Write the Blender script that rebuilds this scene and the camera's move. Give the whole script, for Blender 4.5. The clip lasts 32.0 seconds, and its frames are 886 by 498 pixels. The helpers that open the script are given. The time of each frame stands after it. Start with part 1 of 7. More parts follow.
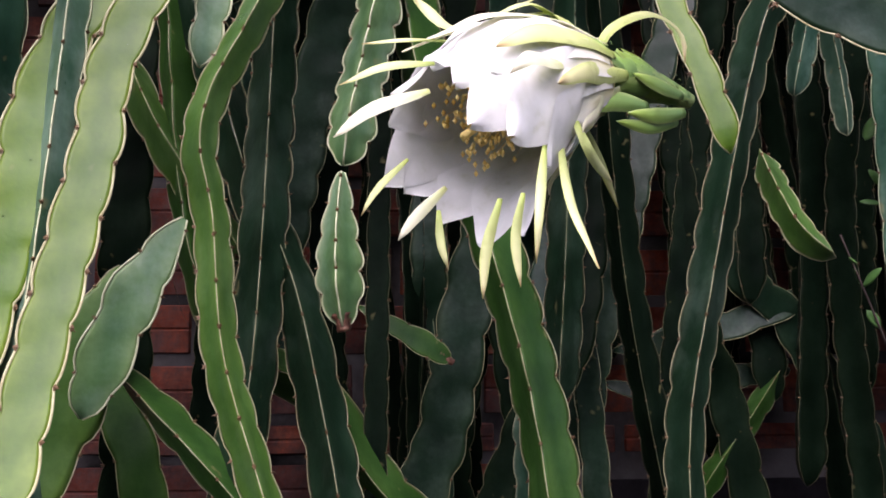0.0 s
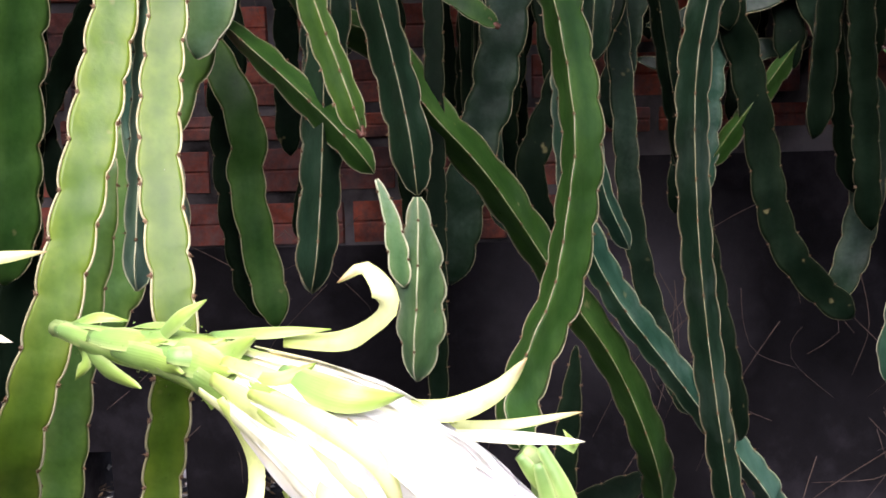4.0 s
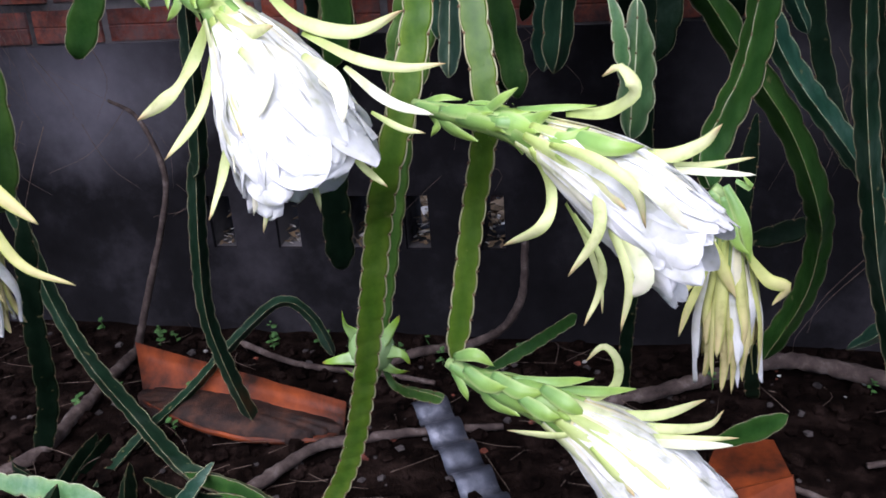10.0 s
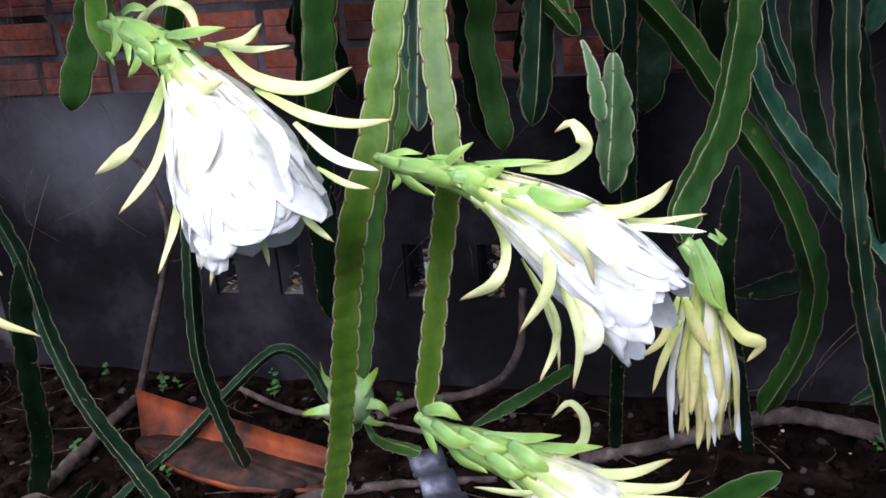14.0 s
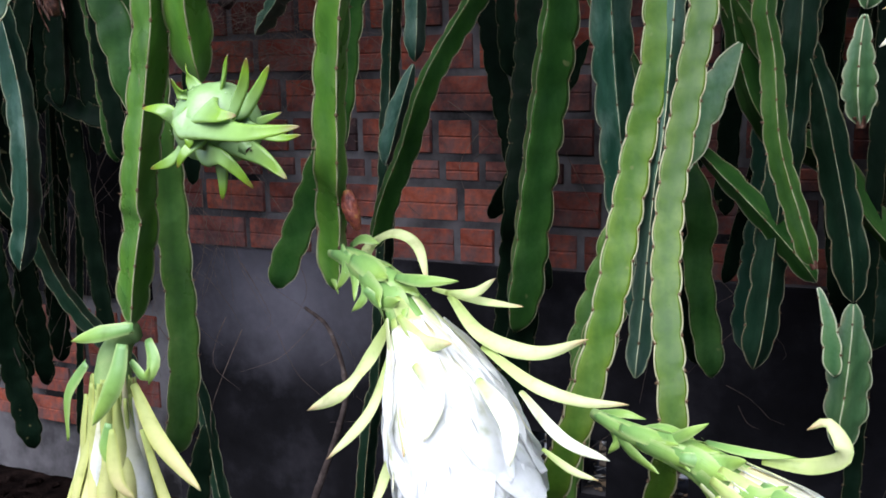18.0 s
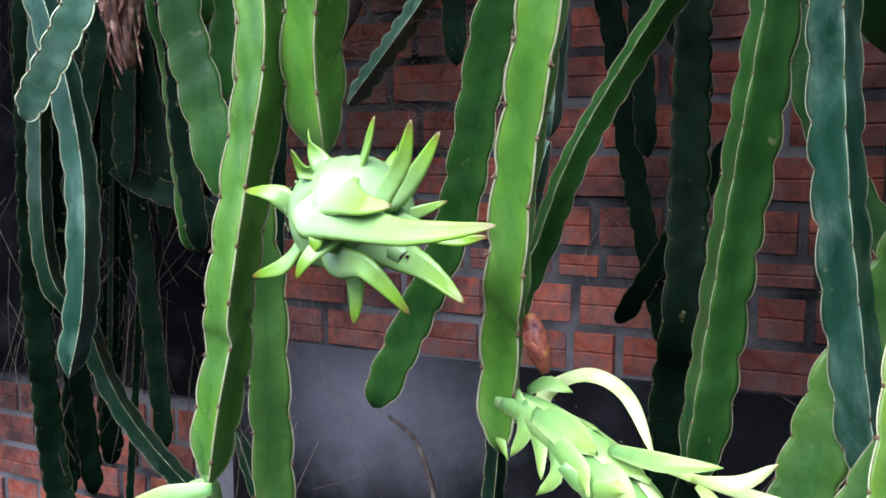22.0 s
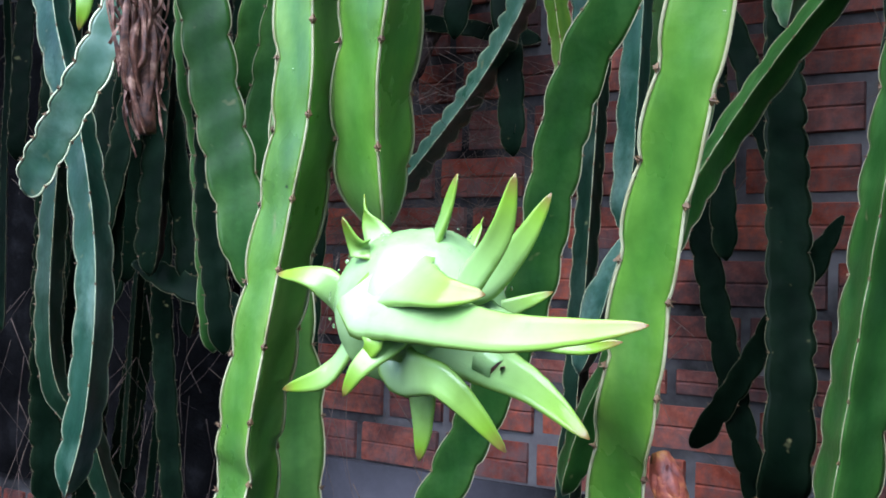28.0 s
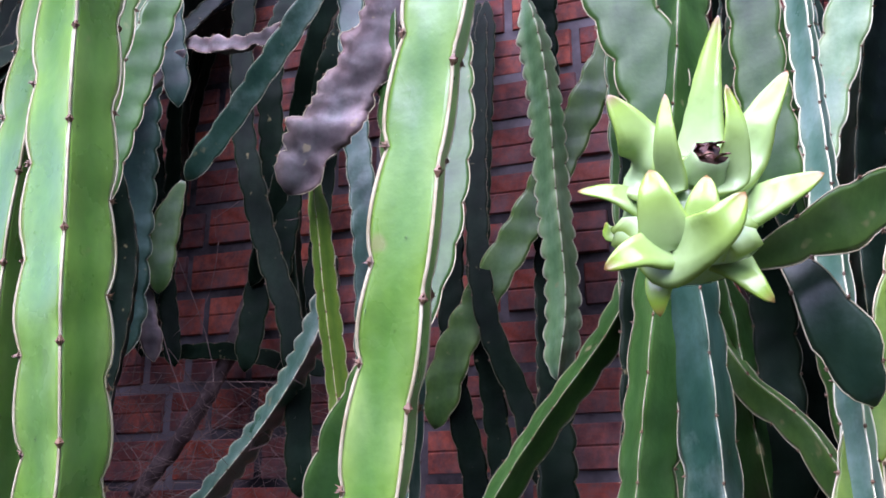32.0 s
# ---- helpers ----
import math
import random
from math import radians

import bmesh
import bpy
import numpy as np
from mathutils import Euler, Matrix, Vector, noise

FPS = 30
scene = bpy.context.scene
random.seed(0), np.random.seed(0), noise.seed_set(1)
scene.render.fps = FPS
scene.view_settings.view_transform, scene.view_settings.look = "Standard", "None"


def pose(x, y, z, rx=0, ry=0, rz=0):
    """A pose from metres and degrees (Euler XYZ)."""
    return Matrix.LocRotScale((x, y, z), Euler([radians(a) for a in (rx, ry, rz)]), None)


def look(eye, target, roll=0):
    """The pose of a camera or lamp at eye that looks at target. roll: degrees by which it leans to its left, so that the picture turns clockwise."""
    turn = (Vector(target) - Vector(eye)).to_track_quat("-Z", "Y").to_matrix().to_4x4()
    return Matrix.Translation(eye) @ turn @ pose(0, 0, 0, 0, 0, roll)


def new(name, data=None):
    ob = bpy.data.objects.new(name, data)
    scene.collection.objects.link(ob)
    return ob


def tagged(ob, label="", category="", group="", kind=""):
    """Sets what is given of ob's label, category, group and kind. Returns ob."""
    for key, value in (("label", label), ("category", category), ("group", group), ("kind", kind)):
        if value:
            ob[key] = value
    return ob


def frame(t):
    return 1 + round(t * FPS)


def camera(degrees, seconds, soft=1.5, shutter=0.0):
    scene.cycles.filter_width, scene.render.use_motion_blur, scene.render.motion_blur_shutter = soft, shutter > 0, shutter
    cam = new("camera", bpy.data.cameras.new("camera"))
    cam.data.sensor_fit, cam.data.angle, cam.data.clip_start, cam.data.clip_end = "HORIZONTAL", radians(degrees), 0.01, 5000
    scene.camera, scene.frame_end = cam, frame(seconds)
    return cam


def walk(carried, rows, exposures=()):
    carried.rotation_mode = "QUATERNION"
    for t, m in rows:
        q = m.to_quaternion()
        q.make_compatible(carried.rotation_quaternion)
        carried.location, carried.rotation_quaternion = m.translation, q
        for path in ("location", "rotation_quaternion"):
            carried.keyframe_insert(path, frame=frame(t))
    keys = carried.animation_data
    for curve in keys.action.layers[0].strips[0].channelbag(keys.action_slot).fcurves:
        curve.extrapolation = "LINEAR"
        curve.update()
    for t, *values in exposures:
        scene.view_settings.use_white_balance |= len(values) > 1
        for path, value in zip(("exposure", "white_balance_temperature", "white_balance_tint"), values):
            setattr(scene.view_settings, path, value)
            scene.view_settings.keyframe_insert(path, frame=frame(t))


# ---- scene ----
cam = camera(51.0, 32.0, soft=1.7)
PATH = [
    (0, (0.036, 0.035, 1.041), (0.109, 1.522, 1.219), -0.2),
    (0.5, (0.03, 0.005, 1.027), (0.099, 1.496, 1.181), 0),
    (1, (0.027, -0.028, 1.02), (0.085, 1.467, 1.126), 0.1),
    (1.5, (0.026, -0.055, 1.004), (0.073, 1.442, 1.072), 0.2),
    (2, (0.033, -0.075, 0.995), (0.058, 1.424, 0.999), 0.5),
    (2.5, (0.038, -0.088, 0.968), (0.048, 1.411, 0.93), 0.2),
    (4.5, (0.041, -0.149, 0.922), (-0.002, 1.326, 0.651), -2.3),
    (5, (0.038, -0.159, 0.907), (-0.017, 1.304, 0.578), -3.5),
    (5.5, (0.035, -0.17, 0.891), (-0.03, 1.276, 0.497), -4.7),
    (6, (0.034, -0.194, 0.878), (-0.038, 1.234, 0.425), -5.5),
    (6.5, (0.038, -0.217, 0.892), (-0.05, 1.199, 0.405), -5.2),
    (7, (0.046, -0.255, 0.916), (-0.08, 1.146, 0.395), -5.2),
    (7.5, (0.049, -0.312, 0.941), (-0.119, 1.067, 0.376), -5.5),
    (8, (0.046, -0.372, 0.963), (-0.157, 0.986, 0.358), -5.4),
    (8.5, (0.028, -0.432, 1.001), (-0.202, 0.911, 0.373), -5.1),
    (9, (0.017, -0.461, 1.016), (-0.26, 0.877, 0.398), -5.2),
    (9.5, (0.007, -0.47, 1.021), (-0.298, 0.874, 0.427), -4.7),
    (10, (0.005, -0.47, 1.022), (-0.304, 0.886, 0.46), -4.3),
    (10.5, (0.013, -0.464, 1.025), (-0.295, 0.901, 0.485), -4.3),
    (11, (0.035, -0.465, 1.033), (-0.288, 0.905, 0.515), -4.4),
    (11.5, (0.069, -0.464, 1.029), (-0.279, 0.911, 0.54), -4.6),
    (12, (0.091, -0.437, 1.016), (-0.28, 0.941, 0.553), -4.4),
    (12.5, (0.08, -0.458, 1.025), (-0.275, 0.922, 0.556), -4.5),
    (13, (0.075, -0.452, 1.025), (-0.279, 0.922, 0.538), -4.4),
    (13.5, (0.076, -0.452, 1.022), (-0.281, 0.92, 0.53), -4.5),
    (15.5, (0.074, -0.413, 1.036), (-0.343, 0.953, 0.574), -4.5),
    (16, (0.065, -0.407, 1.037), (-0.391, 0.961, 0.624), -4),
    (16.5, (0.041, -0.4, 1.074), (-0.44, 0.965, 0.679), -3.1),
    (17, (0.027, -0.394, 1.092), (-0.499, 0.967, 0.742), -2.2),
    (17.5, (0.019, -0.39, 1.104), (-0.554, 0.963, 0.802), -1.6),
    (18, (-0.002, -0.387, 1.129), (-0.609, 0.956, 0.852), -1.1),
    (18.5, (-0.036, -0.377, 1.145), (-0.663, 0.962, 0.889), -0.6),
    (19, (-0.068, -0.369, 1.157), (-0.7, 0.97, 0.914), -0.3),
    (19.5, (-0.092, -0.338, 1.156), (-0.73, 1.001, 0.923), 0),
    (20, (-0.117, -0.306, 1.143), (-0.766, 1.03, 0.937), 0.4),
    (20.5, (-0.14, -0.274, 1.139), (-0.8, 1.059, 0.947), 0.4),
    (21, (-0.169, -0.244, 1.13), (-0.836, 1.087, 0.958), 0.4),
    (21.5, (-0.194, -0.22, 1.13), (-0.868, 1.11, 0.968), 0.2),
    (22, (-0.22, -0.185, 1.126), (-0.907, 1.14, 0.976), 0),
    (22.5, (-0.24, -0.156, 1.118), (-0.941, 1.163, 0.98), -0.2),
    (23, (-0.262, -0.141, 1.107), (-0.968, 1.177, 0.982), -0.1),
    (23.5, (-0.285, -0.105, 1.111), (-1.002, 1.205, 0.974), -0.7),
    (24, (-0.308, -0.097, 1.094), (-1.023, 1.217, 0.983), -0.3),
    (24.5, (-0.32, -0.068, 1.083), (-1.052, 1.239, 0.999), -0.1),
    (25, (-0.326, -0.057, 1.085), (-1.063, 1.249, 1.039), 1.1),
    (25.5, (-0.327, -0.055, 1.088), (-1.063, 1.252, 1.064), 1.8),
    (27.5, (-0.322, -0.059, 1.1), (-1.06, 1.246, 1.093), 1.6),
    (28, (-0.321, -0.062, 1.11), (-1.057, 1.245, 1.133), 1.2),
    (28.5, (-0.314, -0.064, 1.127), (-1.053, 1.24, 1.195), 1.1),
    (29, (-0.304, -0.072, 1.146), (-1.043, 1.228, 1.27), 1.4),
    (29.5, (-0.302, -0.074, 1.163), (-1.034, 1.222, 1.35), 1.4),
    (30, (-0.295, -0.068, 1.181), (-0.998, 1.232, 1.44), 1.3),
    (30.5, (-0.289, -0.062, 1.193), (-0.946, 1.248, 1.516), 0.9),
    (31, (-0.277, -0.05, 1.211), (-0.874, 1.275, 1.581), 0.6),
    (31.5, (-0.266, -0.047, 1.217), (-0.806, 1.291, 1.627), 0.3),
    (32, (-0.254, -0.048, 1.223), (-0.727, 1.305, 1.666), 0),
]
EXPOSURES = [(0.0, 1.7, 6500, 32), (2.0, 2.36, 6300, 32), (4.5, 1.85, 6700, 28), (6.0, 1.25, 6400, 20), (9.0, 1.25, 5900, 23), (16.0, 1.4, 5850, 18), (18.0, 1.32, 5850, 15), (20.0, 1.92, 5720, 13), (21.0, 1.95, 5650, 12), (25.0, 2.05, 5250, 10), (28.0, 2.1, 5250, 11), (30.0, 2.3, 5400, 32), (32.0, 2.4, 5500, 48)]
walk(cam, [(t, look(e, g, r)) for t, e, g, r in PATH], EXPOSURES)

# ---- daylight: bright overcast sky, light from above and behind the camera ----
SUN_EL, SUN_AZ = 58.0, 188.0
world = bpy.data.worlds.new("overcast_sky")
scene.world = world
world.use_nodes = True
wn = world.node_tree
sky = wn.nodes.new("ShaderNodeTexSky")
sky.sky_type = "NISHITA"
sky.sun_disc = False
sky.sun_elevation, sky.sun_rotation = radians(SUN_EL), radians(SUN_AZ)
sky.air_density, sky.dust_density = 1.0, 3.0
wn.links.new(sky.outputs[0], wn.nodes["Background"].inputs[0])
wn.nodes["Background"].inputs[1].default_value = 0.065
sun_data = bpy.data.lights.new("sun", "SUN")
sun_data.energy, sun_data.angle, sun_data.color = 2.7, radians(78), (0.98, 0.99, 1.0)
sun = new("sun", sun_data)
sa, se = radians(SUN_AZ), radians(SUN_EL)
sun.matrix_world = look(Vector((math.sin(sa) * math.cos(se), math.cos(sa) * math.cos(se), math.sin(se))) * 10, (0, 0, 0))


# ---- materials ----
def material(name, rough=0.5, spec=0.5):
    m = bpy.data.materials.new(name)
    m.use_nodes = True
    b = m.node_tree.nodes["Principled BSDF"]
    b.inputs["Roughness"].default_value = rough
    b.inputs["Specular IOR Level"].default_value = spec
    return m, m.node_tree.nodes, m.node_tree.links, b


def ramp(n, stops):
    r = n.new("ShaderNodeValToRGB")
    els = r.color_ramp.elements
    while len(els) < len(stops):
        els.new(0.5)
    for e, (p, c) in zip(els, stops):
        e.position, e.color = p, (*c, 1)
    return r


def noise_tex(n, l, scale, detail=4.0, rough=0.55, source="Object"):
    tc = n.new("ShaderNodeTexCoord")
    t = n.new("ShaderNodeTexNoise")
    t.inputs["Scale"].default_value, t.inputs["Detail"].default_value, t.inputs["Roughness"].default_value = scale, detail, rough
    l.new(tc.outputs[source], t.inputs["Vector"])
    return t


def mix(n, l, kind, fac, a, b):
    m = n.new("ShaderNodeMix")
    m.data_type, m.blend_type = "RGBA", kind
    for sock, v in ((0, fac), (6, a), (7, b)):
        if isinstance(v, (int, float)):
            m.inputs[sock].default_value = v
        elif isinstance(v, tuple):
            m.inputs[sock].default_value = (*v, 1)
        else:
            l.new(v, m.inputs[sock])
    return m.outputs[2]


def bump(n, l, b, height, strength, distance):
    k = n.new("ShaderNodeBump")
    k.inputs["Strength"].default_value, k.inputs["Distance"].default_value = strength, distance
    l.new(height, k.inputs["Height"])
    l.new(k.outputs[0], b.inputs["Normal"])


def stem_material(name, dark, mid, light, rough, bloom, gloss=0.38, coat=0.0):
    """Waxy ribbed stem: mottled green along its length, pale bloom, fine grain."""
    m, n, l, b = material(name, rough, gloss)
    big = noise_tex(n, l, 14.0, 5.0)
    r = ramp(n, [(0.3, dark), (0.52, mid), (0.72, light)])
    l.new(big.outputs[0], r.inputs[0])
    info = n.new("ShaderNodeObjectInfo")
    hue = n.new("ShaderNodeHueSaturation")
    ma = n.new("ShaderNodeMapRange")
    ma.inputs[3].default_value, ma.inputs[4].default_value = 0.56, 0.80
    l.new(info.outputs["Random"], ma.inputs[0])
    l.new(ma.outputs[0], hue.inputs["Value"])
    l.new(r.outputs[0], hue.inputs["Color"])
    fine = noise_tex(n, l, 160.0, 3.0)
    fr = ramp(n, [(0.42, (0.0, 0.0, 0.0)), (0.75, (1.0, 1.0, 1.0))])
    l.new(fine.outputs[0], fr.inputs[0])
    wax = noise_tex(n, l, 9.0, 6.0, 0.7)
    wr = ramp(n, [(0.5, (0.0, 0.0, 0.0)), (0.72, (bloom, bloom, bloom))])
    l.new(wax.outputs[0], wr.inputs[0])
    c = mix(n, l, "MIX", wr.outputs[0], hue.outputs[0], (0.30, 0.41, 0.36))
    speck = mix(n, l, "MULTIPLY", fr.outputs[0], c, (0.80, 0.86, 0.78))
    scar = noise_tex(n, l, 42.0, 2.0)
    sr = ramp(n, [(0.70, (0.0, 0.0, 0.0)), (0.76, (0.5, 0.5, 0.5))])
    l.new(scar.outputs[0], sr.inputs[0])
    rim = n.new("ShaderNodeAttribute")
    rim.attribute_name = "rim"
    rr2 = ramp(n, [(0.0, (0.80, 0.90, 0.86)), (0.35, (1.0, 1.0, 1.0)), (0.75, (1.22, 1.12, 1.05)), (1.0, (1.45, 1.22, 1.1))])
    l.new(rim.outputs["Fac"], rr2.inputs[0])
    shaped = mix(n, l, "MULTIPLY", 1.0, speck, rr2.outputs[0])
    tc = n.new("ShaderNodeTexCoord")
    mp = n.new("ShaderNodeVectorMath")
    mp.operation = "MULTIPLY"
    mp.inputs[1].default_value = (1.0, 1.0, 0.14)
    l.new(tc.outputs["Object"], mp.inputs[0])
    stk = n.new("ShaderNodeTexNoise")
    stk.inputs["Scale"].default_value, stk.inputs["Detail"].default_value = 75.0, 4.0
    l.new(mp.outputs[0], stk.inputs["Vector"])
    sk = ramp(n, [(0.3, (0.80, 0.86, 0.84)), (0.7, (1.16, 1.10, 1.06))])
    l.new(stk.outputs[0], sk.inputs[0])
    streaked = mix(n, l, "MULTIPLY", 1.0, shaped, sk.outputs[0])
    full = mix(n, l, "MIX", sr.outputs[0], streaked, (0.22, 0.20, 0.09))
    l.new(full, b.inputs["Base Color"])
    rr = n.new("ShaderNodeMapRange")
    rr.inputs[3].default_value, rr.inputs[4].default_value = rough - 0.12, rough + 0.15
    l.new(big.outputs[0], rr.inputs[0])
    l.new(rr.outputs[0], b.inputs["Roughness"])
    bump(n, l, b, fine.outputs[0], 0.25, 0.001)
    b.inputs["Coat Weight"].default_value, b.inputs["Coat Roughness"].default_value = coat, 0.3
    return m


STEM = {
    "lime": stem_material("lime_stem_skin", (0.088, 0.188, 0.016), (0.112, 0.212, 0.020), (0.165, 0.275, 0.045), 0.36, 0.03, 0.28, 0.0),
    # darker copy of the stem skin, with background shade painted into its greens
    "shade": stem_material("painted_shade_stem_skin", (0.007, 0.022, 0.011), (0.013, 0.038, 0.020), (0.024, 0.062, 0.036), 0.34, 0.10, 0.2),
    "vivid": stem_material("vivid_stem_skin", (0.088, 0.225, 0.026), (0.130, 0.310, 0.036), (0.225, 0.43, 0.09), 0.28, 0.10, 0.5, 0.35),
    "green": stem_material("green_stem_skin", (0.048, 0.122, 0.022), (0.074, 0.175, 0.032), (0.120, 0.245, 0.058), 0.30, 0.08, 0.38),
    "deep": stem_material("deep_green_stem_skin", (0.022, 0.072, 0.013), (0.038, 0.114, 0.021), (0.066, 0.165, 0.036), 0.32, 0.03, 0.2),
    # near-black copy: the deep shade behind the plants is put into this skin
    "dark": stem_material("shade_dark_stem_skin", (0.0030, 0.0080, 0.0042), (0.0062, 0.0145, 0.0080), (0.0120, 0.0260, 0.0150), 0.40, 0.0, 0.03),
    "blue": stem_material("waxy_stem_skin", (0.014, 0.056, 0.036), (0.030, 0.094, 0.060), (0.070, 0.160, 0.120), 0.34, 0.3, 0.28),
    "frost": stem_material("frosted_stem_skin", (0.045, 0.120, 0.070), (0.090, 0.185, 0.125), (0.17, 0.28, 0.22), 0.30, 0.5, 0.42),
    "pale": stem_material("pale_stem_skin", (0.10, 0.23, 0.085), (0.16, 0.32, 0.13), (0.26, 0.43, 0.22), 0.34, 0.4),
    "dead": stem_material("withered_stem_skin", (0.030, 0.020, 0.018), (0.12, 0.098, 0.092), (0.34, 0.31, 0.31), 0.75, 0.10),
}


def plain(name, stops, scale, rough, bump_strength=0.3, bump_dist=0.002, spec=0.4, source="Object"):
    m, n, l, b = material(name, rough, spec)
    t = noise_tex(n, l, scale, 6.0, 0.62, source)
    r = ramp(n, stops)
    l.new(t.outputs[0], r.inputs[0])
    l.new(r.outputs[0], b.inputs["Base Color"])
    if bump_strength:
        t2 = noise_tex(n, l, scale * 3.1, 6.0, 0.7, source)
        bump(n, l, b, t2.outputs[0], bump_strength, bump_dist)
    return m


EDGE_PALE = plain("pale_rib_edge", [(0.35, (0.42, 0.46, 0.26)), (0.65, (0.58, 0.60, 0.40))], 60.0, 0.6, 0)
EDGE = plain("horny_rib_edge", [(0.35, (0.27, 0.25, 0.12)), (0.65, (0.44, 0.43, 0.26))], 60.0, 0.6, 0)
# rib edge darkened to match the shade painted into the dark stems
EDGE_SHADED = plain("shaded_rib_edge", [(0.35, (0.05, 0.06, 0.025)), (0.65, (0.13, 0.12, 0.06))], 60.0, 0.6, 0)
SPINE = plain("brown_spine", [(0.3, (0.0600, 0.0300, 0.0120)), (0.7, (0.1680, 0.1020, 0.0480))], 90.0, 0.6, 0)
def plaster_material():
    """Old stained cement plaster: near-black as painted shade, two placed patches kept paler."""
    m, n, l, b = material("stained_shade_dark_plaster", 0.92, 0.03)
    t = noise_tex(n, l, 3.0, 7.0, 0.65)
    # stain noise, with its whole range darkened to stand in for shade
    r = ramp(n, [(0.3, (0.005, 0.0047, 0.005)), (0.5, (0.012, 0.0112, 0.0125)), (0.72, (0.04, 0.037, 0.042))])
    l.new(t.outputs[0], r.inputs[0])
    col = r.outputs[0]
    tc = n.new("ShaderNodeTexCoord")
    for at, size, paler_tone in (((-1.26, 0.0, 0.62), (3.4, 1.0, 4.6), (0.165, 0.156, 0.180)), ((0.30, 0.0, 0.66), (4.6, 1.0, 4.6), (0.085, 0.080, 0.090))):
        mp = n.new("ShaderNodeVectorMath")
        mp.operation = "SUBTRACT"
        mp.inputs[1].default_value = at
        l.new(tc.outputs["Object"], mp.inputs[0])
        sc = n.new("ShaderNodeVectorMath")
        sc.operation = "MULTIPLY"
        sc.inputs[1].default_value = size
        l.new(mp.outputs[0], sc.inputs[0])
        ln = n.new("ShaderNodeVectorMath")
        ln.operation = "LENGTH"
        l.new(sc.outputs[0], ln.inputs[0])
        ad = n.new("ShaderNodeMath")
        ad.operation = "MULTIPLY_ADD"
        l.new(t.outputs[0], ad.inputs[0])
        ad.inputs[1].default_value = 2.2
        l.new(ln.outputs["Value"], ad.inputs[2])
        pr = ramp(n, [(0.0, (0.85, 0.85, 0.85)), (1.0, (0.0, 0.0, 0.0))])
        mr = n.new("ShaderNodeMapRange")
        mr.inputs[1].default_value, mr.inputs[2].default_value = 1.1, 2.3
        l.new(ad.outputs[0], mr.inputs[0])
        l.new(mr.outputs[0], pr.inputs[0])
        col = mix(n, l, "MIX", pr.outputs[0], col, paler_tone)
    l.new(col, b.inputs["Base Color"])
    t2 = noise_tex(n, l, 30.0, 6.0, 0.7)
    bump(n, l, b, t2.outputs[0], 0.4, 0.003)
    return m


PLASTER = plaster_material()
# plaster colours set near black, so that the sheet reads as deep shade
SHADE_PLASTER = plain("shade_dark_plaster", [(0.3, (0.0022, 0.0021, 0.0022)), (0.55, (0.0083, 0.0077, 0.0083)), (0.75, (0.0275, 0.0261, 0.0275))], 9.0, 0.9, 0.8, 0.006, 0.02)
MORTAR = plain("cement_mortar", [(0.38, (0.014, 0.013, 0.013)), (0.62, (0.15, 0.14, 0.142))], 3.2, 0.95, 0.6, 0.004, 0.03)
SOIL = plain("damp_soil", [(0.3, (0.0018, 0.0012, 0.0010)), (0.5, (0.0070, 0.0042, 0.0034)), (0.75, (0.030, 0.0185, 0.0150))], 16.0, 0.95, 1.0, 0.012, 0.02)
BARK = plain("weathered_branch_bark", [(0.3, (0.0263, 0.0184, 0.0158)), (0.55, (0.0788, 0.0577, 0.0499)), (0.75, (0.1733, 0.1470, 0.1312))], 30.0, 0.9, 0.8, 0.003, 0.2)
STRAW = plain("dry_root_fibre", [(0.3, (0.060, 0.040, 0.030)), (0.7, (0.19, 0.14, 0.11))], 40.0, 0.9, 0, 0.001, 0.2)
TERRA = plain("terracotta_tile", [(0.36, (0.022, 0.008, 0.004)), (0.5, (0.13, 0.026, 0.006)), (0.74, (0.27, 0.052, 0.008))], 11.0, 0.6, 0.35, 0.002, 0.3)
ZINC = plain("grey_sheet_metal", [(0.3, (0.03, 0.034, 0.045)), (0.55, (0.10, 0.108, 0.135)), (0.8, (0.30, 0.31, 0.36))], 22.0, 0.45, 0.3, 0.001, 0.6)
ZINC.node_tree.nodes["Principled BSDF"].inputs["Metallic"].default_value = 0.6
PEBBLE = plain("rubble_stone", [(0.3, (0.012, 0.010, 0.010)), (0.7, (0.085, 0.072, 0.068))], 20.0, 0.9, 0.4, 0.002, 0.2)
CHIP = plain("brick_chip", [(0.3, (0.07, 0.022, 0.015)), (0.7, (0.22, 0.065, 0.038))], 20.0, 0.9, 0.4, 0.002, 0.2)
WEED = plain("small_weed_leaf", [(0.3, (0.03, 0.09, 0.02)), (0.7, (0.08, 0.19, 0.045))], 40.0, 0.5, 0)


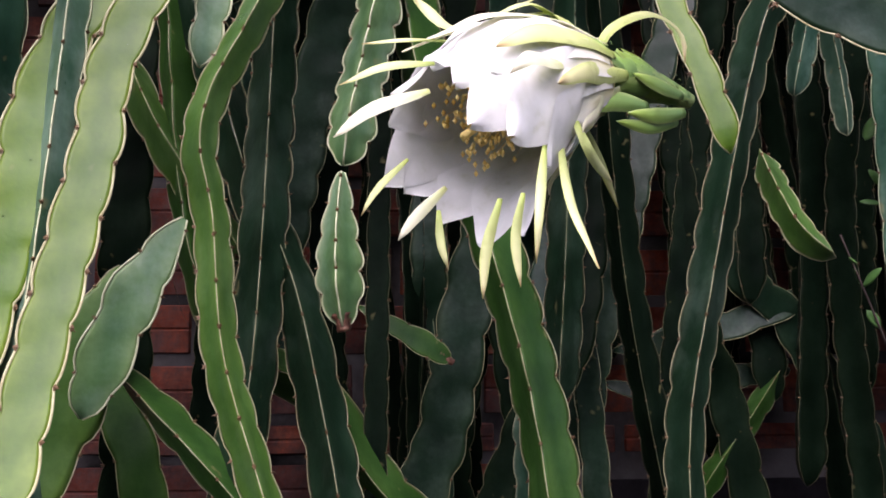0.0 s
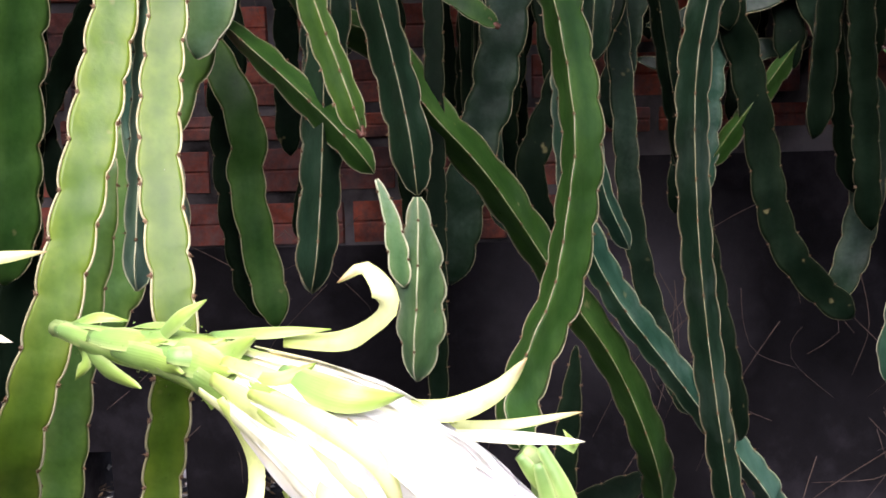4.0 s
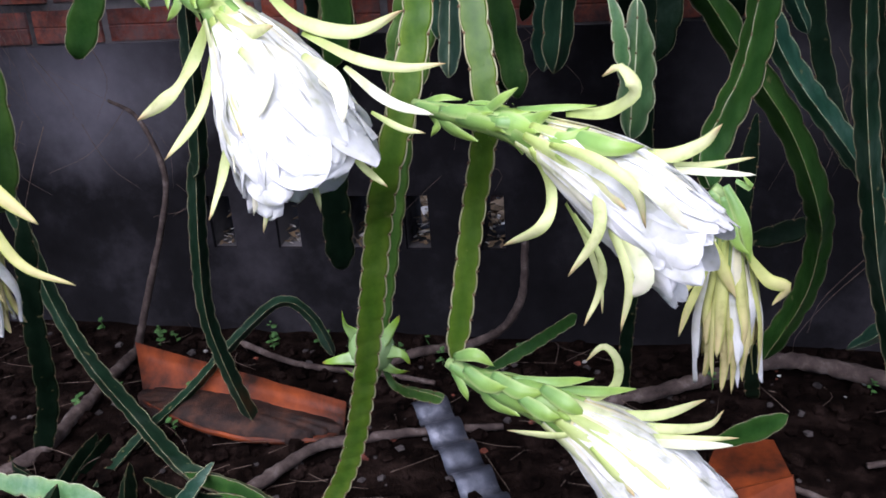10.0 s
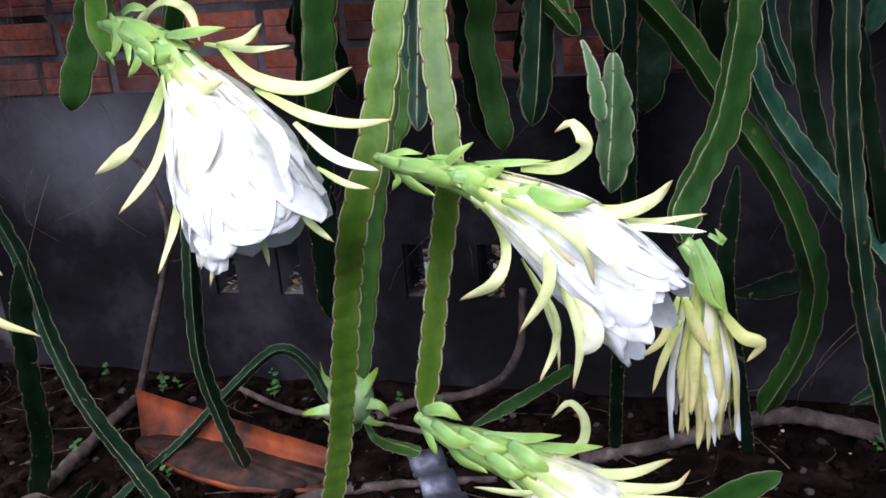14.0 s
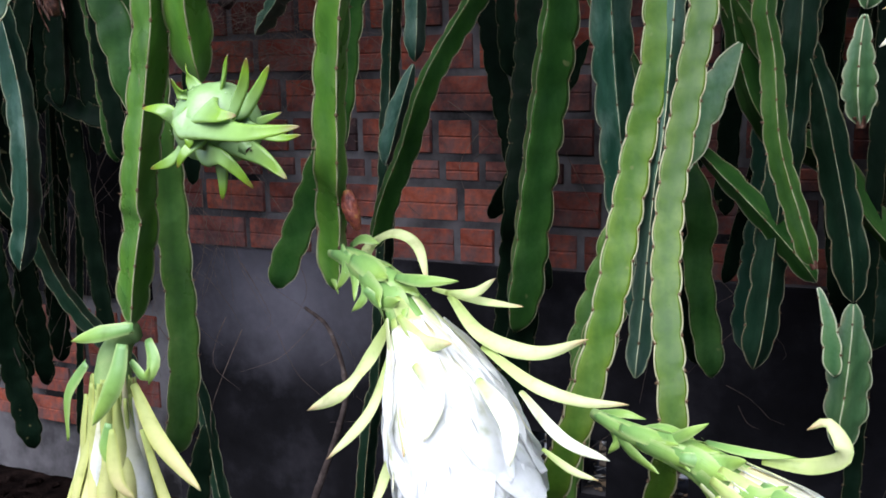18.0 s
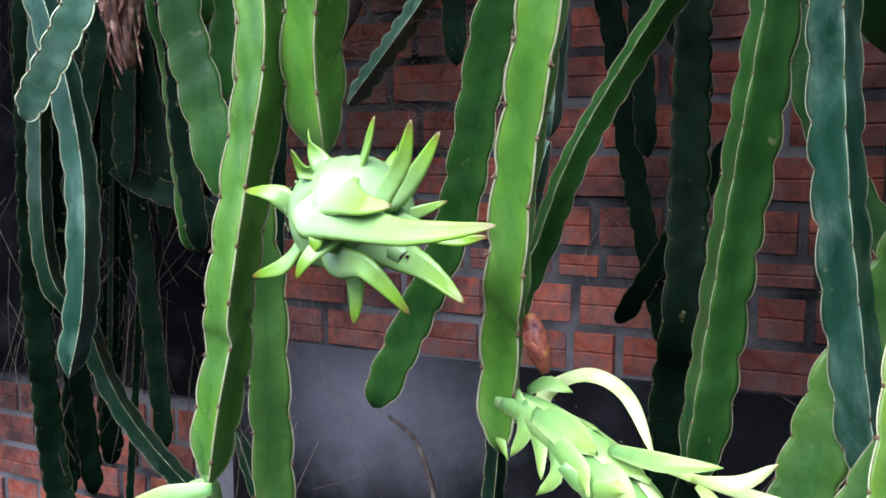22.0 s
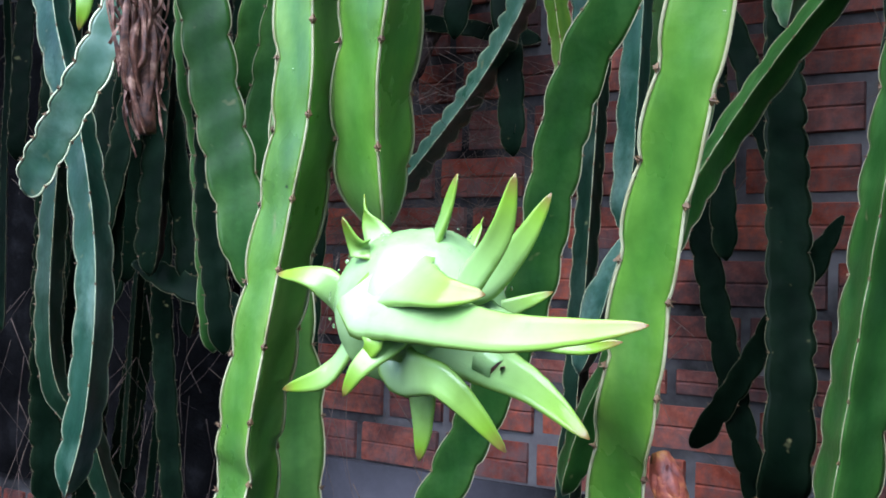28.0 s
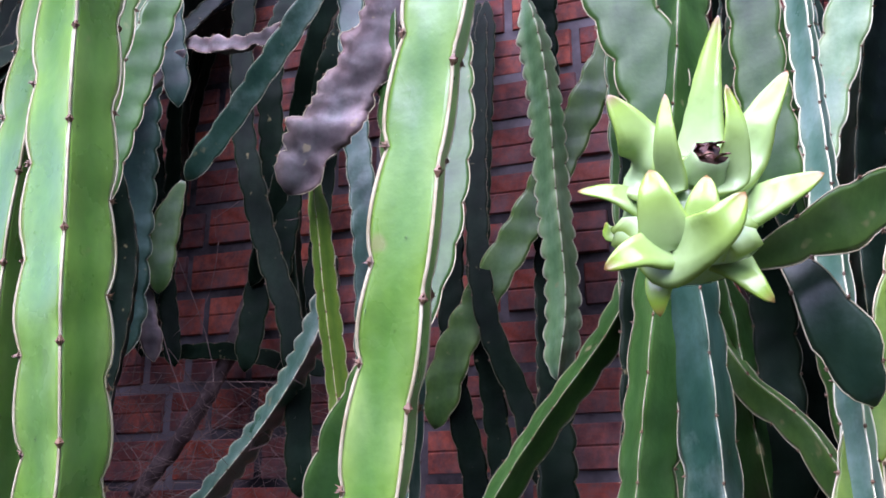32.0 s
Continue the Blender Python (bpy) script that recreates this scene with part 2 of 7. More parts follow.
def brick_material():
    m, n, l, b = material("fired_clay_brick", 0.9, 0.06)
    info = n.new("ShaderNodeObjectInfo")
    r = ramp(n, [(0.0, (0.17, 0.048, 0.033)), (0.4, (0.33, 0.083, 0.048)), (0.75, (0.45, 0.12, 0.066)), (1.0, (0.24, 0.092, 0.075))])
    l.new(info.outputs["Random"], r.inputs[0])
    t = noise_tex(n, l, 26.0, 7.0, 0.65)
    tr = ramp(n, [(0.3, (0.45, 0.42, 0.42)), (0.55, (0.95, 0.95, 0.95)), (0.75, (1.25, 1.2, 1.2))])
    l.new(t.outputs[0], tr.inputs[0])
    c = mix(n, l, "MULTIPLY", 1.0, r.outputs[0], tr.outputs[0])
    st = noise_tex(n, l, 21.0, 6.0, 0.7, "Object")
    sr = ramp(n, [(0.42, (0.0, 0.0, 0.0)), (0.62, (0.75, 0.75, 0.75))])
    l.new(st.outputs[0], sr.inputs[0])
    c2 = mix(n, l, "MIX", sr.outputs[0], c, (0.11, 0.085, 0.085))
    l.new(c2, b.inputs["Base Color"])
    # old soot and moss stains run on across neighbouring bricks
    geo = n.new("ShaderNodeNewGeometry")
    so = n.new("ShaderNodeTexNoise")
    so.inputs["Scale"].default_value, so.inputs["Detail"].default_value, so.inputs["Roughness"].default_value = 4.5, 8.0, 0.7
    l.new(geo.outputs["Position"], so.inputs["Vector"])
    sk = ramp(n, [(0.45, (0.0, 0.0, 0.0)), (0.64, (0.88, 0.88, 0.88))])
    l.new(so.outputs[0], sk.inputs[0])
    l.new(mix(n, l, "MIX", sk.outputs[0], c2, (0.035, 0.026, 0.027)), b.inputs["Base Color"])
    bump(n, l, b, t.outputs[0], 0.5, 0.003)
    return m


BRICK = brick_material()


def blade_material(name, base, middle, tip, edge, rough, trans=0.0, vein=0.25, point=None):
    """Petal, tepal or scale: colour runs along the blade, with a lighter or darker rim and fine lengthwise veins."""
    m, n, l, b = material(name, rough, 0.4)
    a = n.new("ShaderNodeAttribute")
    a.attribute_name = "along"
    w = n.new("ShaderNodeAttribute")
    w.attribute_name = "across"
    r = ramp(n, [(0.0, base), (0.5, middle), (0.86, tip), (1.0, point or tip)])
    l.new(a.outputs["Fac"], r.inputs[0])
    rim = ramp(n, [(0.55, (0.0, 0.0, 0.0)), (1.0, (1.0, 1.0, 1.0))])
    l.new(w.outputs["Fac"], rim.inputs[0])
    c = mix(n, l, "MIX", rim.outputs[0], r.outputs[0], edge)
    t = noise_tex(n, l, 55.0, 4.0)
    tr = ramp(n, [(0.26, (0.72, 0.74, 0.62)), (0.42, (0.93, 0.94, 0.91)), (0.7, (1.06, 1.06, 1.06))])
    l.new(t.outputs[0], tr.inputs[0])
    l.new(mix(n, l, "MULTIPLY", 1.0, c, tr.outputs[0]), b.inputs["Base Color"])
    wave = n.new("ShaderNodeMath")
    wave.operation = "SINE"
    mul = n.new("ShaderNodeMath")
    mul.operation = "MULTIPLY"
    mul.inputs[1].default_value = 34.0
    l.new(w.outputs["Fac"], mul.inputs[0])
    l.new(mul.outputs[0], wave.inputs[0])
    bump(n, l, b, wave.outputs[0], vein, 0.0004)
    if trans:
        out = n["Material Output"]
        tl = n.new("ShaderNodeBsdfTranslucent")
        l.new(b.inputs["Base Color"].links[0].from_socket, tl.inputs[0])
        ms = n.new("ShaderNodeMixShader")
        ms.inputs[0].default_value = trans
        l.new(b.outputs[0], ms.inputs[1])
        l.new(tl.outputs[0], ms.inputs[2])
        l.new(ms.outputs[0], out.inputs[0])
    return m


PETAL = blade_material("white_petal", (0.90, 0.84, 0.50), (0.93, 0.93, 0.90), (0.94, 0.94, 0.945), (0.92, 0.92, 0.925), 0.5, 0.5, 0.06)
TEPAL = blade_material("yellow_green_tepal", (0.40, 0.52, 0.12), (0.68, 0.73, 0.36), (0.70, 0.69, 0.38), (0.60, 0.68, 0.27), 0.42, 0.3, 0.12, (0.60, 0.40, 0.20))
CREAM = blade_material("cream_tepal", (0.62, 0.68, 0.28), (0.86, 0.87, 0.66), (0.86, 0.82, 0.66), (0.82, 0.84, 0.62), 0.42, 0.35, 0.1)
SCALE = blade_material("green_flower_scale", (0.13, 0.26, 0.075), (0.21, 0.36, 0.085), (0.25, 0.38, 0.07), (0.32, 0.43, 0.15), 0.34, 0.0, 0.08)
WILT = blade_material("wilting_yellow_tepal", (0.42, 0.50, 0.13), (0.66, 0.66, 0.26), (0.70, 0.60, 0.30), (0.55, 0.58, 0.16), 0.5, 0.3, 0.2)
FRUIT_SCALE = blade_material("fruit_scale", (0.30, 0.43, 0.21), (0.235, 0.38, 0.11), (0.18, 0.32, 0.022), (0.21, 0.35, 0.05), 0.2, 0.0, 0.02, (0.17, 0.085, 0.03))
TUBE = plain("flower_tube_skin", [(0.3, (0.1584, 0.2880, 0.0792)), (0.7, (0.2880, 0.3888, 0.1440))], 40.0, 0.4, 0.2)
FRUIT = plain("unripe_fruit_skin", [(0.3, (0.19, 0.34, 0.10)), (0.7, (0.34, 0.48, 0.22))], 24.0, 0.2, 0.15)
STAMEN = plain("yellow_stamen", [(0.3, (0.82, 0.52, 0.10)), (0.7, (0.90, 0.72, 0.30))], 60.0, 0.6, 0)
THROAT = plain("yellow_flower_throat", [(0.3, (0.82, 0.52, 0.10)), (0.7, (0.90, 0.70, 0.26))], 30.0, 0.6, 0)
DRY = plain("dried_flower_husk", [(0.34, (0.016, 0.006, 0.004)), (0.52, (0.095, 0.034, 0.018)), (0.74, (0.36, 0.22, 0.15))], 90.0, 0.55, 0.5, 0.002)
BUDSKIN = plain("pinkish_bud_skin", [(0.35, (0.05, 0.010, 0.010)), (0.52, (0.19, 0.045, 0.025)), (0.7, (0.42, 0.20, 0.05))], 90.0, 0.5, 0.3)
DROP, dn, dl, db = material("water_drop", 0.03, 0.5)
db.inputs["Transmission Weight"].default_value, db.inputs["IOR"].default_value = 1.0, 1.33


# ---- building helpers ----
def mesh_of(name, verts, faces, mat, smooth=True, attrs=None, rim_of=None):
    me = bpy.data.meshes.new(name)
    me.from_pydata([tuple(v) for v in verts], [], faces)
    if attrs:
        for key, vals in attrs.items():
            at = me.attributes.new(key, "FLOAT", "POINT")
            at.data.foreach_set("value", vals)
    me.materials.append(mat)
    if smooth:
        me.polygons.foreach_set("use_smooth", [True] * len(me.polygons))
    me.update()
    if rim_of:
        n, a, b = rim_of
        rim = [e.vertices[0] % n == e.vertices[1] % n and e.vertices[0] % n in (a, b) for e in me.edges]
        me.attributes.new("sharp_edge", "BOOLEAN", "EDGE").data.foreach_set("value", rim)
    return me


def part(name, me, parent, label="", kind=""):
    ob = new(name, me)
    ob.parent = parent
    return tagged(ob, label, kind=kind)


def thing(name, at, label, category, group="", kind=""):
    ob = new(name)
    ob.location = at
    ob.empty_display_size = 0.02
    return tagged(ob, label, category, group, kind)


def spline(pts, step):
    """Evenly sampled Catmull-Rom curve through a few control points."""
    P = [Vector(p) for p in pts]
    if len(P) == 2:
        P = [P[0], P[0].lerp(P[1], 0.5), P[1]]
    P = [P[0] * 2 - P[1]] + P + [P[-1] * 2 - P[-2]]
    dense = []
    for i in range(1, len(P) - 2):
        a, b, c, d = P[i - 1:i + 3]
        for k in range(24):
            t = k / 24
            dense.append(0.5 * ((2 * b) + (c - a) * t + (2 * a - 5 * b + 4 * c - d) * t * t + (3 * b - a - 3 * c + d) * t ** 3))
    dense.append(P[-2].copy())
    cum = [0.0]
    for a, b in zip(dense, dense[1:]):
        cum.append(cum[-1] + (b - a).length)
    total = cum[-1]
    count = max(3, int(total / step) + 1)
    out, j = [], 0
    for k in range(count):
        s = total * k / (count - 1)
        while j < len(cum) - 2 and cum[j + 1] < s:
            j += 1
        w = (s - cum[j]) / max(1e-9, cum[j + 1] - cum[j])
        out.append(dense[j].lerp(dense[j + 1], w))
    return out, total


def rings_mesh(rings, closed_ends=True):
    n = len(rings[0])
    verts = [v for r in rings for v in r]
    faces = []
    for i in range(len(rings) - 1):
        for k in range(n):
            a, b = i * n + k, i * n + (k + 1) % n
            faces.append((a, b, b + n, a + n))
    if closed_ends:
        faces.append(tuple(range(n - 1, -1, -1)))
        faces.append(tuple(range((len(rings) - 1) * n, len(rings) * n)))
    return verts, faces


def tube(pts, radius, step=0.006, sides=7, wobble=0.0, seed=0):
    """A tapering round branch: radius may be a pair (start, end)."""
    line, total = spline(pts, step)
    r0, r1 = radius if isinstance(radius, tuple) else (radius, radius)
    rnd = random.Random(seed)
    rings, ref = [], Vector((0.13, 0.31, 0.94))
    for i, p in enumerate(line):
        t = (line[min(i + 1, len(line) - 1)] - line[max(i - 1, 0)]).normalized()
        u = (ref - t * ref.dot(t))
        u = u.normalized() if u.length > 1e-4 else t.orthogonal().normalized()
        v = t.cross(u)
        r = r0 + (r1 - r0) * i / (len(line) - 1)
        rings.append([p + (u * math.cos(6.2832 * k / sides) + v * math.sin(6.2832 * k / sides)) * r * (1 + wobble * (rnd.random() - 0.5)) for k in range(sides)])
    return rings_mesh(rings)


def spike(verts, faces, base, tip, r):
    """A three-sided thorn."""
    d = (tip - base)
    u = d.orthogonal().normalized()
    v = d.normalized().cross(u)
    i = len(verts)
    verts += [base + (u * math.cos(a) + v * math.sin(a)) * r for a in (0, 2.094, 4.189)] + [tip]
    faces += [(i, i + 1, i + 3), (i + 1, i + 2, i + 3), (i + 2, i, i + 3)]


SECTION = ((-13, 0.68), (-6, 0.83), (0, 1.0), (6, 0.83), (13, 0.68), (30, 0.525), (60, 0.43), (90, 0.525))
FOLLOW = {0: 1.0, 6: 0.75, 13: 0.4, 30: 0.15, 60: 0.0, 90: 0.15}
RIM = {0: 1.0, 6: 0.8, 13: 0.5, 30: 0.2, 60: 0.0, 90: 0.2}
LABELS = {
    "lime": "bright lime-green three-ribbed climbing cactus stem with brown rib edges",
    "vivid": "vivid green three-ribbed cactus stem with brown horny rib edges",
    "green": "mid-green three-ribbed cactus stem hanging down, wet with rain",
    "deep": "deep green three-ribbed cactus stem arching over the wall foot",
    "dark": "three-ribbed cactus stem hanging before the brick wall, skin darkened for shade", "shade": "dark green three-winged cactus stem, shade painted into its skin",
    "frost": "frosted blue-green three-ribbed cactus stem with wavy ribs",
    "blue": "waxy blue-green three-ribbed cactus stem with scalloped ribs",
    "pale": "young pale green cactus stem with light scalloped ribs",
    "dead": "withered grey cactus stem, dried and blotched",
}
stem_count = [0]


def stem(pts, width, face, mode, tone, detail=1, base=0.07, pitch=0.0, dry=False):
    """One three-winged climbing-cactus stem along a curve; its ribs are scalloped, with a horny edge and small thorns at the notches.
    face: the compass angle of the side shown; mode f: a flat side faces that way, r: a rib."""
    stem_count[0] += 1
    rnd = random.Random(100 + stem_count[0])
    width, end_w = width if isinstance(width, tuple) else (width, width)
    R0 = width / 1.73
    pitch = pitch or (0.046 if width > 0.03 else 0.034) * rnd.uniform(0.88, 1.15)
    pitch, end_p = pitch if isinstance(pitch, tuple) else (pitch, pitch)
    step = min(pitch, end_p) / (8 if detail == 2 else 6)
    line, total = spline(pts, step)
    V0 = Vector((math.cos(radians(face)), math.sin(radians(face)), 0.15)).normalized()
    off = 60 if mode == "f" else 0
    off += rnd.uniform(-4, 4) if detail == 2 else rnd.uniform(-10, 10)
    twist = rnd.uniform(-6, 6) if detail == 2 else rnd.uniform(-18, 18)
    phase = [rnd.random() for _ in range(3)]
    amp, late = (0.20, 1.5) if detail == 2 else (0.34, 2.0) if tone == "frost" and width > 0.034 else (0.26, 1.6) if tone == "pale" else (0.08, 1.2) if tone == "dead" else (0.21, 1.5)
    rings, tips, notch = [], [[], [], []], []
    n = len(line)
    seen = [None] * 3
    count = 0.0
    for i, p in enumerate(line):
        t = (line[min(i + 1, n - 1)] - line[max(i - 1, 0)]).normalized()
        u = V0 - t * V0.dot(t)
        u = u.normalized() if u.length > 1e-3 else t.orthogonal().normalized()
        v = t.cross(u)
        s = total * i / (n - 1)
        endd = max(0.0, min(1.0, (total - s) / (1.1 * width)))
        start = min(1.0, 0.14 + (s / base) ** 0.7 * 0.86)
        R = R0 * (1 + (end_w / width - 1) * s / total) * max(0.07, (1 - (1 - endd) ** 2) ** 0.62) * start * (1 + 0.05 * noise.noise(p * 9))
        count += total / (n - 1) / (pitch + (end_p - pitch) * s / total)
        ring = []
        for w in range(3):
            q = count + phase[w] + 0.25 * noise.noise(Vector((s * 11, w * 7.0, stem_count[0])))
            fr = q - math.floor(q)
            crest = 1 - amp * (1 - math.sin(math.pi * fr ** late) ** 0.5)
            for deg, rad in SECTION:
                k = 1 - (1 - crest) * FOLLOW[abs(deg)] + (0.035 * math.cos(6.2832 * fr + 0.6) if deg in (30, 60, 90) else 0.0)
                a = radians(off + w * 120 + deg + twist * (s / total - 0.5))
                pos = p + (u * math.cos(a) + v * math.sin(a)) * R * rad * k
                if tone == "dead":
                    pos = pos + (pos - p) * (0.42 * noise.noise(pos * 24) + 0.34 * noise.noise(pos * 75)) + u * 0.009 * noise.noise(pos * 38 + v)
                ring.append(pos)
                if deg == 0:
                    tips[w].append(pos)
                    cell = math.floor(q)
                    if seen[w] is not None and cell != seen[w] and endd > 0.5:
                        notch.append((pos, (pos - p).normalized(), t))
                    seen[w] = cell
        rings.append(ring)
    verts, faces = rings_mesh(rings)
    root = thing("climbing_cactus", pts[0], LABELS[tone], "cactus", "climbing cactus stems")
    inv = Vector(pts[0])
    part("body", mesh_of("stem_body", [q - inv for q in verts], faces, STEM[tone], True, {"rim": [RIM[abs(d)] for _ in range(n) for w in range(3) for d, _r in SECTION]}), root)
    if tips[0]:
        r = (0.0003, 0.00045, 0.0008)[detail] * (1.9 if tone in ("pale", "frost") else 1.0)
        for w in range(3):
            er = []
            for i, q in enumerate(tips[w]):
                out = (q - line[i]).normalized()
                t = (line[min(i + 1, n - 1)] - line[max(i - 1, 0)]).normalized()
                side = out.cross(t)
                c = q - inv
                er.append([c + side * r - out * r, c + out * r * 0.9, c - side * r - out * r])
            ve, fe = rings_mesh(er)
            part("rib_edge", mesh_of("rib_edge", ve, fe, EDGE_PALE if tone in ("pale", "blue", "frost") else EDGE_SHADED if tone == "dark" else EDGE), root, "thin horny rib edge")
    if notch:
        vs, fs = [], []
        for pos, out, t in notch:
            c = pos - inv
            if detail:
                q, k = c + out * 0.0004, 0.0011 + 0.0005 * detail
                side, i = out.cross(t), len(vs)
                vs += [q + t * k * 1.5, q - t * k * 1.5, q + side * k, q - side * k, q + out * k]
                fs += [(i, i + 2, i + 4), (i + 2, i + 1, i + 4), (i + 1, i + 3, i + 4), (i + 3, i, i + 4)]
            for _ in range(5):
                d = (out + t * rnd.uniform(-0.8, 0.6) + out.cross(t) * rnd.uniform(-0.7, 0.7)).normalized()
                spike(vs, fs, c - out * 0.0006, c + d * rnd.uniform(0.0022, 0.0044), 0.0011)
        if vs:
            part("thorn_fringe", mesh_of("stem_thorns", vs, fs, SPINE, False), root, "short brown thorns in the rib notches", "stuff")
    if dry:
        a, b = line[-4] - inv, line[-1] - inv
        v, f = tube([a, a.lerp(b, 0.6), b + (b - a) * 0.15], (width * 0.20, width * 0.13), 0.002, 9, 0.5, stem_count[0])
        part("dry_tip", mesh_of("dry_tip", v, f, DRY), root, "brown withered tip")
    if detail == 2:
        spots = []
        for _ in range(int(total * 110)):
            i, k = rnd.randrange(2, n - 3), rnd.randrange(24)
            q, a, b = rings[i][k], rings[i + 1][k], rings[i][(k + 1) % 24]
            nrm = (b - q).cross(a - q)
            if nrm.length > 1e-9:
                nrm.normalize()
                if nrm.dot(q - line[i]) < 0:
                    nrm = -nrm
                spots.append((q.lerp(b, rnd.random()).lerp(a, 0.3) - inv, nrm))
        rain_drops(root, spots, (0.0004, 0.0010), rnd)
    return root


def blade(pts, width, thick=0.0008, normal=(0, -1, 0), cup=0.25, sharp=1.0, base=0.35, seed=0, ruffle=0.0, step=0.006, origin=None, tilt=0.0, shoulder=0.45):
    """A petal, tepal or scale: a thin lens-shaped strip along a curve, widest past its middle, cupped about its length."""
    line, total = spline(pts, max(step, 0.002))
    n = len(line)
    N0 = Vector(normal)
    org = Vector(origin) if origin is not None else Vector((0, 0, 0))
    rnd = random.Random(seed)
    ph = rnd.random() * 6.28
    rings, al, ac = [], [], []
    for i, p in enumerate(line):
        s = i / (n - 1)
        t = (line[min(i + 1, n - 1)] - line[max(i - 1, 0)]).normalized()
        nn = N0 - t * N0.dot(t)
        nn = nn.normalized() if nn.length > 1e-3 else t.orthogonal().normalized()
        side = t.cross(nn)
        body = base + (1 - base) * math.sin(min(1.0, s / 0.55) * math.pi / 2)
        taper = max(0.0, 1 - max(0.0, (s - shoulder) / (1 - shoulder)) ** (1.6 / sharp)) ** (0.8 * sharp)
        w = max(width * 0.02, width * 0.5 * body * taper)
        ring = []
        cols = (-1, -0.7, -0.35, 0, 0.35, 0.7, 1, 0.6, 0, -0.6)
        for k, x in enumerate(cols):
            back = 1 if k > 6 else 0
            h = -cup * width * (x * x) * (0.5 + 0.5 * taper) * 0.9
            wob = ruffle * width * 0.12 * math.sin(ph + s * 17 + x * 2.5) * abs(x) * s
            ring.append(p - org + side * (x * w) + nn * (h + wob + tilt * x * w - (thick * (0.25 + 0.75 * taper) if back else 0)))
            al.append(s)
            ac.append(abs(x))
        rings.append(ring)
    v, f = rings_mesh(rings)
    return v, f, {"along": al, "across": ac}


def rain_drops(parent, spots, size, rnd):
    """Clear beads of rain: spots are (place, outward direction) pairs."""
    vs, fs = [], []
    for q, nrm in spots:
        u = nrm.orthogonal().normalized()
        w = nrm.cross(u)
        r = rnd.uniform(*size)
        i = len(vs)
        ring = [u * math.cos(a * 1.0472) + w * math.sin(a * 1.0472) for a in range(6)]
        vs += [q + d * r for d in ring] + [q + d * r * 0.7 + nrm * r * 0.6 for d in ring] + [q + nrm * r * 0.85]
        for a in range(6):
            b = (a + 1) % 6
            fs += [(i + a, i + b, i + 6 + b, i + 6 + a), (i + 6 + a, i + 6 + b, i + 12)]
    part("rain_wetness", mesh_of("rain_drops", vs, fs, DROP), parent, "clear rain drops", "stuff")


def blade_part(name, parent, origin, mat, label="", **kw):
    v, f, a = blade(origin=origin, **kw)
    return part(name, mesh_of(name, v, f, mat, True, a, (10, 0, 6)), parent, label)


def boxes(name, spans, mat, parent=None, label="", kind="", bevel=0.0):
    bm = bmesh.new()
    for (x0, x1, y0, y1, z0, z1) in spans:
        bmesh.ops.create_cube(bm, size=1, matrix=Matrix.LocRotScale(((x0 + x1) / 2, (y0 + y1) / 2, (z0 + z1) / 2), None, (x1 - x0, y1 - y0, z1 - z0)))
    if bevel:
        bmesh.ops.bevel(bm, geom=bm.edges[:], offset=bevel, segments=1, affect="EDGES")
    me = bpy.data.meshes.new(name)
    bm.to_mesh(me)
    bm.free()
    me.materials.append(mat)
    ob = new(name, me)
    ob.parent = parent
    return tagged(ob, label, kind=kind)


# ---- garden ground ----
def ground_height(x, y):
    near = max(0.0, 1 - abs(y - 0.9) / 2.5)
    return near * (0.020 * noise.noise(Vector((x * 3.1, y * 3.1, 0))) + 0.010 * noise.noise(Vector((x * 11, y * 11, 3))) + 0.005 * noise.noise(Vector((x * 37, y * 37, 5))))


def build_ground():
    xs = [-60, -20, -8, -4.5] + [-3.2 + 0.024 * i for i in range(210)] + [2.2, 4, 8, 20, 60]
    ys = [-60, -20, -8, -4, -2, -1, -0.4] + [0.0 + 0.022 * i for i in range(86)] + [2.2, 2.8, 4, 8, 20, 60]
    verts = [(x, y, ground_height(x, y) if -3.3 < x < 2.0 and -0.2 < y < 1.95 else 0.0) for y in ys for x in xs]
    w = len(xs)
    faces = [(j * w + i, j * w + i + 1, (j + 1) * w + i + 1, (j + 1) * w + i) for j in range(len(ys) - 1) for i in range(w - 1)]
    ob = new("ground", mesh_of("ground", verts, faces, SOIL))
    tagged(ob, "dark damp garden soil strewn with litter", "ground", kind="structure")


build_ground()

# ---- wall: brick above a cement plinth with a row of narrow vents ----
WY, WTOP, COURSE = 1.46, 2.35, 0.0905
PLINTH_L, PLINTH_R, PL_X = 0.716, 0.86, 0.34
VENTS = [-0.969, -0.803, -0.623, -0.49, -0.317]
VZ0, VZ1, VW = 0.222, 0.354, 0.058
wall = new("wall_back", None)
wall.location = (0, WY, 0)
tagged(wall, "old red brick garden wall over a grey plastered plinth", "wall", kind="structure")


def wall_piece(name, spans, mat, label="", bevel=0.0):
    ob = boxes(name, [(a, b, c - WY, d - WY, e, f) for a, b, c, d, e, f in spans], mat, wall, label, bevel=bevel)
    return ob


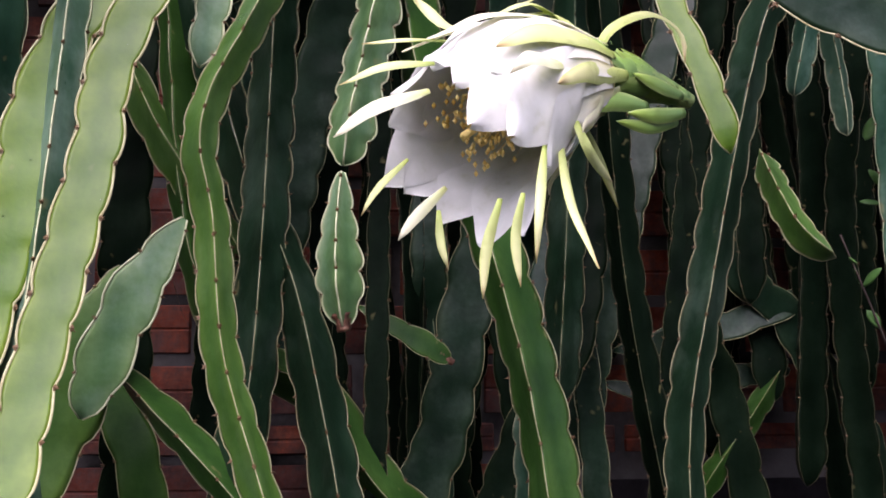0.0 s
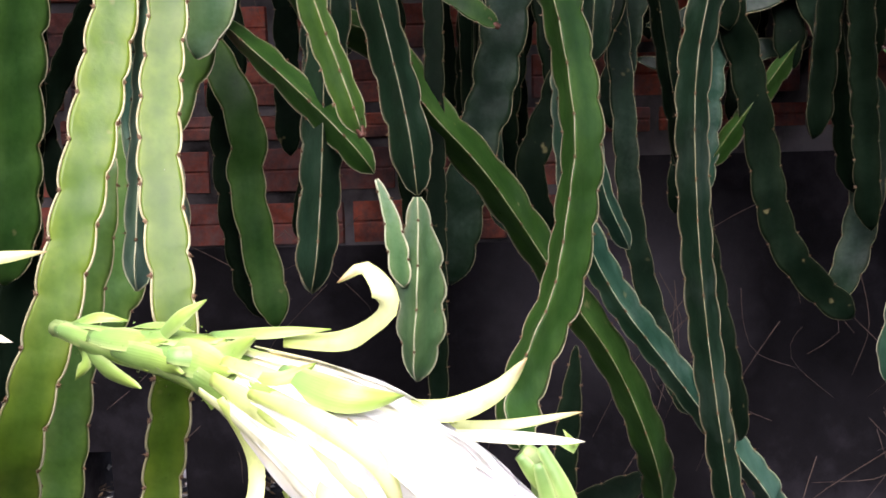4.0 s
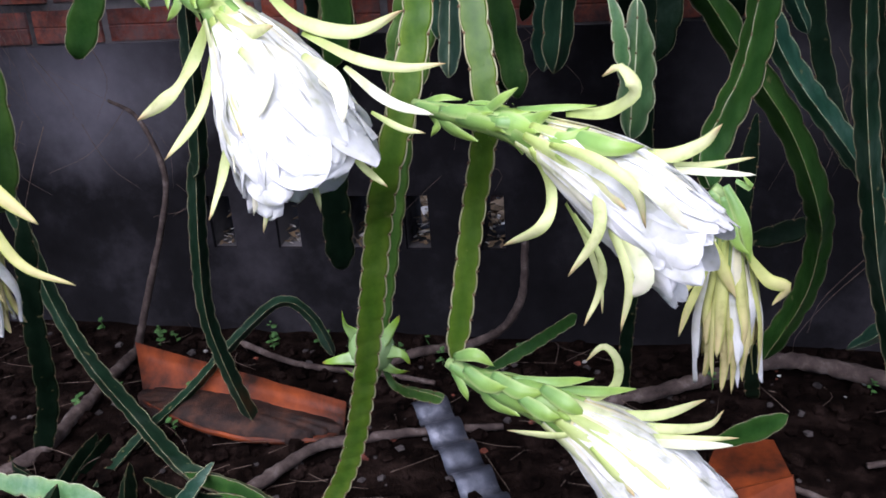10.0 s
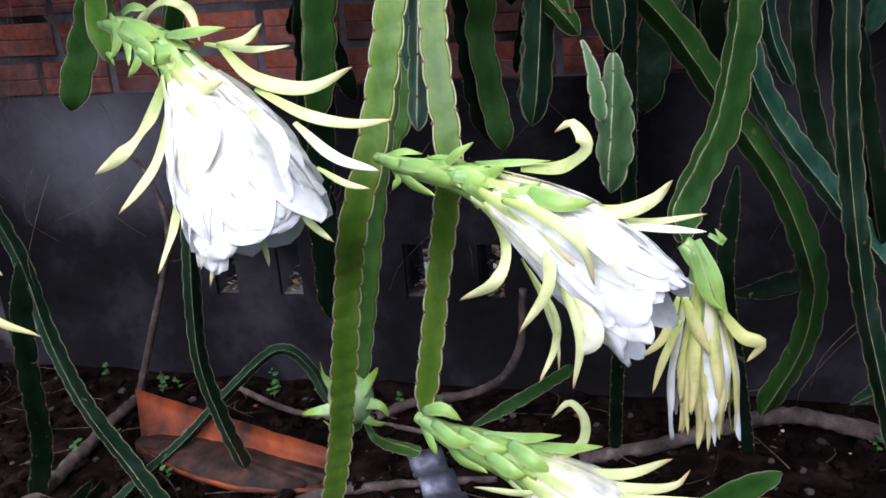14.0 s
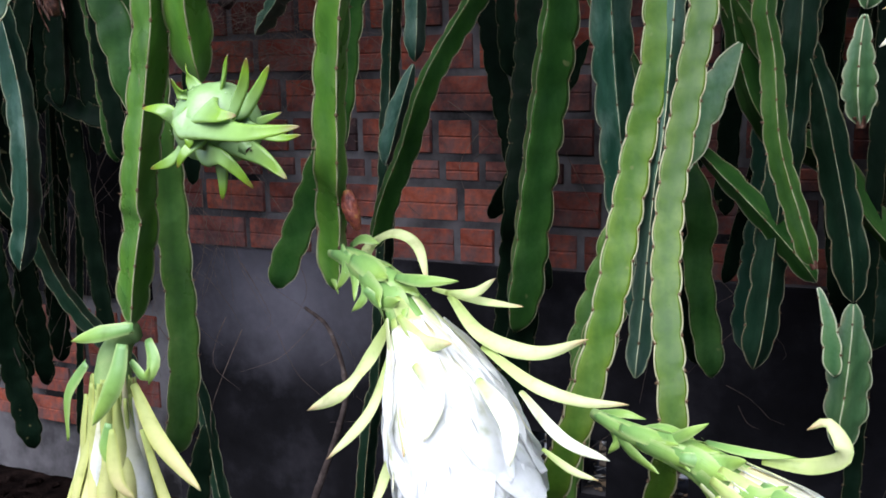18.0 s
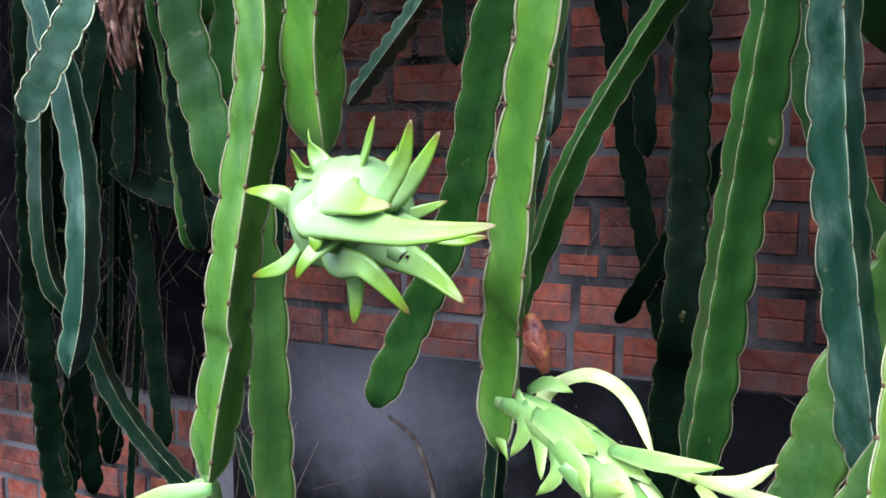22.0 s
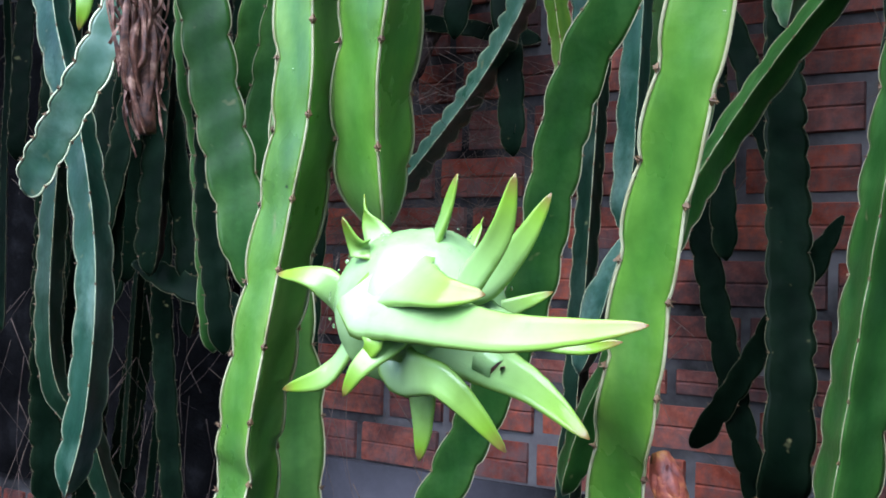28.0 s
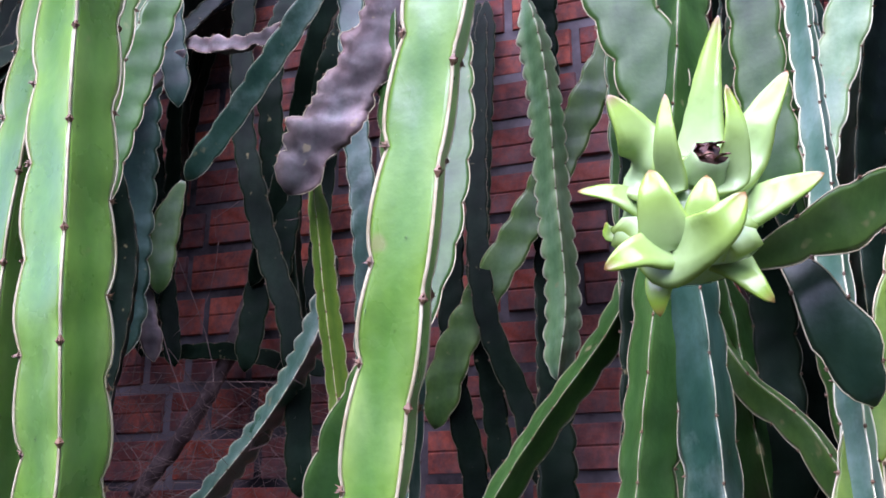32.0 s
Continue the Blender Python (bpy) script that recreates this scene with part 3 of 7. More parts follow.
core = [(-4.5, 3.5, WY + 0.007, WY + 0.16, VZ1, WTOP), (-4.5, 3.5, WY + 0.007, WY + 0.16, -0.1, VZ0)]
edges = [-4.5] + [e for v in VENTS for e in (v - VW / 2, v + VW / 2)] + [3.5]
core += [(edges[i], edges[i + 1], WY + 0.007, WY + 0.16, VZ0, VZ1) for i in range(0, len(edges), 2)]
wall_piece("mortar_bed", core, MORTAR, "grey cement mortar behind the bricks")
plaster = [(-1.62, PL_X, WY - 0.006, WY + 0.007, VZ1, PLINTH_L), (PL_X, 3.5, WY - 0.006, WY + 0.007, VZ1, PLINTH_R), (-1.62, 3.5, WY - 0.006, WY + 0.007, -0.1, VZ0)]
ed = [-1.62] + edges[1:]
plaster += [(ed[i], ed[i + 1], WY - 0.006, WY + 0.007, VZ0, VZ1) for i in range(0, len(ed), 2)]
wall_piece("plinth_plaster", plaster, PLASTER, "stained grey cement plaster, darkened for shade")
# dark sheet standing in for the shade behind the left stems
wall_piece("shade_plaster_sheet", [(-4.4, -1.68, WY - 0.016, WY + 0.007, 0.56, 1.75)], SHADE_PLASTER, "plaster sheet, near-black to stand in for deep shade")
# ---- climbing cactus stems ----
stem([(-0.03, 0.98, 2.25), (-0.1, 0.8, 1.6), (-0.204, 0.685, 1.256), (-0.213, 0.652, 1.145), (-0.224, 0.625, 1.054), (-0.230, 0.585, 0.971), (-0.234, 0.545, 0.897), (-0.25, 0.51, 0.799), (-0.277, 0.5, 0.712), (-0.302, 0.53, 0.634), (-0.334, 0.56, 0.495), (-0.371, 0.6, 0.354), (-0.419, 0.63, 0.211), (-0.493, 0.64, 0.081)], (0.0400, 0.0330), -66, 'f', 'lime', 2, pitch=(0.058, 0.026))
stem([(-0.24, 0.62, 0.907), (-0.277, 0.62, 0.779), (-0.306, 0.64, 0.662), (-0.35, 0.67, 0.485), (-0.387, 0.69, 0.327)], 0.0399, -71, 'f', 'green', 1)
stem([(0.03, 0.96, 2.25), (-0.04, 0.78, 1.6), (-0.155, 0.690, 1.283), (-0.167, 0.660, 1.181), (-0.174, 0.635, 1.109), (-0.182, 0.590, 0.995), (-0.173, 0.530, 0.904), (-0.155, 0.485, 0.8), (-0.163, 0.487, 0.738), (-0.18, 0.5, 0.661), (-0.196, 0.49, 0.558), (-0.21, 0.485, 0.484)], (0.0420, 0.0270), -70, 'f', 'lime', 2, pitch=(0.058, 0.028))
stem([(-0.191, 0.824, 2.2), (-0.196, 0.664, 1.205), (-0.205, 0.62, 0.995), (-0.206, 0.60, 0.929), (-0.206, 0.58, 0.874), (-0.209, 0.565, 0.805)], 0.0264, -69, 'r', 'frost', 1)
stem([(-0.144, 0.82, 1.16), (-0.167, 0.81, 1.119), (-0.188, 0.8, 1.07), (-0.216, 0.8, 0.995)], 0.0461, -76, 'f', 'pale', 1)
stem([(-0.204, 0.83, 1.042), (-0.158, 0.81, 1.001), (-0.111, 0.79, 0.957), (-0.067, 0.77, 0.912), (-0.041, 0.765, 0.88)], 0.0307, -81, 'r', 'deep', 1)
stem([(-0.039, 0.765, 0.874), (-0.028, 0.765, 0.844), (-0.021, 0.765, 0.807), (-0.015, 0.765, 0.767)], 0.0221, -86, 'f', 'pale', 1)
stem([(-0.0, 0.773, 0.855), (0.0, 0.773, 0.811), (-0.001, 0.773, 0.748), (-0.006, 0.773, 0.669)], 0.0515, -87, 'r', 'pale', 1)
stem([(0.09, 0.902, 2.2), (0.032, 0.752, 1.546), (-0.052, 0.72, 1.345), (-0.079, 0.71, 1.283), (-0.1, 0.7, 1.234), (-0.105, 0.69, 1.19), (-0.095, 0.69, 1.139), (-0.084, 0.68, 1.046), (-0.057, 0.665, 0.965), (-0.041, 0.66, 0.919)], 0.0268, -78, 'r', 'green', 1, dry=True)
stem([(-0.389, 1.133, 2.2), (-0.321, 0.983, 1.501), (-0.221, 0.92, 1.315), (-0.189, 0.9, 1.256), (-0.147, 0.885, 1.194), (-0.102, 0.88, 1.131)], 0.0350, -77, 'r', 'green', 1, dry=True)
stem([(-0.245, 1.104, 2.2), (-0.202, 0.954, 1.532), (-0.139, 0.9, 1.328), (-0.104, 0.87, 1.215), (-0.055, 0.84, 1.108), (-0.024, 0.81, 0.992), (-0.007, 0.785, 0.914), (0.0, 0.774, 0.857)], 0.0426, -85, 'r', 'shade', 1)
stem([(-0.244, 1.05, 2.2), (-0.159, 0.9, 1.191), (-0.036, 0.9, 1.009), (0.012, 0.9, 0.938), (0.079, 0.92, 0.859), (0.163, 0.95, 0.729), (0.23, 0.97, 0.624), (0.278, 0.99, 0.505), (0.3, 1.06, 0.408), (0.289, 1.1, 0.287), (0.234, 1.16, 0.124)], 0.0462, -97, 'r', 'deep', 1, pitch=0.06)
stem([(0.005, 0.969, 2.2), (0.045, 0.819, 1.373), (0.104, 0.78, 1.165), (0.119, 0.77, 1.112), (0.142, 0.76, 1.019), (0.156, 0.75, 0.918), (0.150, 0.742, 0.853), (0.134, 0.725, 0.773), (0.110, 0.70, 0.725), (0.087, 0.665, 0.681), (0.088, 0.622, 0.652)], 0.0438, -99, 'r', 'deep', 1)
stem([(0.482, 1.055, 2.2), (0.439, 0.905, 1.55), (0.377, 0.88, 1.34), (0.352, 0.87, 1.255), (0.317, 0.86, 1.109), (0.289, 0.85, 0.977), (0.291, 0.85, 0.828), (0.306, 0.85, 0.678), (0.333, 0.85, 0.507), (0.359, 0.87, 0.401), (0.411, 0.85, 0.199), (0.465, 0.763, 0.012)], (0.0420, 0.0320), -106, 'r', 'shade', 1)
stem([(0.107, 0.95, 2.2), (0.076, 0.8, 1.587), (0.029, 0.77, 1.374), (0.014, 0.76, 1.302), (0.001, 0.75, 1.234), (-0.006, 0.74, 1.19)], 0.0397, -88, 'r', 'pale', 1, pitch=0.026)
stem([(-0.007, 0.735, 1.184), (-0.009, 0.733, 1.142), (-0.008, 0.731, 1.099), (-0.004, 0.731, 1.064)], 0.0371, -86, 'r', 'pale', 1, pitch=0.024, dry=True)
stem([(-0.004, 1.0, 1.096), (0.035, 1.0, 1.073), (0.092, 1.013, 1.039)], 0.0275, -90, 'f', 'deep', 0, dry=True)
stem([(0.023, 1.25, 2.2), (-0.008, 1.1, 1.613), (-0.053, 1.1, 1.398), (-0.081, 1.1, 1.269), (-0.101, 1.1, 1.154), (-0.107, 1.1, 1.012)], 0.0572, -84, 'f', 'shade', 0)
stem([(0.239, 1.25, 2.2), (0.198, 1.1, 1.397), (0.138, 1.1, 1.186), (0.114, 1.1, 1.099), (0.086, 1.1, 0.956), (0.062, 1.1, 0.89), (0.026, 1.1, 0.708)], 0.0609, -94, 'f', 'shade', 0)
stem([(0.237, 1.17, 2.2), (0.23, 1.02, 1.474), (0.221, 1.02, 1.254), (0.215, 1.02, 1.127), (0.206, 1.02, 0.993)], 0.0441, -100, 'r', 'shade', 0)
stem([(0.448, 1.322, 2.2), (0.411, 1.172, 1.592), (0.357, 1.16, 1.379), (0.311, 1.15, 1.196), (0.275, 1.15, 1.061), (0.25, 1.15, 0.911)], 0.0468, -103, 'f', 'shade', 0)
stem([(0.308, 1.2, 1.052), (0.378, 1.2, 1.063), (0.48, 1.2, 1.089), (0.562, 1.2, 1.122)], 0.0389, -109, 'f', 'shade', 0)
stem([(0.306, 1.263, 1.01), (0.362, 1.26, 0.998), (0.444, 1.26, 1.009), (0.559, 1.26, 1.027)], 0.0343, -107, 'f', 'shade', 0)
stem([(0.366, 0.850, 1.228), (0.351, 0.790, 1.190), (0.344, 0.740, 1.151), (0.351, 0.720, 1.128), (0.367, 0.718, 1.117)], 0.0240, -114, 'r', 'green', 1, base=0.03)
stem([(0.37, 1.35, 2.2), (0.401, 1.2, 1.212), (0.447, 1.2, 0.997), (0.469, 1.2, 0.895), (0.497, 1.2, 0.765), (0.544, 1.2, 0.689), (0.611, 1.2, 0.628)], 0.0475, -108, 'f', 'dark', 0)
stem([(0.354, 1.35, 2.2), (0.428, 1.2, 1.281), (0.535, 1.2, 1.089), (0.583, 1.2, 1.004), (0.631, 1.2, 0.912), (0.614, 1.2, 0.753), (0.584, 1.2, 0.654)], 0.0469, -113, 'f', 'shade', 0)
stem([(0.539, 1.22, 1.041), (0.483, 1.21, 0.966), (0.433, 1.2, 0.904), (0.398, 1.2, 0.854)], 0.0319, -106, 'r', 'deep', 0)
stem([(0.195, 0.985, 0.98), (0.2, 0.975, 0.9), (0.213, 0.965, 0.834), (0.241, 0.96, 0.771)], 0.0268, -98, 'r', 'blue', 0)
stem([(0.165, 0.95, 1.04), (0.168, 0.94, 0.9), (0.18, 0.93, 0.812), (0.222, 0.94, 0.722), (0.291, 0.95, 0.627), (0.342, 0.96, 0.558), (0.413, 0.98, 0.467), (0.434, 1.0, 0.428), (0.506, 1.02, 0.349), (0.597, 1.050, 0.213), (0.696, 1.080, 0.066)], 0.0380, -103, 'r', 'blue', 1, pitch=0.04)
stem([(0.406, 1.25, 0.105), (0.457, 1.2, 0.179), (0.522, 1.1, 0.34)], 0.0377, -105, 'r', 'blue', 0)
stem([(-0.067, 0.975, 2.2), (-0.077, 0.825, 1.185), (-0.091, 0.8, 0.967), (-0.096, 0.79, 0.882), (-0.102, 0.78, 0.808), (-0.109, 0.777, 0.762)], 0.0432, -81, 'r', 'shade', 1)
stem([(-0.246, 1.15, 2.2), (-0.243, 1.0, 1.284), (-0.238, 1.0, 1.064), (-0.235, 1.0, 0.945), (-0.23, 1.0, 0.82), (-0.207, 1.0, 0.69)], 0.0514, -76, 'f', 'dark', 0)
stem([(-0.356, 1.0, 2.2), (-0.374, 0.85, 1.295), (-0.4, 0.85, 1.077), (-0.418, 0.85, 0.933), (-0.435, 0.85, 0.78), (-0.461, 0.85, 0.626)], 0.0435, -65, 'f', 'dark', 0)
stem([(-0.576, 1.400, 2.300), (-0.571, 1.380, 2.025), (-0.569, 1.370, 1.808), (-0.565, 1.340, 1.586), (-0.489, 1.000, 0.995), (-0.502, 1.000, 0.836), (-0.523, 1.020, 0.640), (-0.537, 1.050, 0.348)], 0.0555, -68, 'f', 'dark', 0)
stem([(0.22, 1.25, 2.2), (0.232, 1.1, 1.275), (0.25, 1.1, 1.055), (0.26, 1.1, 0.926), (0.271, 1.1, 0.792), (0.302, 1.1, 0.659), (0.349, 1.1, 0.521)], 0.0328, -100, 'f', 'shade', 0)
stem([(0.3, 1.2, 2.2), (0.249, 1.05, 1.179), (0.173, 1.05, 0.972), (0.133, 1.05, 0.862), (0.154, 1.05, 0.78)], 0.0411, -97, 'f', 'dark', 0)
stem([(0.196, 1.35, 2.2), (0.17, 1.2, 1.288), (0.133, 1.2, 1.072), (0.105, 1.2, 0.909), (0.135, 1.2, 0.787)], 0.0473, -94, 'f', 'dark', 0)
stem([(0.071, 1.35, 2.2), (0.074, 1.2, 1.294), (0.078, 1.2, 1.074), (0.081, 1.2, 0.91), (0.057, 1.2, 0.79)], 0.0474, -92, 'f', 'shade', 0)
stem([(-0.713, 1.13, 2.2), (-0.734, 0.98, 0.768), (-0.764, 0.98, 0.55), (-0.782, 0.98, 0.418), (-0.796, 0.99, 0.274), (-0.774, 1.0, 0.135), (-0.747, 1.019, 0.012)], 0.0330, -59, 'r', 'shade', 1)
stem([(-1.411, 1.220, 0.592), (-1.321, 1.200, 0.412), (-1.251, 1.150, 0.252), (-1.122, 1.050, 0.144), (-0.979, 0.960, 0.069), (-0.824, 0.860, 0.012), (-0.667, 0.783, 0.020), (-0.552, 0.720, 0.015)], 0.0370, -60, 'r', 'shade', 1)
stem([(-0.975, 0.782, 0.012), (-0.966, 0.95, 0.018), (-0.911, 1.08, 0.054), (-0.825, 1.15, 0.14), (-0.739, 1.2, 0.204), (-0.674, 1.2, 0.173), (-0.632, 1.2, 0.079)], 0.0250, -63, 'r', 'shade', 0)
stem([(-1.036, 0.86, 0.527), (-1.068, 0.86, 0.331), (-1.096, 0.88, 0.152), (-1.152, 0.892, 0.012)], 0.0409, -51, 'f', 'dark', 0)
stem([(-0.46, 1.2, 2.25), (-0.567, 0.950, 1.932), (-0.554, 0.840, 1.640), (-0.552, 0.780, 1.496), (-0.579, 0.74, 1.381), (-0.648, 0.77, 1.275), (-0.709, 0.81, 1.077), (-0.755, 0.83, 0.983), (-0.809, 0.845, 0.888), (-0.861, 0.85, 0.791)], 0.0504, -67, 'f', 'deep', 1)
stem([(-0.185, 1.15, 2.2), (-0.258, 1.0, 1.738), (-0.364, 1.0, 1.545), (-0.421, 1.0, 1.442), (-0.497, 1.0, 1.345), (-0.563, 1.0, 1.25), (-0.603, 0.9, 1.123), (-0.644, 0.9, 1.018), (-0.682, 0.9, 0.934), (-0.705, 0.9, 0.857)], 0.0385, -76, 'r', 'deep', 1)
stem([(-0.281, 0.95, 2.2), (-0.302, 0.8, 1.694), (-0.333, 0.8, 1.476), (-0.347, 0.8, 1.378), (-0.362, 0.8, 1.282), (-0.38, 0.8, 1.153), (-0.399, 0.8, 1.018), (-0.415, 0.8, 0.89), (-0.43, 0.8, 0.772)], 0.0572, -84, 'r', 'deep', 1)
stem([(-0.316, 0.95, 2.2), (-0.312, 0.8, 1.573), (-0.305, 0.8, 1.353), (-0.302, 0.8, 1.242), (-0.294, 0.8, 1.115), (-0.277, 0.8, 0.972), (-0.253, 0.8, 0.799)], 0.0543, -81, 'r', 'blue', 1, pitch=0.056)
stem([(-0.201, 0.85, 1.122), (-0.235, 0.84, 1.023), (-0.285, 0.83, 0.905), (-0.339, 0.82, 0.707)], 0.0683, -82, 'f', 'green', 1)
stem([(-0.747, 1.45, 2.2), (-0.724, 1.34, 1.538), (-0.689, 1.34, 1.32), (-0.664, 1.34, 1.158), (-0.632, 1.34, 1.003), (-0.596, 1.34, 0.848), (-0.553, 1.34, 0.704)], 0.0432, -72, 'f', 'dark', 0)
stem([(-0.466, 1.3, 1.186), (-0.542, 1.31, 1.059), (-0.603, 1.32, 0.955), (-0.674, 1.33, 0.843)], 0.0384, -73, 'f', 'dark', 0)
stem([(-0.705, 1.45, 2.2), (-0.663, 1.3, 1.62), (-0.601, 1.3, 1.409), (-0.573, 1.3, 1.312), (-0.525, 1.3, 1.206)], 0.0390, -73, 'f', 'dark', 0)
stem([(-0.69, 1.45, 2.2), (-0.674, 1.33, 1.635), (-0.651, 1.33, 1.416), (-0.637, 1.33, 1.278), (-0.627, 1.33, 1.122)], 0.0402, -72, 'f', 'dark', 0)
stem([(-0.64, 1.15, 2.2), (-0.649, 1.0, 1.588), (-0.661, 1.0, 1.368), (-0.667, 1.0, 1.254), (-0.673, 1.0, 1.15)], 0.0366, -67, 'r', 'blue', 0)
stem([(-0.666, 0.98, 1.146), (-0.689, 0.97, 1.07), (-0.712, 0.96, 0.984)], 0.0387, -66, 'r', 'blue', 0)
stem([(-0.543, 0.6, 2.2), (-0.564, 0.282, 1.727), (-0.596, 0.3, 1.51), (-0.605, 0.305, 1.45), (-0.618, 0.312, 1.354), (-0.616, 0.318, 1.239), (-0.622, 0.325, 1.185), (-0.642, 0.336, 1.131), (-0.657, 0.34, 1.075), (-0.674, 0.345, 1.01), (-0.679, 0.352, 0.986), (-0.696, 0.355, 0.926), (-0.707, 0.356, 0.87)], 0.0378, -47, 'r', 'vivid', 2)
stem([(-0.578, 0.6, 2.2), (-0.572, 0.27, 1.716), (-0.564, 0.28, 1.496), (-0.562, 0.283, 1.427), (-0.559, 0.287, 1.357), (-0.556, 0.288, 1.316), (-0.562, 0.305, 1.25), (-0.580, 0.325, 1.197), (-0.590, 0.342, 1.157), (-0.597, 0.36, 1.124)], 0.0435, -51, 'r', 'vivid', 2)
stem([(-0.279, 0.6, 2.2), (-0.312, 0.243, 1.644), (-0.361, 0.265, 1.432), (-0.369, 0.27, 1.397), (-0.379, 0.275, 1.339), (-0.390, 0.288, 1.287), (-0.416, 0.318, 1.195), (-0.428, 0.332, 1.159), (-0.443, 0.350, 1.108), (-0.456, 0.368, 1.044), (-0.463, 0.38, 1.02), (-0.47, 0.39, 0.975), (-0.478, 0.4, 0.918)], 0.0323, -99, 'f', 'vivid', 2)
stem([(-0.76, 1.5, 2.3), (-0.74, 1.0, 2.42), (-0.723, 0.6, 2.2), (-0.72, 0.44, 1.226), (-0.716, 0.44, 1.006), (-0.715, 0.44, 0.93), (-0.712, 0.44, 0.839), (-0.719, 0.44, 0.758), (-0.734, 0.44, 0.686)], 0.0372, -51, 'f', 'green', 1)
stem([(-0.966, 0.53, 1.397), (-0.948, 0.475, 1.296), (-0.972, 0.46, 1.234), (-1.039, 0.468, 1.162)], 0.0326, -39, 'f', 'frost', 1, pitch=0.025)
stem([(-1.454, 0.865, 2.2), (-1.407, 0.715, 1.724), (-1.338, 0.7, 1.516), (-1.293, 0.69, 1.38), (-1.23, 0.68, 1.238), (-1.19, 0.67, 1.092), (-1.192, 0.664, 0.938), (-1.22, 0.662, 0.832)], 0.0440, -39, 'r', 'blue', 1, pitch=0.055)
stem([(-1.36, 1.5, 2.3), (-1.35, 1.15, 2.42), (-1.34, 0.848, 2.2), (-1.303, 0.698, 1.102), (-1.248, 0.72, 0.893), (-1.221, 0.74, 0.792), (-1.172, 0.76, 0.715), (-1.102, 0.78, 0.643)], 0.0331, -43, 'r', 'shade', 0)
stem([(-1.047, 0.75, 2.2), (-1.021, 0.6, 1.666), (-0.983, 0.6, 1.45), (-0.963, 0.6, 1.337), (-0.943, 0.6, 1.248), (-0.916, 0.6, 1.162), (-0.894, 0.6, 1.078)], 0.0485, -46, 'f', 'deep', 1)
stem([(-1.075, 0.85, 2.2), (-1.065, 0.7, 1.465), (-1.05, 0.7, 1.245), (-1.044, 0.7, 1.145), (-1.031, 0.7, 1.071), (-1.019, 0.7, 1.006)], 0.0299, -47, 'f', 'dark', 0)
stem([(-0.941, 0.9, 2.2), (-0.969, 0.75, 1.697), (-1.01, 0.75, 1.48), (-1.031, 0.75, 1.367), (-1.05, 0.75, 1.291)], 0.0396, -50, 'f', 'deep', 0)
stem([(-0.872, 0.85, 2.2), (-0.903, 0.7, 1.574), (-0.949, 0.7, 1.359), (-0.969, 0.7, 1.265), (-0.982, 0.7, 1.187)], 0.0416, -51, 'f', 'deep', 0)
stem([(-0.829, 1.120, 1.612), (-0.860, 1.160, 1.554), (-0.916, 1.200, 1.479), (-0.995, 1.240, 1.396), (-1.083, 1.260, 1.308), (-1.172, 1.270, 1.217)], 0.0440, -60, 'r', 'frost', 1, pitch=0.036)
stem([(-0.557, 1.22, 2.045), (-0.535, 1.23, 1.891), (-0.527, 1.235, 1.71), (-0.519, 1.24, 1.548), (-0.533, 1.241, 1.434)], 0.0560, -79, 'r', 'pale', 1, pitch=0.032)
stem([(-0.263, 0.56, 1.39), (-0.23, 0.57, 1.409), (-0.193, 0.58, 1.428), (-0.154, 0.6, 1.45)], 0.0475, -96, 'r', 'green', 1)
stem([(-0.234, 0.620, 1.416), (-0.218, 0.610, 1.380), (-0.201, 0.620, 1.342), (-0.188, 0.630, 1.305)], 0.0440, -95, 'f', 'shade', 1)
stem([(0.003, 1.15, 2.364), (-0.029, 1.0, 2.114), (-0.076, 1.0, 1.899), (-0.104, 1.0, 1.77), (-0.138, 1.0, 1.589), (-0.145, 1.0, 1.419)], 0.0556, -98, 'r', 'shade', 1)
stem([(-0.2, 0.95, 1.509), (-0.167, 1.0, 1.439), (-0.123, 1.0, 1.36)], 0.0271, -95, 'r', 'dark', 1)
stem([(-0.481, 0.95, 2.307), (-0.443, 0.8, 2.057), (-0.387, 0.8, 1.844), (-0.362, 0.8, 1.749), (-0.333, 0.8, 1.66), (-0.319, 0.8, 1.556)], 0.0693, -83, 'f', 'deep', 1)
stem([(-0.293, 1.0, 1.513), (-0.284, 1.0, 1.416), (-0.274, 1.0, 1.331), (-0.26, 1.0, 1.239)], 0.0730, -89, 'r', 'deep', 1)
stem([(-0.204, 1.0, 2.308), (-0.211, 0.85, 2.058), (-0.222, 0.85, 1.839), (-0.229, 0.85, 1.712), (-0.225, 0.85, 1.587), (-0.221, 0.85, 1.516)], 0.0537, -92, 'f', 'deep', 1)
stem([(-0.044, 1.05, 2.2), (-0.092, 0.9, 1.876), (-0.162, 0.9, 1.668), (-0.178, 0.9, 1.619), (-0.199, 0.9, 1.554)], 0.0466, -96, 'f', 'pale', 0)
stem([(-0.219, 1.1, 1.471), (-0.205, 1.1, 1.377), (-0.207, 1.1, 1.252)], 0.0467, -92, 'f', 'dark', 0)
stem([(-0.65, 0.97, 2.12), (-0.67, 0.95, 1.955), (-0.69, 0.95, 1.855), (-0.742, 0.95, 1.758), (-0.785, 0.95, 1.69), (-0.815, 0.95, 1.645)], (0.052, 0.074), -64, 'f', 'dead', 1)
stem([(-0.809, 1.000, 1.701), (-0.792, 1.000, 1.602), (-0.781, 1.000, 1.524), (-0.763, 1.000, 1.417), (-0.752, 1.000, 1.344), (-0.759, 1.000, 1.298)], 0.0310, -66, 'r', 'lime', 1, pitch=0.034)
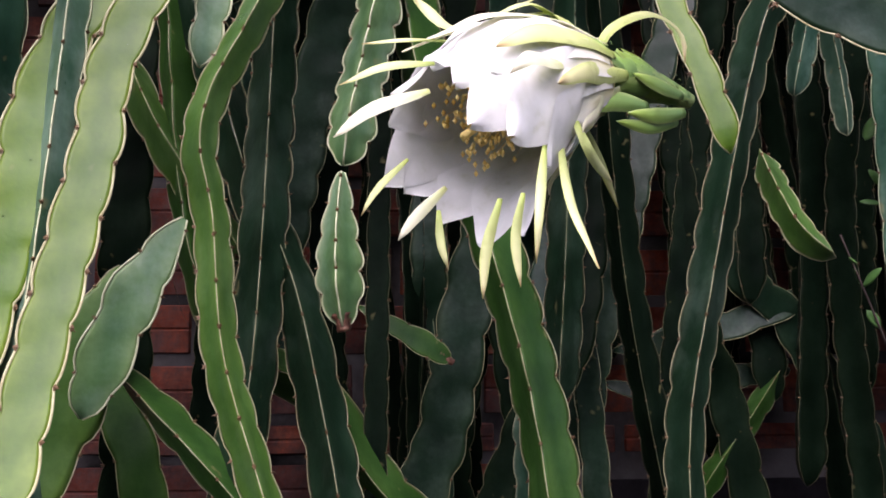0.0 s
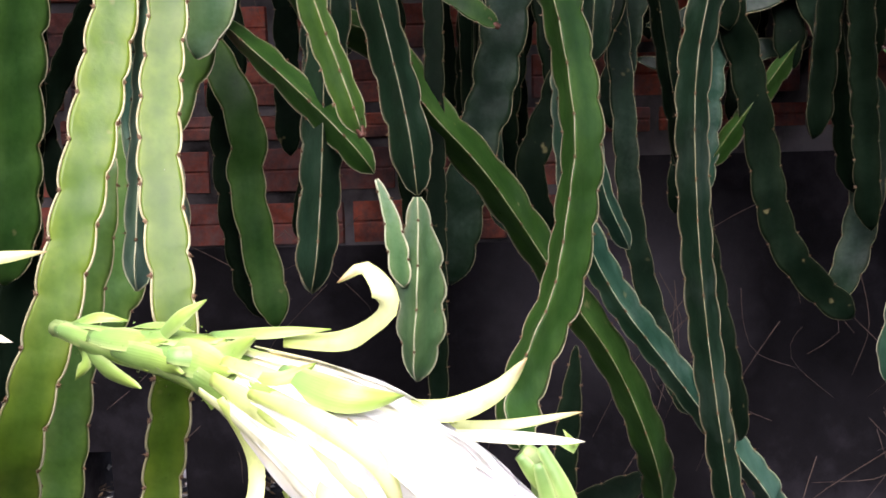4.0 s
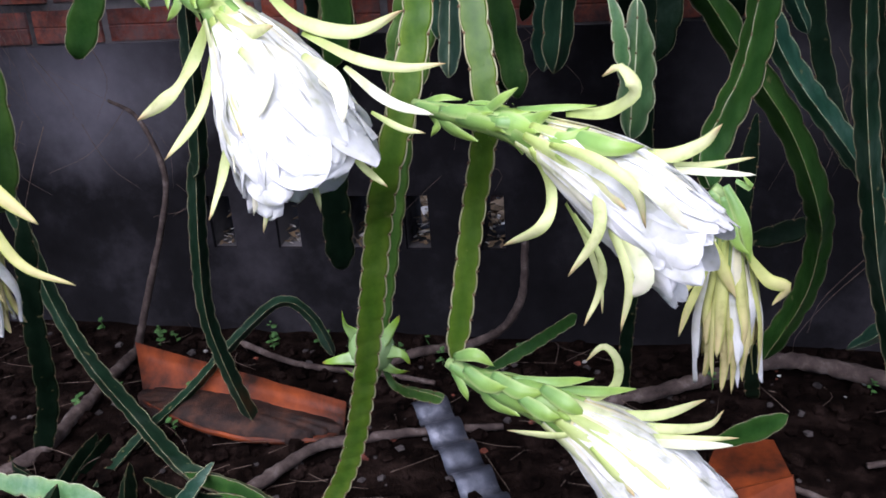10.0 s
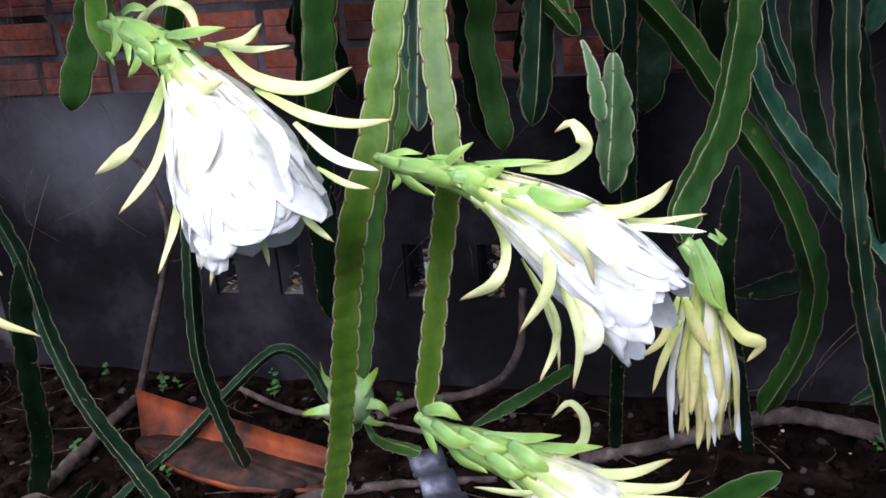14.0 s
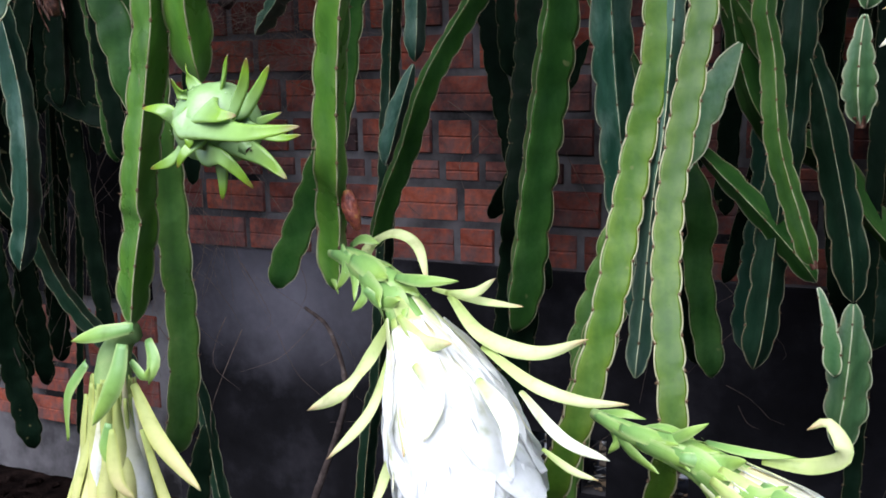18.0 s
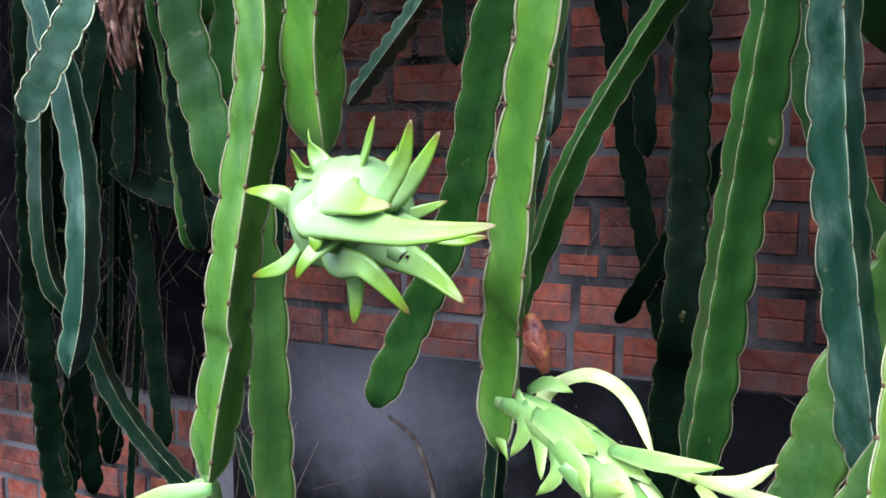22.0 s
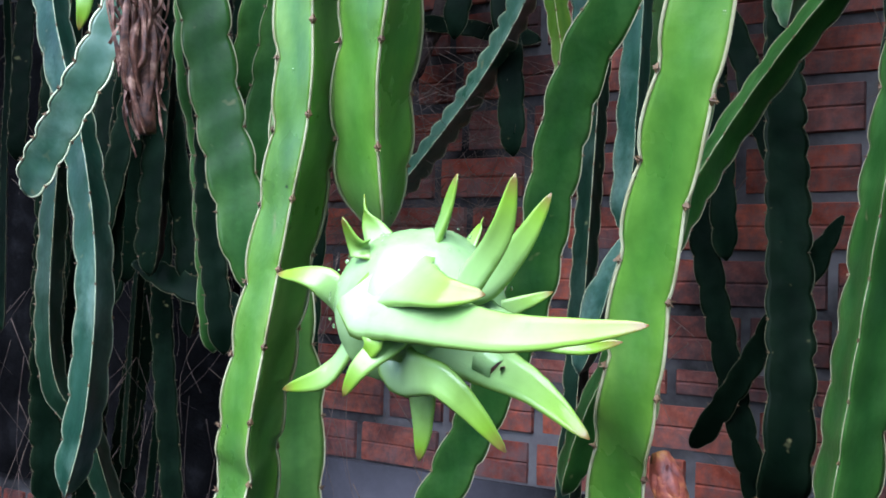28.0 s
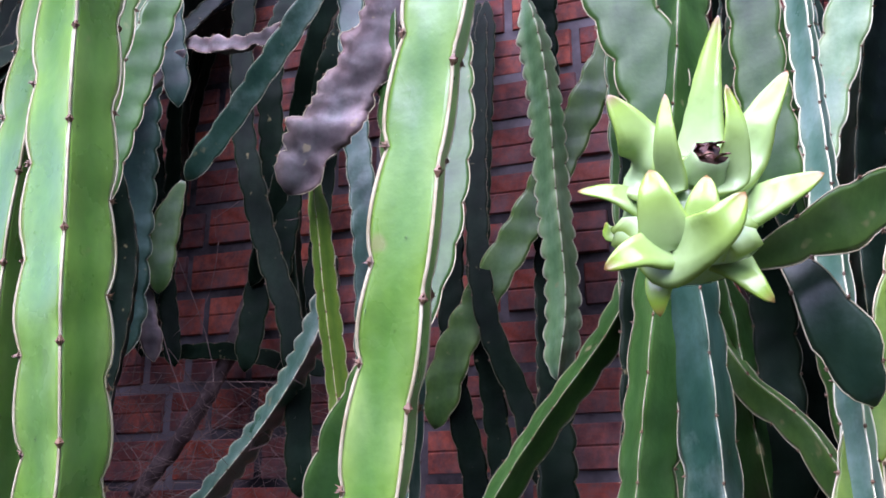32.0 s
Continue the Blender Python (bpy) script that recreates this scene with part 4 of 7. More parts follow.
stem([(-1.13, 1.3, 2.3), (-1.09, 1.26, 1.95), (-1.042, 1.25, 1.762), (-1.007, 1.25, 1.656), (-0.967, 1.25, 1.555), (-0.945, 1.25, 1.431), (-0.937, 1.25, 1.278)], 0.0440, -61, 'f', 'dark', 0)
stem([(-0.83, 1.1, 2.107), (-0.935, 1.12, 1.976), (-1.042, 1.14, 1.852), (-1.116, 1.15, 1.777)], 0.0414, -56, 'f', 'blue', 0)
stem([(-1.122, 1.15, 1.778), (-1.146, 1.15, 1.703), (-1.151, 1.15, 1.59)], 0.0462, -53, 'f', 'green', 0)
stem([(-1.196, 1.1, 2.035), (-1.187, 1.1, 1.857), (-1.181, 1.1, 1.672), (-1.178, 1.1, 1.474)], 0.0727, -51, 'f', 'blue', 0)
stem([(-1.089, 1.0, 2.122), (-1.064, 1.0, 1.974), (-1.034, 1.0, 1.827)], 0.0412, -52, 'f', 'blue', 0)
stem([(-1.092, 0.9, 2.114), (-1.057, 0.9, 1.99), (-1.048, 0.9, 1.87)], 0.0757, -50, 'f', 'blue', 0)
stem([(-1.204, 1.15, 1.632), (-1.166, 1.15, 1.554), (-1.147, 1.15, 1.481)], 0.0329, -53, 'f', 'dead', 0)
stem([(-1.028, 1.0, 1.919), (-1.094, 1.0, 1.874), (-1.161, 1.0, 1.838)], 0.0382, -51, 'f', 'dead', 0)
stem([(-0.360, 1.500, 2.300), (-0.380, 1.360, 2.120), (-0.447, 1.310, 1.955), (-0.522, 1.310, 1.808), (-0.590, 1.310, 1.692), (-0.657, 1.310, 1.587), (-0.714, 1.310, 1.483), (-0.742, 1.310, 1.380)], 0.0600, -77, 'f', 'green', 0, pitch=0.05)
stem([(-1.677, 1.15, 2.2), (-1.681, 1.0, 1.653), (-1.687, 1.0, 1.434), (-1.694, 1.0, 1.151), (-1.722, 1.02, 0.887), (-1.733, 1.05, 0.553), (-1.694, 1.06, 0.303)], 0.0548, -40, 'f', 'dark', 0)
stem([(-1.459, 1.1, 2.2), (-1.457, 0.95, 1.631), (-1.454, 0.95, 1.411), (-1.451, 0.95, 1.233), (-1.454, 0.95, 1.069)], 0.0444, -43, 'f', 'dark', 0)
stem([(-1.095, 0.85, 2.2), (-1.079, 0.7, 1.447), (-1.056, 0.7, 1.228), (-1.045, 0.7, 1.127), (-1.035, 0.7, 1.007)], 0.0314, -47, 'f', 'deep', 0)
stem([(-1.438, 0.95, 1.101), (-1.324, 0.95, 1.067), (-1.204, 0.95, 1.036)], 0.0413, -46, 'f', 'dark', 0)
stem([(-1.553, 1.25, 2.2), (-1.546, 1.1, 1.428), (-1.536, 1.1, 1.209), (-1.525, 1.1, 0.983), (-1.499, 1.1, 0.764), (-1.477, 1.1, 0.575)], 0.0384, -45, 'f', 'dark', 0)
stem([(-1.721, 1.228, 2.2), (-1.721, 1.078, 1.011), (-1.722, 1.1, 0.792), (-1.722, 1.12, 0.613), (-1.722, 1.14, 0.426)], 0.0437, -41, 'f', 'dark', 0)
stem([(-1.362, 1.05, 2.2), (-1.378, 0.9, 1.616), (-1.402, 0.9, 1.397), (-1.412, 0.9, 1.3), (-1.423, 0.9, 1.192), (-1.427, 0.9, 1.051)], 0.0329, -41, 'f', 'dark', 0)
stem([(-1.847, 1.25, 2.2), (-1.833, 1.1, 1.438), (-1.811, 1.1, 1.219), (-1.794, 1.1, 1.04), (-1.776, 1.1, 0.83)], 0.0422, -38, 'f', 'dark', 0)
stem([(-1.255, 0.797, 0.012), (-1.085, 0.77, 0.028), (-0.923, 0.74, 0.029)], 0.0434, -49, 'f', 'pale', 0)
stem([(-1.015, 0.745, 0.012), (-1.031, 0.847, 0.012), (-1.043, 0.962, 0.012)], 0.0369, -52, 'f', 'dark', 0)
stem([(0.165, 0.849, 2.2), (0.186, 0.699, 1.559), (0.216, 0.66, 1.344), (0.223, 0.65, 1.29), (0.237, 0.63, 1.235), (0.253, 0.62, 1.174)], 0.0210, -107, 'f', 'lime', 1)
stem([(0.165, 0.85, 2.2), (0.185, 0.6, 1.5), (0.205, 0.53, 1.3), (0.23, 0.5, 1.249), (0.26, 0.5, 1.227), (0.293, 0.5, 1.212), (0.317, 0.5, 1.206)], 0.0331, -119, 'f', 'shade', 1)
stem([(0.004, 0.89, 2.2), (-0.038, 0.74, 1.56), (-0.099, 0.74, 1.349), (-0.107, 0.74, 1.321), (-0.118, 0.74, 1.266)], 0.0266, -79, 'f', 'pale', 1)
stem([(0.512, 1.05, 2.2), (0.486, 0.9, 1.646), (0.449, 0.9, 1.429), (0.437, 0.9, 1.359), (0.422, 0.9, 1.296)], 0.0259, -116, 'r', 'blue', 0)
stem([(0.444, 1.15, 2.2), (0.467, 1.0, 1.665), (0.502, 1.0, 1.448), (0.516, 1.0, 1.358), (0.524, 1.0, 1.282)], 0.0230, -116, 'r', 'frost', 0)
stem([(0.024, 1.028, 2.2), (0.013, 0.878, 0.636), (-0.002, 0.9, 0.428), (-0.013, 0.95, 0.283), (-0.021, 1.0, 0.134)], 0.0229, -87, 'f', 'dark', 0)
stem([(0.158, 0.8, 0.696), (0.148, 0.82, 0.536), (0.173, 0.9, 0.357), (0.203, 1.0, 0.137)], 0.0255, -94, 'f', 'dark', 0)
stem([(0.18, 1.2, 0.349), (0.249, 1.2, 0.364), (0.324, 1.2, 0.393)], 0.0415, -96, 'f', 'dark', 0)
stem([(0.118, 0.9, 0.102), (0.187, 0.9, 0.14), (0.245, 0.9, 0.169)], 0.0427, -95, 'f', 'deep', 0)
stem([(-0.291, 1.05, 0.132), (-0.2, 1.1, 0.172), (-0.114, 1.2, 0.191)], 0.0256, -80, 'f', 'deep', 0)
stem([(-0.368, 0.7, 0.346), (-0.333, 0.66, 0.337), (-0.254, 0.6, 0.357)], 0.0185, -70, 'f', 'green', 0)
stem([(-0.85, 1.17, 2.3), (-0.825, 1.15, 1.95), (-0.817, 1.15, 1.835), (-0.8, 1.15, 1.705), (-0.788, 1.15, 1.564), (-0.785, 1.15, 1.422)], 0.0420, -66, 'f', 'blue', 0)
stem([(-0.69, 0.97, 2.2), (-0.67, 0.95, 1.76), (-0.653, 0.95, 1.637), (-0.635, 0.95, 1.563), (-0.646, 0.95, 1.474)], 0.0400, -66, 'r', 'deep', 0)
stem([(-1.32, 1.39, 1.545), (-1.156, 1.38, 1.537), (-1.038, 1.38, 1.509), (-0.95, 1.38, 1.49)], 0.0330, -60, 'f', 'dark', 0)
stem([(-1.75, 1.25, 2.10), (-1.6, 1.2, 2.082), (-1.438, 1.2, 2.065), (-1.279, 1.2, 2.003)], 0.0480, -60, 'f', 'dead', 0)
stem([(-1.19, 1.18, 2.06), (-1.10, 1.18, 2.035), (-1.02, 1.18, 2.03), (-0.93, 1.2, 2.06)], 0.0300, -60, 'f', 'dead', 0)
stem([(-1.052, 0.934, 0.03), (-1.04, 0.812, 0.03), (-1.01, 0.682, 0.03)], 0.0360, -50, 'f', 'dark', 1)
stem([(-0.933, 0.848, 0.03), (-0.897, 0.773, 0.03), (-0.865, 0.711, 0.03)], 0.0330, -50, 'f', 'dark', 1)
stem([(-0.755, 0.84, 0.05), (-0.759, 0.749, 0.045), (-0.775, 0.66, 0.035)], 0.0300, -55, 'r', 'blue', 1)
stem([(-0.81, 0.83, 0.03), (-0.689, 0.793, 0.035), (-0.606, 0.745, 0.035), (-0.52, 0.68, 0.03)], 0.0330, -60, 'f', 'deep', 1)
stem([(-0.75, 0.78, 0.022), (-0.662, 0.749, 0.025), (-0.58, 0.69, 0.02)], 0.0300, -60, 'r', 'deep', 1)
stem([(-0.89, 0.82, 0.02), (-0.784, 0.78, 0.02), (-0.683, 0.773, 0.02)], 0.0260, -60, 'f', 'dark', 1)
stem([(-1.2, 0.86, 0.02), (-1.13, 0.8, 0.024), (-1.02, 0.76, 0.02)], 0.0320, -60, 'f', 'dark', 1)
stem([(-1.812, 1.270, 2.250), (-1.832, 1.220, 1.125), (-1.850, 1.220, 0.676), (-1.915, 1.220, 0.349)], 0.0600, -45, 'f', 'dark', 0)
stem([(-1.728, 1.330, 2.250), (-1.748, 1.280, 1.162), (-1.819, 1.280, 0.680), (-1.823, 1.280, 0.431)], 0.0550, -45, 'f', 'dark', 0)
stem([(-0.40, 1.1, 2.2), (-0.37, 0.97, 1.3), (-0.219, 0.950, 0.963), (-0.211, 0.950, 0.865), (-0.199, 0.950, 0.779), (-0.181, 0.950, 0.688)], 0.0450, -72, 'f', 'deep', 1)
stem([(-0.16, 1.2, 2.2), (-0.14, 1.05, 1.4), (-0.120, 1.000, 0.979), (-0.126, 1.000, 0.897), (-0.134, 1.000, 0.812), (-0.145, 1.000, 0.719)], 0.0460, -80, 'r', 'blue', 1, pitch=0.034)


# ---- flower, fruit and litter builders ----
def frames_along(pts, step):
    line, total = spline(pts, step)
    out = []
    for i, p in enumerate(line):
        t = (line[min(i + 1, len(line) - 1)] - line[max(i - 1, 0)]).normalized()
        u = Vector((0, -1, 0.2)) - t * Vector((0, -1, 0.2)).dot(t)
        u.normalize()
        out.append((p, t, u, t.cross(u)))
    return out, total


def value_at(rads, s):
    x = min(max(s, 0.0), 1.0) * (len(rads) - 1)
    i = min(int(x), len(rads) - 2)
    return rads[i] + (rads[i + 1] - rads[i]) * (x - i)


def axis_at(fr, s):
    x = min(max(s, 0.0), 1.0) * (len(fr) - 1)
    i = min(int(x), len(fr) - 2)
    w = x - i
    return tuple(a.lerp(b, w) for a, b in zip(fr[i], fr[i + 1]))


BLADES = {"S": ("scale", SCALE, 0.0013, 0.16, 0.95), "T": ("outer_tepal", TEPAL, 0.0012, 0.16, 0.9), "K": ("inner_tepal", CREAM, 0.0010, 0.12, 0.8)}


def tepal(bloom, kind, pts, w):
    """One scale or tepal along its own curve, facing away from the flower's axis."""
    root, fr, org, swap, stalk = bloom
    name, mat, thick, cup, sharp = BLADES[kind]
    if swap and kind in "TK":
        mat = swap
    mid = Vector(pts[len(pts) // 2])
    near = min(fr, key=lambda f: (f[0] - mid).length)
    nrm = (mid - near[0]).normalized() + Vector((0, -1.4, 0.35))
    blade_part(name, stalk if kind == "S" else root, org, mat, pts=pts, width=w, thick=thick, normal=nrm, cup=cup, sharp=sharp, base=0.6 if kind == "S" else 0.45, seed=len(root.children), ruffle=0.25)


def tube_of(fr, rads, s0, s1, sides, org, k=1.0, rough=0.04):
    rings = []
    cnt = 22
    for i in range(cnt + 1):
        s = s0 + (s1 - s0) * i / cnt
        p, t, u, v = axis_at(fr, s)
        r = value_at(rads, s) * k
        rings.append([p - org + (u * math.cos(6.2832 * j / sides) + v * math.sin(6.2832 * j / sides)) * r * (1 + rough * math.sin(3 * j + i)) for j in range(sides)])
    return rings_mesh(rings)


def flower(axis, rads, start, count, state):
    """Night-blooming cactus flower: scaly green tube, white funnel of petals, recurved yellow-green tepals, stamens."""
    fr, total = frames_along(axis, 0.006)
    org = Vector(axis[0])
    root = thing("cactus_flower", axis[0], "large white night-blooming cactus flower, " + state, "flower", "cactus flowers")
    rnd = random.Random(int(total * 1e5))
    v, f = tube_of(fr, rads, 0.0, start + 0.12, 14, org, 0.74)
    stalk = part("tube", mesh_of("flower_tube", v, f, TUBE), root, "scaly green flower tube")
    # small scales spiral up the tube
    for k in range(22):
        s = 0.02 + (start - 0.04) * k / 22
        ph = k * 2.4
        pts = []
        for q, lift in ((0.0, 0.78), (0.07, 1.02), (0.15, 1.16), (0.20, 1.5)):
            p, t, u, w = axis_at(fr, s + q)
            pts.append(p + (u * math.cos(ph) + w * math.sin(ph)) * value_at(rads, s) * lift)
        p, t, u, w = axis_at(fr, s)
        blade_part("scale", stalk, org, SCALE, pts=pts, width=value_at(rads, s + 0.05) * 1.3, thick=0.0012, normal=u * math.cos(ph) + w * math.sin(ph), cup=0.20, sharp=1.0, base=0.7, seed=k, ruffle=0.5, step=0.005)
    # white petals in three whorls
    mouth = rads[-1]
    whorls = 2 if "showing" in state else 3
    for layer, (n, s0, grow, reach) in enumerate((((count - 2, start, 1.0, 1.02), (count - 2, start + 0.01, 0.985, 1.06), (count - 4, start + 0.02, 0.88, 1.02)))[:whorls]):
        for k in range(n):
            ph = 6.2832 * (k + 0.5 * layer) / n + rnd.uniform(-0.05, 0.05)
            end = reach + rnd.uniform(-0.05, 0.07)
            p, t, u, w = axis_at(fr, 0.8)
            if whorls == 2 and layer == 1 and (u * math.cos(ph) + w * math.sin(ph)).z < -0.1:
                continue
            d = u * math.cos(ph) + w * math.sin(ph)
            front = (0.6 * d.z - 0.8 * d.y) if "nodding" in state else 0.0
            end += 0.09 * front
            pts = []
            for q in (0.0, 0.3, 0.6, 0.85, 1.0):
                s = s0 + (end - s0) * q
                p, t, u, w = axis_at(fr, s)
                if s > 1:
                    p = p + t * total * (s - 1)
                d = u * math.cos(ph) + w * math.sin(ph)
                r = value_at(rads, s) * grow * (1.0 + (rnd.uniform(0.0, 0.10) if q == 1.0 else 0.0))
                r *= 1 - q ** 3 * 0.16 * max(front, 0.0)
                if whorls == 2:
                    r *= 1 - q * q * (0.02 + 0.12 * d.z) + (0.10 * q ** 3 if d.z < 0 else 0.0)
                    p = p - t * (0.016 * q * q * (d.z + 0.1))
                pts.append(p + d * r)
            p, t, u, w = axis_at(fr, 0.8)
            blade_part("petal", root, org, PETAL, pts=pts, width=mouth * 6.2832 / n * rnd.uniform(1.95, 2.25) * (0.82 if whorls == 2 else 1.0), thick=0.0006, normal=u * math.cos(ph) + w * math.sin(ph), cup=0.09, sharp=rnd.uniform(0.55, 0.9) + (0.2 if whorls == 2 else 0.0), base=0.6, seed=k + 40 * layer, ruffle=0.45, step=0.003, tilt=0.03, shoulder=0.7)
    spots = []
    for k in range(70):
        ph, s = rnd.uniform(0, 6.2832), rnd.uniform(0.02, start + 0.05)
        p, t, u, w = axis_at(fr, s)
        d = u * math.cos(ph) + w * math.sin(ph)
        spots.append((p - org + d * value_at(rads, s) * 1.12, d))
    rain_drops(root, spots, (0.0005, 0.0012), rnd)
    # slim cream tepals lie along the outside of the petals
    for k in range(10):
        ph, end, s0 = 6.2832 * (k + 0.3) / 10 + rnd.uniform(-0.1, 0.1), rnd.uniform(0.70, 0.97), start - rnd.uniform(0.02, 0.10)
        pts = []
        for q, lift in ((0.0, 1.0), (0.35, 1.04), (0.7, 1.03), (0.9, 1.03), (1.0, 1.08)):
            s = s0 + (end - s0) * q
            p, t, u, w = axis_at(fr, s)
            d = u * math.cos(ph) + w * math.sin(ph)
            pts.append(p + d * (value_at(rads, s) * (lift + (0.12 * q if whorls == 2 else 0.0)) + 0.001))
        p, t, u, w = axis_at(fr, 0.7)
        blade_part("inner_tepal", root, org, TEPAL if k % 3 == 0 else CREAM, pts=pts, width=mouth * rnd.uniform(0.26, 0.36), thick=0.0009, normal=u * math.cos(ph) + w * math.sin(ph), cup=0.12, sharp=0.9, base=0.5, seed=k + 7, ruffle=0.2, step=0.005)
    # white backing shell, added so gaps between the petals show pale instead of dark
    inner, outer, ns = [], [], 20
    for i in range(17):
        s = start + ((0.8 if "nodding" in state else 0.9) - start) * i / 16
        p, t, u, w = axis_at(fr, s)
        ring = [u * math.cos(6.2832 * j / ns) + w * math.sin(6.2832 * j / ns) for j in range(ns)]
        r = value_at(rads, s)
        outer.append([p - org + d * r * 0.955 * (1 + 0.012 * math.sin(5 * j)) for j, d in enumerate(ring)])
        inner.append([p - org + d * (r * 0.955 * (1 + 0.012 * math.sin(5 * j)) - 0.0010) for j, d in enumerate(ring)])
    if whorls == 3:
        v, f = rings_mesh(outer + inner[::-1], False)
        part("corolla_funnel", mesh_of("corolla_funnel", v, f, PETAL, True, {"along": [0.6] * len(v), "across": [0.3] * len(v)}), root, "white backing shell added inside the petals")
    # throat and stamens
    v, f = tube_of(fr, rads, start + 0.1, start + 0.30, 14, org, 0.45)
    part("throat", mesh_of("flower_throat", v, f, THROAT), root, "yellow throat")
    vs, fs = [], []
    for k in range(150 if whorls == 2 else 46):
        ph, q = rnd.random() * 6.2832, rnd.uniform(0.1, 0.62)
        a = axis_at(fr, start + 0.22)
        b = axis_at(fr, rnd.uniform(0.86, 0.95))
        d0 = (a[2] * math.cos(ph) + a[3] * math.sin(ph)) * mouth * 0.25
        d1 = (b[2] * math.cos(ph) + b[3] * math.sin(ph)) * mouth * q
        tip = b[0] + d1 - org
        spike(vs, fs, a[0] + d0 - org, tip, 0.0006)
        i = len(vs)
        e = 0.0013
        vs += [tip + Vector(o) * e for o in ((1, 0, 0), (-1, 0, 0), (0, 1, 0), (0, -1, 0), (0, 0, 1.6), (0, 0, -1.6))]
        fs += [(i, i + 2, i + 4), (i + 2, i + 1, i + 4), (i + 1, i + 3, i + 4), (i + 3, i, i + 4), (i + 2, i, i + 5), (i + 1, i + 2, i + 5), (i + 3, i + 1, i + 5), (i, i + 3, i + 5)]
    part("stamen_tuft", mesh_of("stamens", vs, fs, STAMEN), root, "many fine yellow stamens", "stuff")
    a, b = axis_at(fr, start + 0.2), axis_at(fr, 0.97)
    v, f = tube([a[0] - org, a[0].lerp(b[0], 0.5) - org, b[0] - org], (0.0016, 0.0022), 0.008, 6)
    part("style", mesh_of("style", v, f, THROAT), root, "pale yellow style")
    return root, fr, org, None, stalk


def wilted_flower(axis, rads, count):
    fr, total = frames_along(axis, 0.006)
    org = Vector(axis[0])
    root = thing("wilted_flower", axis[0], "spent cactus flower hanging closed, tepals yellowed and limp", "flower", "cactus flowers")
    rnd = random.Random(int(total * 1e5) + 3)
    v, f = tube_of(fr, rads, 0.0, 0.45, 12, org, 0.85)
    stalk = part("tube", mesh_of("flower_tube", v, f, TUBE), root)
    v, f = tube_of(fr, rads, 0.35, 0.93, 14, org, 0.55, 0.12)
    part("closed_corolla", mesh_of("closed_petals", v, f, WILT, True, {"along": [0.7] * len(v), "across": [0.3] * len(v)}), root, "collapsed white petals")
    for k in range(int(count * 2.3)):
        ph = k * 2.39996
        s0 = 0.22 + 0.12 * rnd.random()
        end = rnd.uniform(0.9, 1.2)
        pts = []
        for q in (0.0, 0.25, 0.55, 0.8, 1.0):
            s = s0 + (end - s0) * q
            p, t, u, w = axis_at(fr, s)
            if s > 1:
                p = p + t * total * (s - 1)
            r = value_at(rads, s) * (0.74 + 0.36 * (k % 3) / 2) * rnd.uniform(0.9, 1.1)
            pts.append(p + (u * math.cos(ph) + w * math.sin(ph)) * r + Vector((rnd.uniform(-1, 1), rnd.uniform(-1, 1), 0)) * 0.002)
        p, t, u, w = axis_at(fr, 0.7)
        white = k % 4 == 3
        blade_part("petal" if white else "outer_tepal", root, org, PETAL if white else WILT, pts=pts, width=rads[-1] * (0.5 if white else 0.33) * rnd.uniform(0.7, 1.25), thick=0.001, normal=u * math.cos(ph) + w * math.sin(ph), cup=0.25, sharp=0.7, seed=k, ruffle=0.6)
    return root, fr, org, WILT, stalk


def fruit_scale(fruit_of, pts, w):
    """A fleshy leaf-like scale: a broad base running into the fruit's skin, thick in the middle, thin and pointed at its tip."""
    root, org = fruit_of
    base = Vector(pts[0])
    out = (Vector(pts[1]) - org).normalized()
    line, total = spline([base.lerp(org, 0.42), base.lerp(org, 0.10)] + [Vector(p) for p in pts[1:]], 0.0028)
    n, sides, rnd = len(line), 12, random.Random(len(root.children))
    nrm = out * 0.8 + Vector((-0.1, -0.4, 0.35))
    bend = rnd.uniform(-0.12, 0.12)
    rings, al, ac = [], [], []
    for i, p in enumerate(line):
        s = i / (n - 1)
        t = (line[min(i + 1, n - 1)] - line[max(i - 1, 0)]).normalized()
        up = (nrm - t * nrm.dot(t)).normalized()
        side = t.cross(up)
        half = w * (0.58 * (1 - s) ** 0.62 + 0.46 * math.exp(-6.5 * s) * (1 - s)) + 0.0003
        thick = half * (0.36 - 0.18 * s) + 0.0002
        ring = []
        for k in range(sides):
            a = 6.2832 * k / sides
            x, z = math.cos(a), math.sin(a)
            lift = (0.30 if z > 0 else 0.16) * x * x * half * (0.4 + 0.6 * s)
            ring.append(p - org + side * (half * x * (1 + 0.05 * noise.noise(p * 160 + side * x))) + up * (thick * z + lift + bend * half * x))
            al.append(s)
            ac.append(abs(x) ** 3)
        rings.append(ring)
    v, f = rings_mesh(rings)
    part("scale", mesh_of("scale", v, f, FRUIT_SCALE, True, {"along": al, "across": ac}), root)


